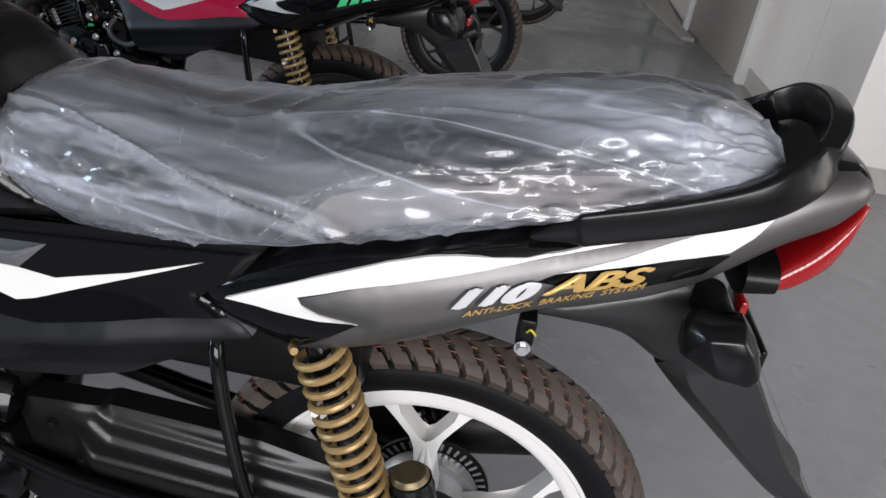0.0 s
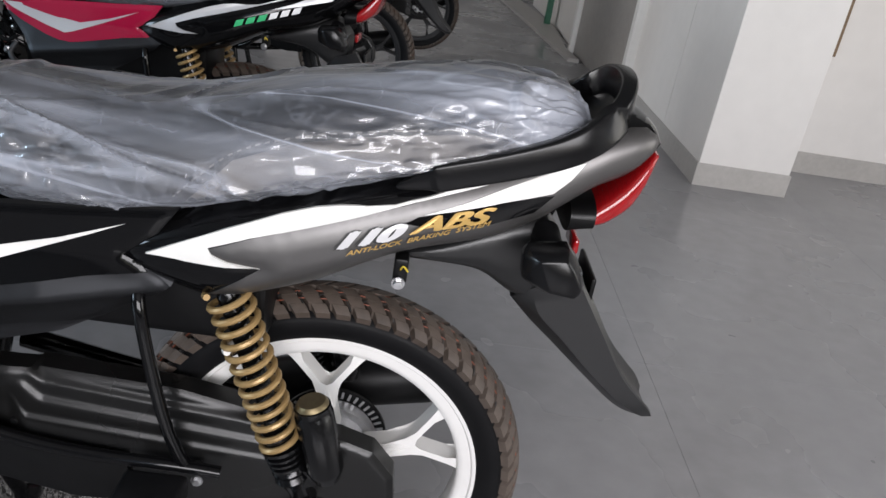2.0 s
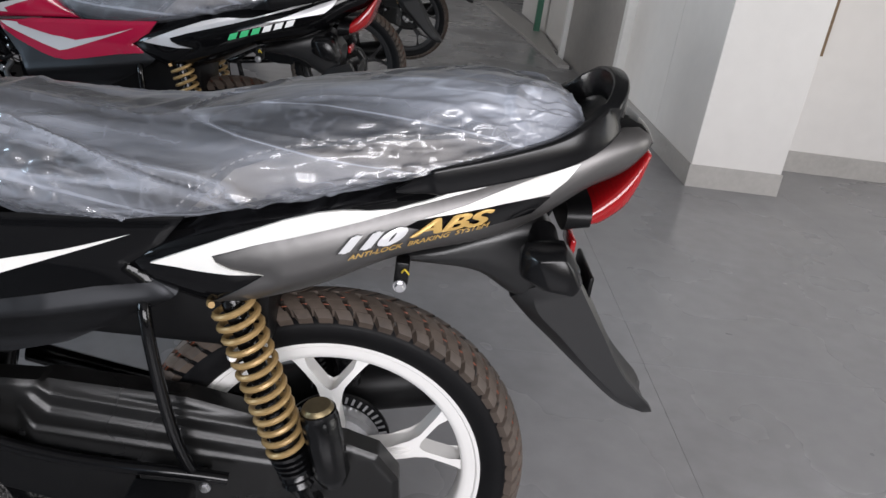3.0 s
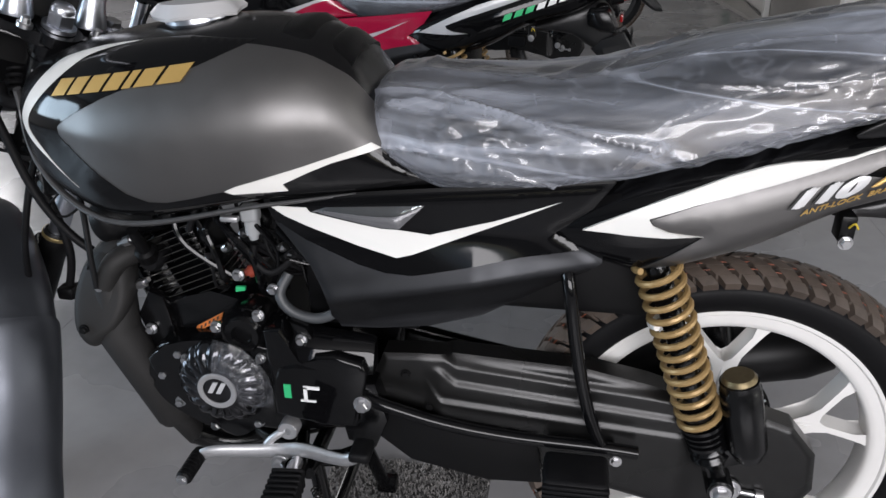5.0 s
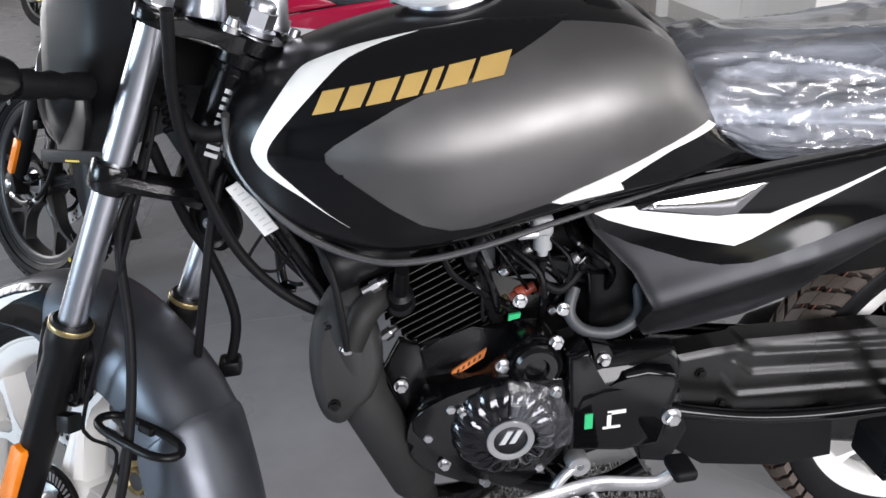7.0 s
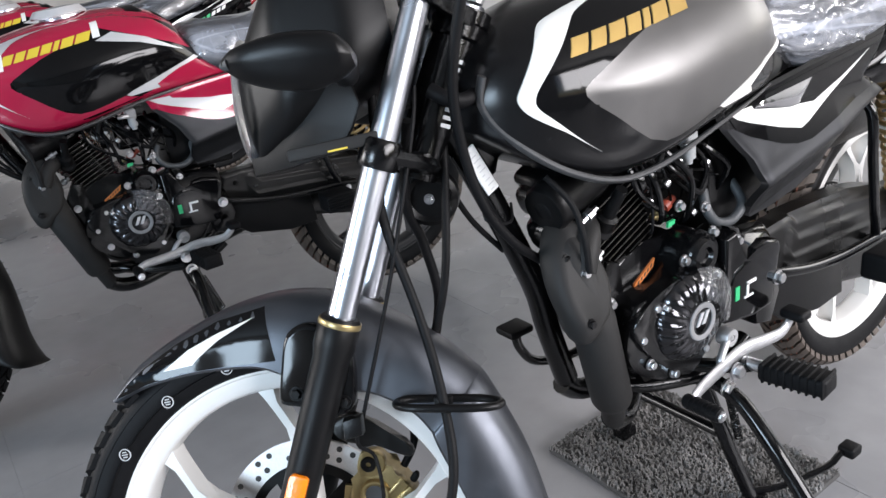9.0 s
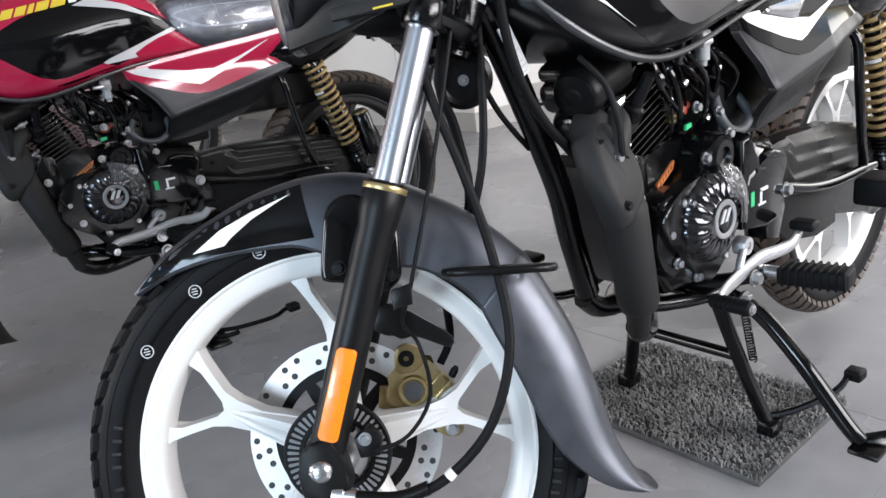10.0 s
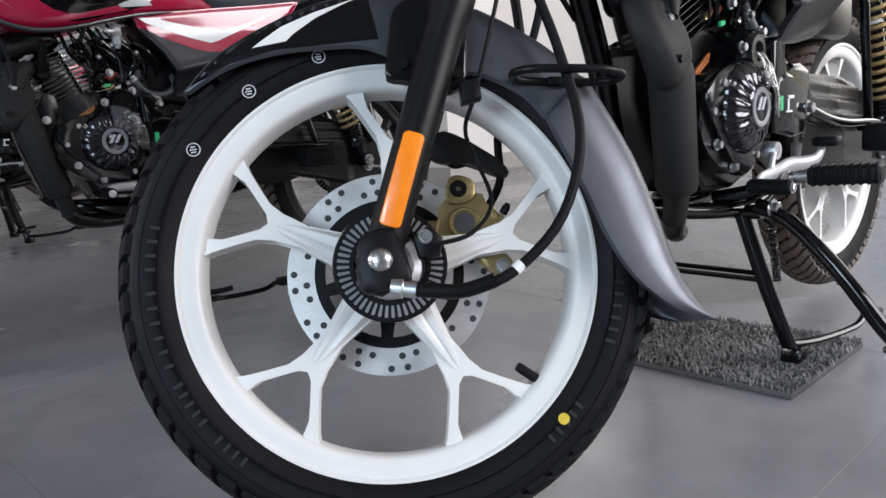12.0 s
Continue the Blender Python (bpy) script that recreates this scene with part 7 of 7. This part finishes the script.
    for x, z, y, mt in ((-0.850, 0.571, -0.1145, STEEL), (-0.871, 0.515, -0.1405, MATT), (-0.868, 0.592, -0.0985, MATT)):
        part("shield_bolt", bolt(0.0068 if mt is STEEL else 0.0055, 0.006, centre=(x, y, z)), mt, ex, smooth=False)
    part("breather_hose", tube([(-0.850, -0.122, 0.573), (-0.852, -0.118, 0.620), (-0.858, -0.105, 0.665), (-0.875, -0.08, 0.700)], 0.0042, 8), RUBBER, root)
    part("exhaust_pipe", tube([(-0.772, -0.076, 0.296), (-0.745, -0.06, 0.274), (-0.70, -0.04, 0.262), (-0.60, 0.03, 0.255), (-0.45, 0.11, 0.262), (-0.2, 0.15, 0.30)], 0.018, 14), ENGINE, root, "black exhaust pipe under the engine")
    part("silencer", rod((-0.22, 0.155, 0.30), (0.22, 0.165, 0.40), [(0, 0.02), (0.1, 0.045), (0.9, 0.05), (1, 0.04)], around=24), MATT, root, "black silencer")
    # controls: gear lever, pegs, brake pedal
    lever = part("gear_lever", tube([(-0.712, -0.172, 0.337), (-0.690, -0.168, 0.344), (-0.640, -0.158, 0.343), (-0.594, -0.152, 0.345), (-0.560, -0.155, 0.352), (-0.520, -0.163, 0.352), (-0.490, -0.170, 0.356), (-0.470, -0.172, 0.372)], lambda u: 0.0078 + 0.0040 * math.sin(u * math.pi), 12, flat=0.55), ALLOY, root, "cast alloy heel-and-toe gear lever")
    part("toe_rubber", rod((-0.713, -0.160, 0.336), (-0.714, -0.222, 0.336), [(0, 0.008), (0.05, 0.0105), (0.95, 0.0105), (1, 0.008)], around=16), RUBBER, lever, "ribbed toe rubber")
    for k in range(7):
        y = -0.170 - 0.0072 * k
        part("rib", rod((-0.713, y, 0.336), (-0.713, y - 0.003, 0.336), 0.0116, around=16), RUBBER, lever)
    part("rubber_cap", bolt(0.006, 0.004, centre=(-0.714, -0.222, 0.336)), STEEL, lever, smooth=False)
    part("heel_rubber", box(-0.482, -0.452, -0.198, -0.158, 0.374, 0.390, 0.006, 3), RUBBER, lever)
    part("shift_arm", tube([(-0.584, -0.140, 0.376), (-0.602, -0.146, 0.366), (-0.616, -0.150, 0.352), (-0.618, -0.152, 0.340)], 0.0062, 10, smooth=3), ALLOY, root)
    part("shift_boss", lathe([(0.0055, -0.148), (0.0135, -0.148), (0.0145, -0.146), (0.0145, -0.128), (0.0055, -0.128)], 28, "y", centre=(-0.584, 0, 0.376), closed=True), ALLOY, root)
    part("boss_bolt", bolt(0.0045, 0.004, centre=(-0.584, -0.144, 0.376)), STEEL, root, smooth=False)
    part("lever_pivot", bolt(0.010, 0.011, centre=(-0.594, -0.162, 0.330)), STEEL, root, smooth=False)
    lie = Matrix.Translation((-0.569, -0.190, 0.336)) @ Matrix.Rotation(radians(6), 4, "Z") @ Matrix.Rotation(radians(-3), 4, "X")
    peg = part("rider_peg", box(-0.0205, 0.0205, -0.100, 0.0, -0.013, 0.015, 0.006, 3), RUBBER, root, "ribbed black rubber rider peg", m=lie)
    part("peg_root", rod((0.002, 0.030, 0.0), (0.0, -0.01, 0.0), 0.010), STEEL, peg, m=lie)
    for k in range(9):
        y = -0.006 - 0.0108 * k
        part("rib", box(-0.0228, 0.0228, y - 0.0055, y, -0.0145, 0.0182, 0.0035, 2), RUBBER, peg, m=lie)
    part("peg_mount", tube([(-0.60, -0.05, 0.30), (-0.58, -0.12, 0.315), (-0.572, -0.17, 0.334)], 0.012, 10, smooth=3), ENGINE, root)
    bm = tube([(-0.760, 0.15, 0.350), (-0.755, 0.15, 0.320), (-0.72, 0.15, 0.278), (-0.64, 0.14, 0.262), (-0.55, 0.12, 0.29)], 0.0085, 10)
    ped = part("brake_pedal", bm, ENGINE, root, "black brake pedal")
    part("pedal_pad", box(-0.785, -0.735, 0.13, 0.175, 0.350, 0.364, 0.005), RUBBER, ped)
    # stands
    part("engine_cradle", tube([(-0.80, 0, 0.335), (-0.74, 0, 0.300), (-0.55, 0, 0.292), (-0.47, 0, 0.34)], 0.017, 10), ENGINE, root)
    for s in (-1, 1):
        part("cradle_rail", tube([(-0.735, 0.0, 0.300), (-0.66, s * 0.05, 0.287), (-0.55, s * 0.09, 0.283), (-0.48, s * 0.10, 0.32)], 0.013, 10, smooth=3), ENGINE, root)
    st = part("centre_stand", tube([(-0.572, 0.085, 0.275), (-0.545, 0.10, 0.15), (-0.520, 0.135, 0.025)], 0.0125, 12, smooth=2), BLACK, root, "black tubular centre stand on the mat")
    part("stand_leg", tube([(-0.572, -0.085, 0.275), (-0.545, -0.115, 0.15), (-0.518, -0.150, 0.030)], 0.0125, 12, smooth=2), BLACK, st)
    part("stand_bridge", tube([(-0.548, -0.11, 0.165), (-0.548, 0.098, 0.165)], 0.010, 10, smooth=1), BLACK, st)
    part("stand_axle", tube([(-0.572, -0.12, 0.277), (-0.572, 0.12, 0.277)], 0.012, 10, smooth=1), ENGINE, st)
    for y in (-0.152, 0.137):
        part("stand_foot", box(-0.536, -0.498, y - 0.016, y + 0.016, 0.0195, 0.045, 0.005), ENGINE, st)
    part("lift_arm", tube([(-0.530, -0.140, 0.05), (-0.47, -0.17, 0.046), (-0.38, -0.20, 0.052), (-0.345, -0.205, 0.064), (-0.325, -0.207, 0.064)], 0.006, 8, smooth=3), BLACK, st)
    part("lift_pad", box(-0.340, -0.308, -0.226, -0.196, 0.056, 0.076, 0.005, 3), RUBBER, st, "black rubber treadle")
    ss = part("side_stand", tube([(-0.585, -0.115, 0.290), (-0.582, -0.165, 0.268), (-0.587, -0.235, 0.205), (-0.584, -0.297, 0.127), (-0.578, -0.318, 0.100)], 0.0125, 12, smooth=3), BLACK, root, "black side stand swung outwards")
    part("stand_pad", box(-0.600, -0.545, -0.352, -0.308, 0.084, 0.094, 0.004), ENGINE, ss)
    part("stand_tang", tube([(-0.575, -0.312, 0.10), (-0.545, -0.345, 0.105), (-0.525, -0.350, 0.108)], 0.006, 8, smooth=2), BLACK, ss)
    part("stand_spring", coil((-0.570, -0.165, 0.256), (-0.575, -0.245, 0.176), 0.0070, 0.0016, 18, 6, 12), ENGINE, ss)
    part("stand_spring", coil((-0.560, -0.128, 0.255), (-0.53, -0.128, 0.155), 0.0060, 0.0015, 18, 6, 12), ENGINE, st)
    part("stand_pivot", bolt(0.011, 0.012, centre=(-0.585, -0.140, 0.287)), STEEL, root, smooth=False)


ONCE = {}


def material_once(name):
    if name not in ONCE:
        ONCE[name] = material(name, (0.33, 0.060, 0.035), 0.45, grain=0.15)
    return ONCE[name]


def motorcycle(m, look_, label, group, steer=STEER, wrapped=True):
    root = thing("motorcycle", label, "motorcycle", m, group)
    front_wheel(root, look_, steer)
    fork(root, look_, steer)
    mudguard(root, look_, steer)
    caliper(root, steer)
    cables(root, steer)
    headlamp(root, look_, steer)
    tank(root, look_)
    seat(root, look_, wrapped)
    tail(root, look_)
    rear_end(root, look_)
    engine(root, look_)
    return root


DARK = dict(shell=SATIN_BLACK, cover=COVER, rim=RIM_WHITE, rim_label="white cast wheel with five forked spokes", guard=GUARD, guard_label="satin blue grey front mudguard", flash=WHITE, tank=BLACK,
            tank_label="gloss black fuel tank with a satin grey side", panel=GREY, panel_label="satin grey bulging tank side", stripe=WHITE, name=GOLD, seam=FLANGE, letters=True, field=BLACK, field_label="gloss black sticker field")
CRIMSON = dict(shell=RED, tape=((-0.868, 0.832), (-0.662, 0.872)), tank_fields=([[(-0.70, 0.9135), (-0.60, 0.914), (-0.52, 0.893), (-0.47, 0.850), (-0.452, 0.815), (-0.50, 0.838), (-0.58, 0.868), (-0.63, 0.886)], RED], [[(-0.62, 0.880), (-0.55, 0.858), (-0.47, 0.815), (-0.50, 0.826), (-0.57, 0.850), (-0.66, 0.866)], SILVER]), cover=COVER, rim=RIM_BLACK, rim_label="black cast wheel with five forked spokes", guard=MATT, guard_label="black front mudguard", flash=RED, tank=RED,
               tank_label="crimson fuel tank with a black side", panel=BLACK, panel_label="gloss black bulging tank side", stripe=SILVER, name=YELLOW, seam=FLANGE, letters=False, field=RED, field_label="crimson colour field")
motorcycle(pose(0, 0, 0), DARK, "black and grey commuter motorcycle with white wheels on its centre stand", "motorcycles on show")
motorcycle(pose(-0.420, 1.212, 0.0, 0, 0, -4), CRIMSON, "crimson and black commuter motorcycle parked behind the grey one", "motorcycles on show")

far = [o for o in scene.objects if o.name == "motorcycle.001"][0]
for m in (pose(-0.29, 3.02, 0, 0, 0, -4), pose(-0.044, 4.92, 0, 0, 0, -4), pose(-1.75, 5.75, 0, 0, 0, -2)):
    tagged(copy_thing(far, m), "crimson and black commuter motorcycle farther back in the row")

# ---- mat under the stand ----
bm = box(-0.645, -0.325, -0.20, 0.225, 0.0, 0.012, 0.003)
door_mat = tagged(part("floor_mat", bm, MAT_DARK, None, "speckled grey coil mat lying on the floor"), "speckled grey coil mat lying on the floor", "mat")
rnd = random.Random(7)
bm = bmesh.new()
for _ in range(5200):
    x, y = rnd.uniform(-0.643, -0.327), rnd.uniform(-0.198, 0.223)
    a, s = rnd.uniform(0, 6.28), rnd.uniform(0.003, 0.006)
    c, d = math.cos(a) * s, math.sin(a) * s
    h = rnd.uniform(0.004, 0.009)
    pts = [(x - c, y - d, 0.011), (x - c * 0.4, y - d * 0.4, 0.012 + h), (x + c * 0.5, y + d * 0.5, 0.0115 + h * 0.8), (x + c, y + d, 0.011)]
    w = Vector((-d, c, 0)).normalized() * 0.0012
    for p, q in zip(pts, pts[1:]):
        p, q = Vector(p), Vector(q)
        bm.faces.new([bm.verts.new(v) for v in (p - w, q - w, q + w, p + w)])
pile = part("mat_texture", bm, [material("mat_fibre", (0.17, 0.165, 0.16), 0.6, grain=0.85, scale=160)], door_mat, smooth=False)
tagged(pile, kind="stuff")

# ---- floor slabs ----
SX, SY, OX, OY = 1.185, 1.265, 0.845, 0.930
made = {}
i0, i1 = math.floor((X0 - OX) / SX), math.ceil((X1 - OX) / SX)
j0, j1 = math.floor((Y0 - OY) / SY), math.ceil((Y1 - OY) / SY)
for i in range(i0, i1):
    for j in range(j0, j1):
        xa, xb = max(X0, OX + i * SX) + 0.0004, min(X1, OX + (i + 1) * SX) - 0.0004
        ya, yb = max(Y0, OY + j * SY) + 0.0004, min(Y1, OY + (j + 1) * SY) - 0.0004
        if xb - xa < 0.02 or yb - ya < 0.02:
            continue
        b = box(xa, xb, ya, yb, -0.012, 0.0, 0.0004, 1)
        part("slab", b, FLOOR, floor, smooth=False)
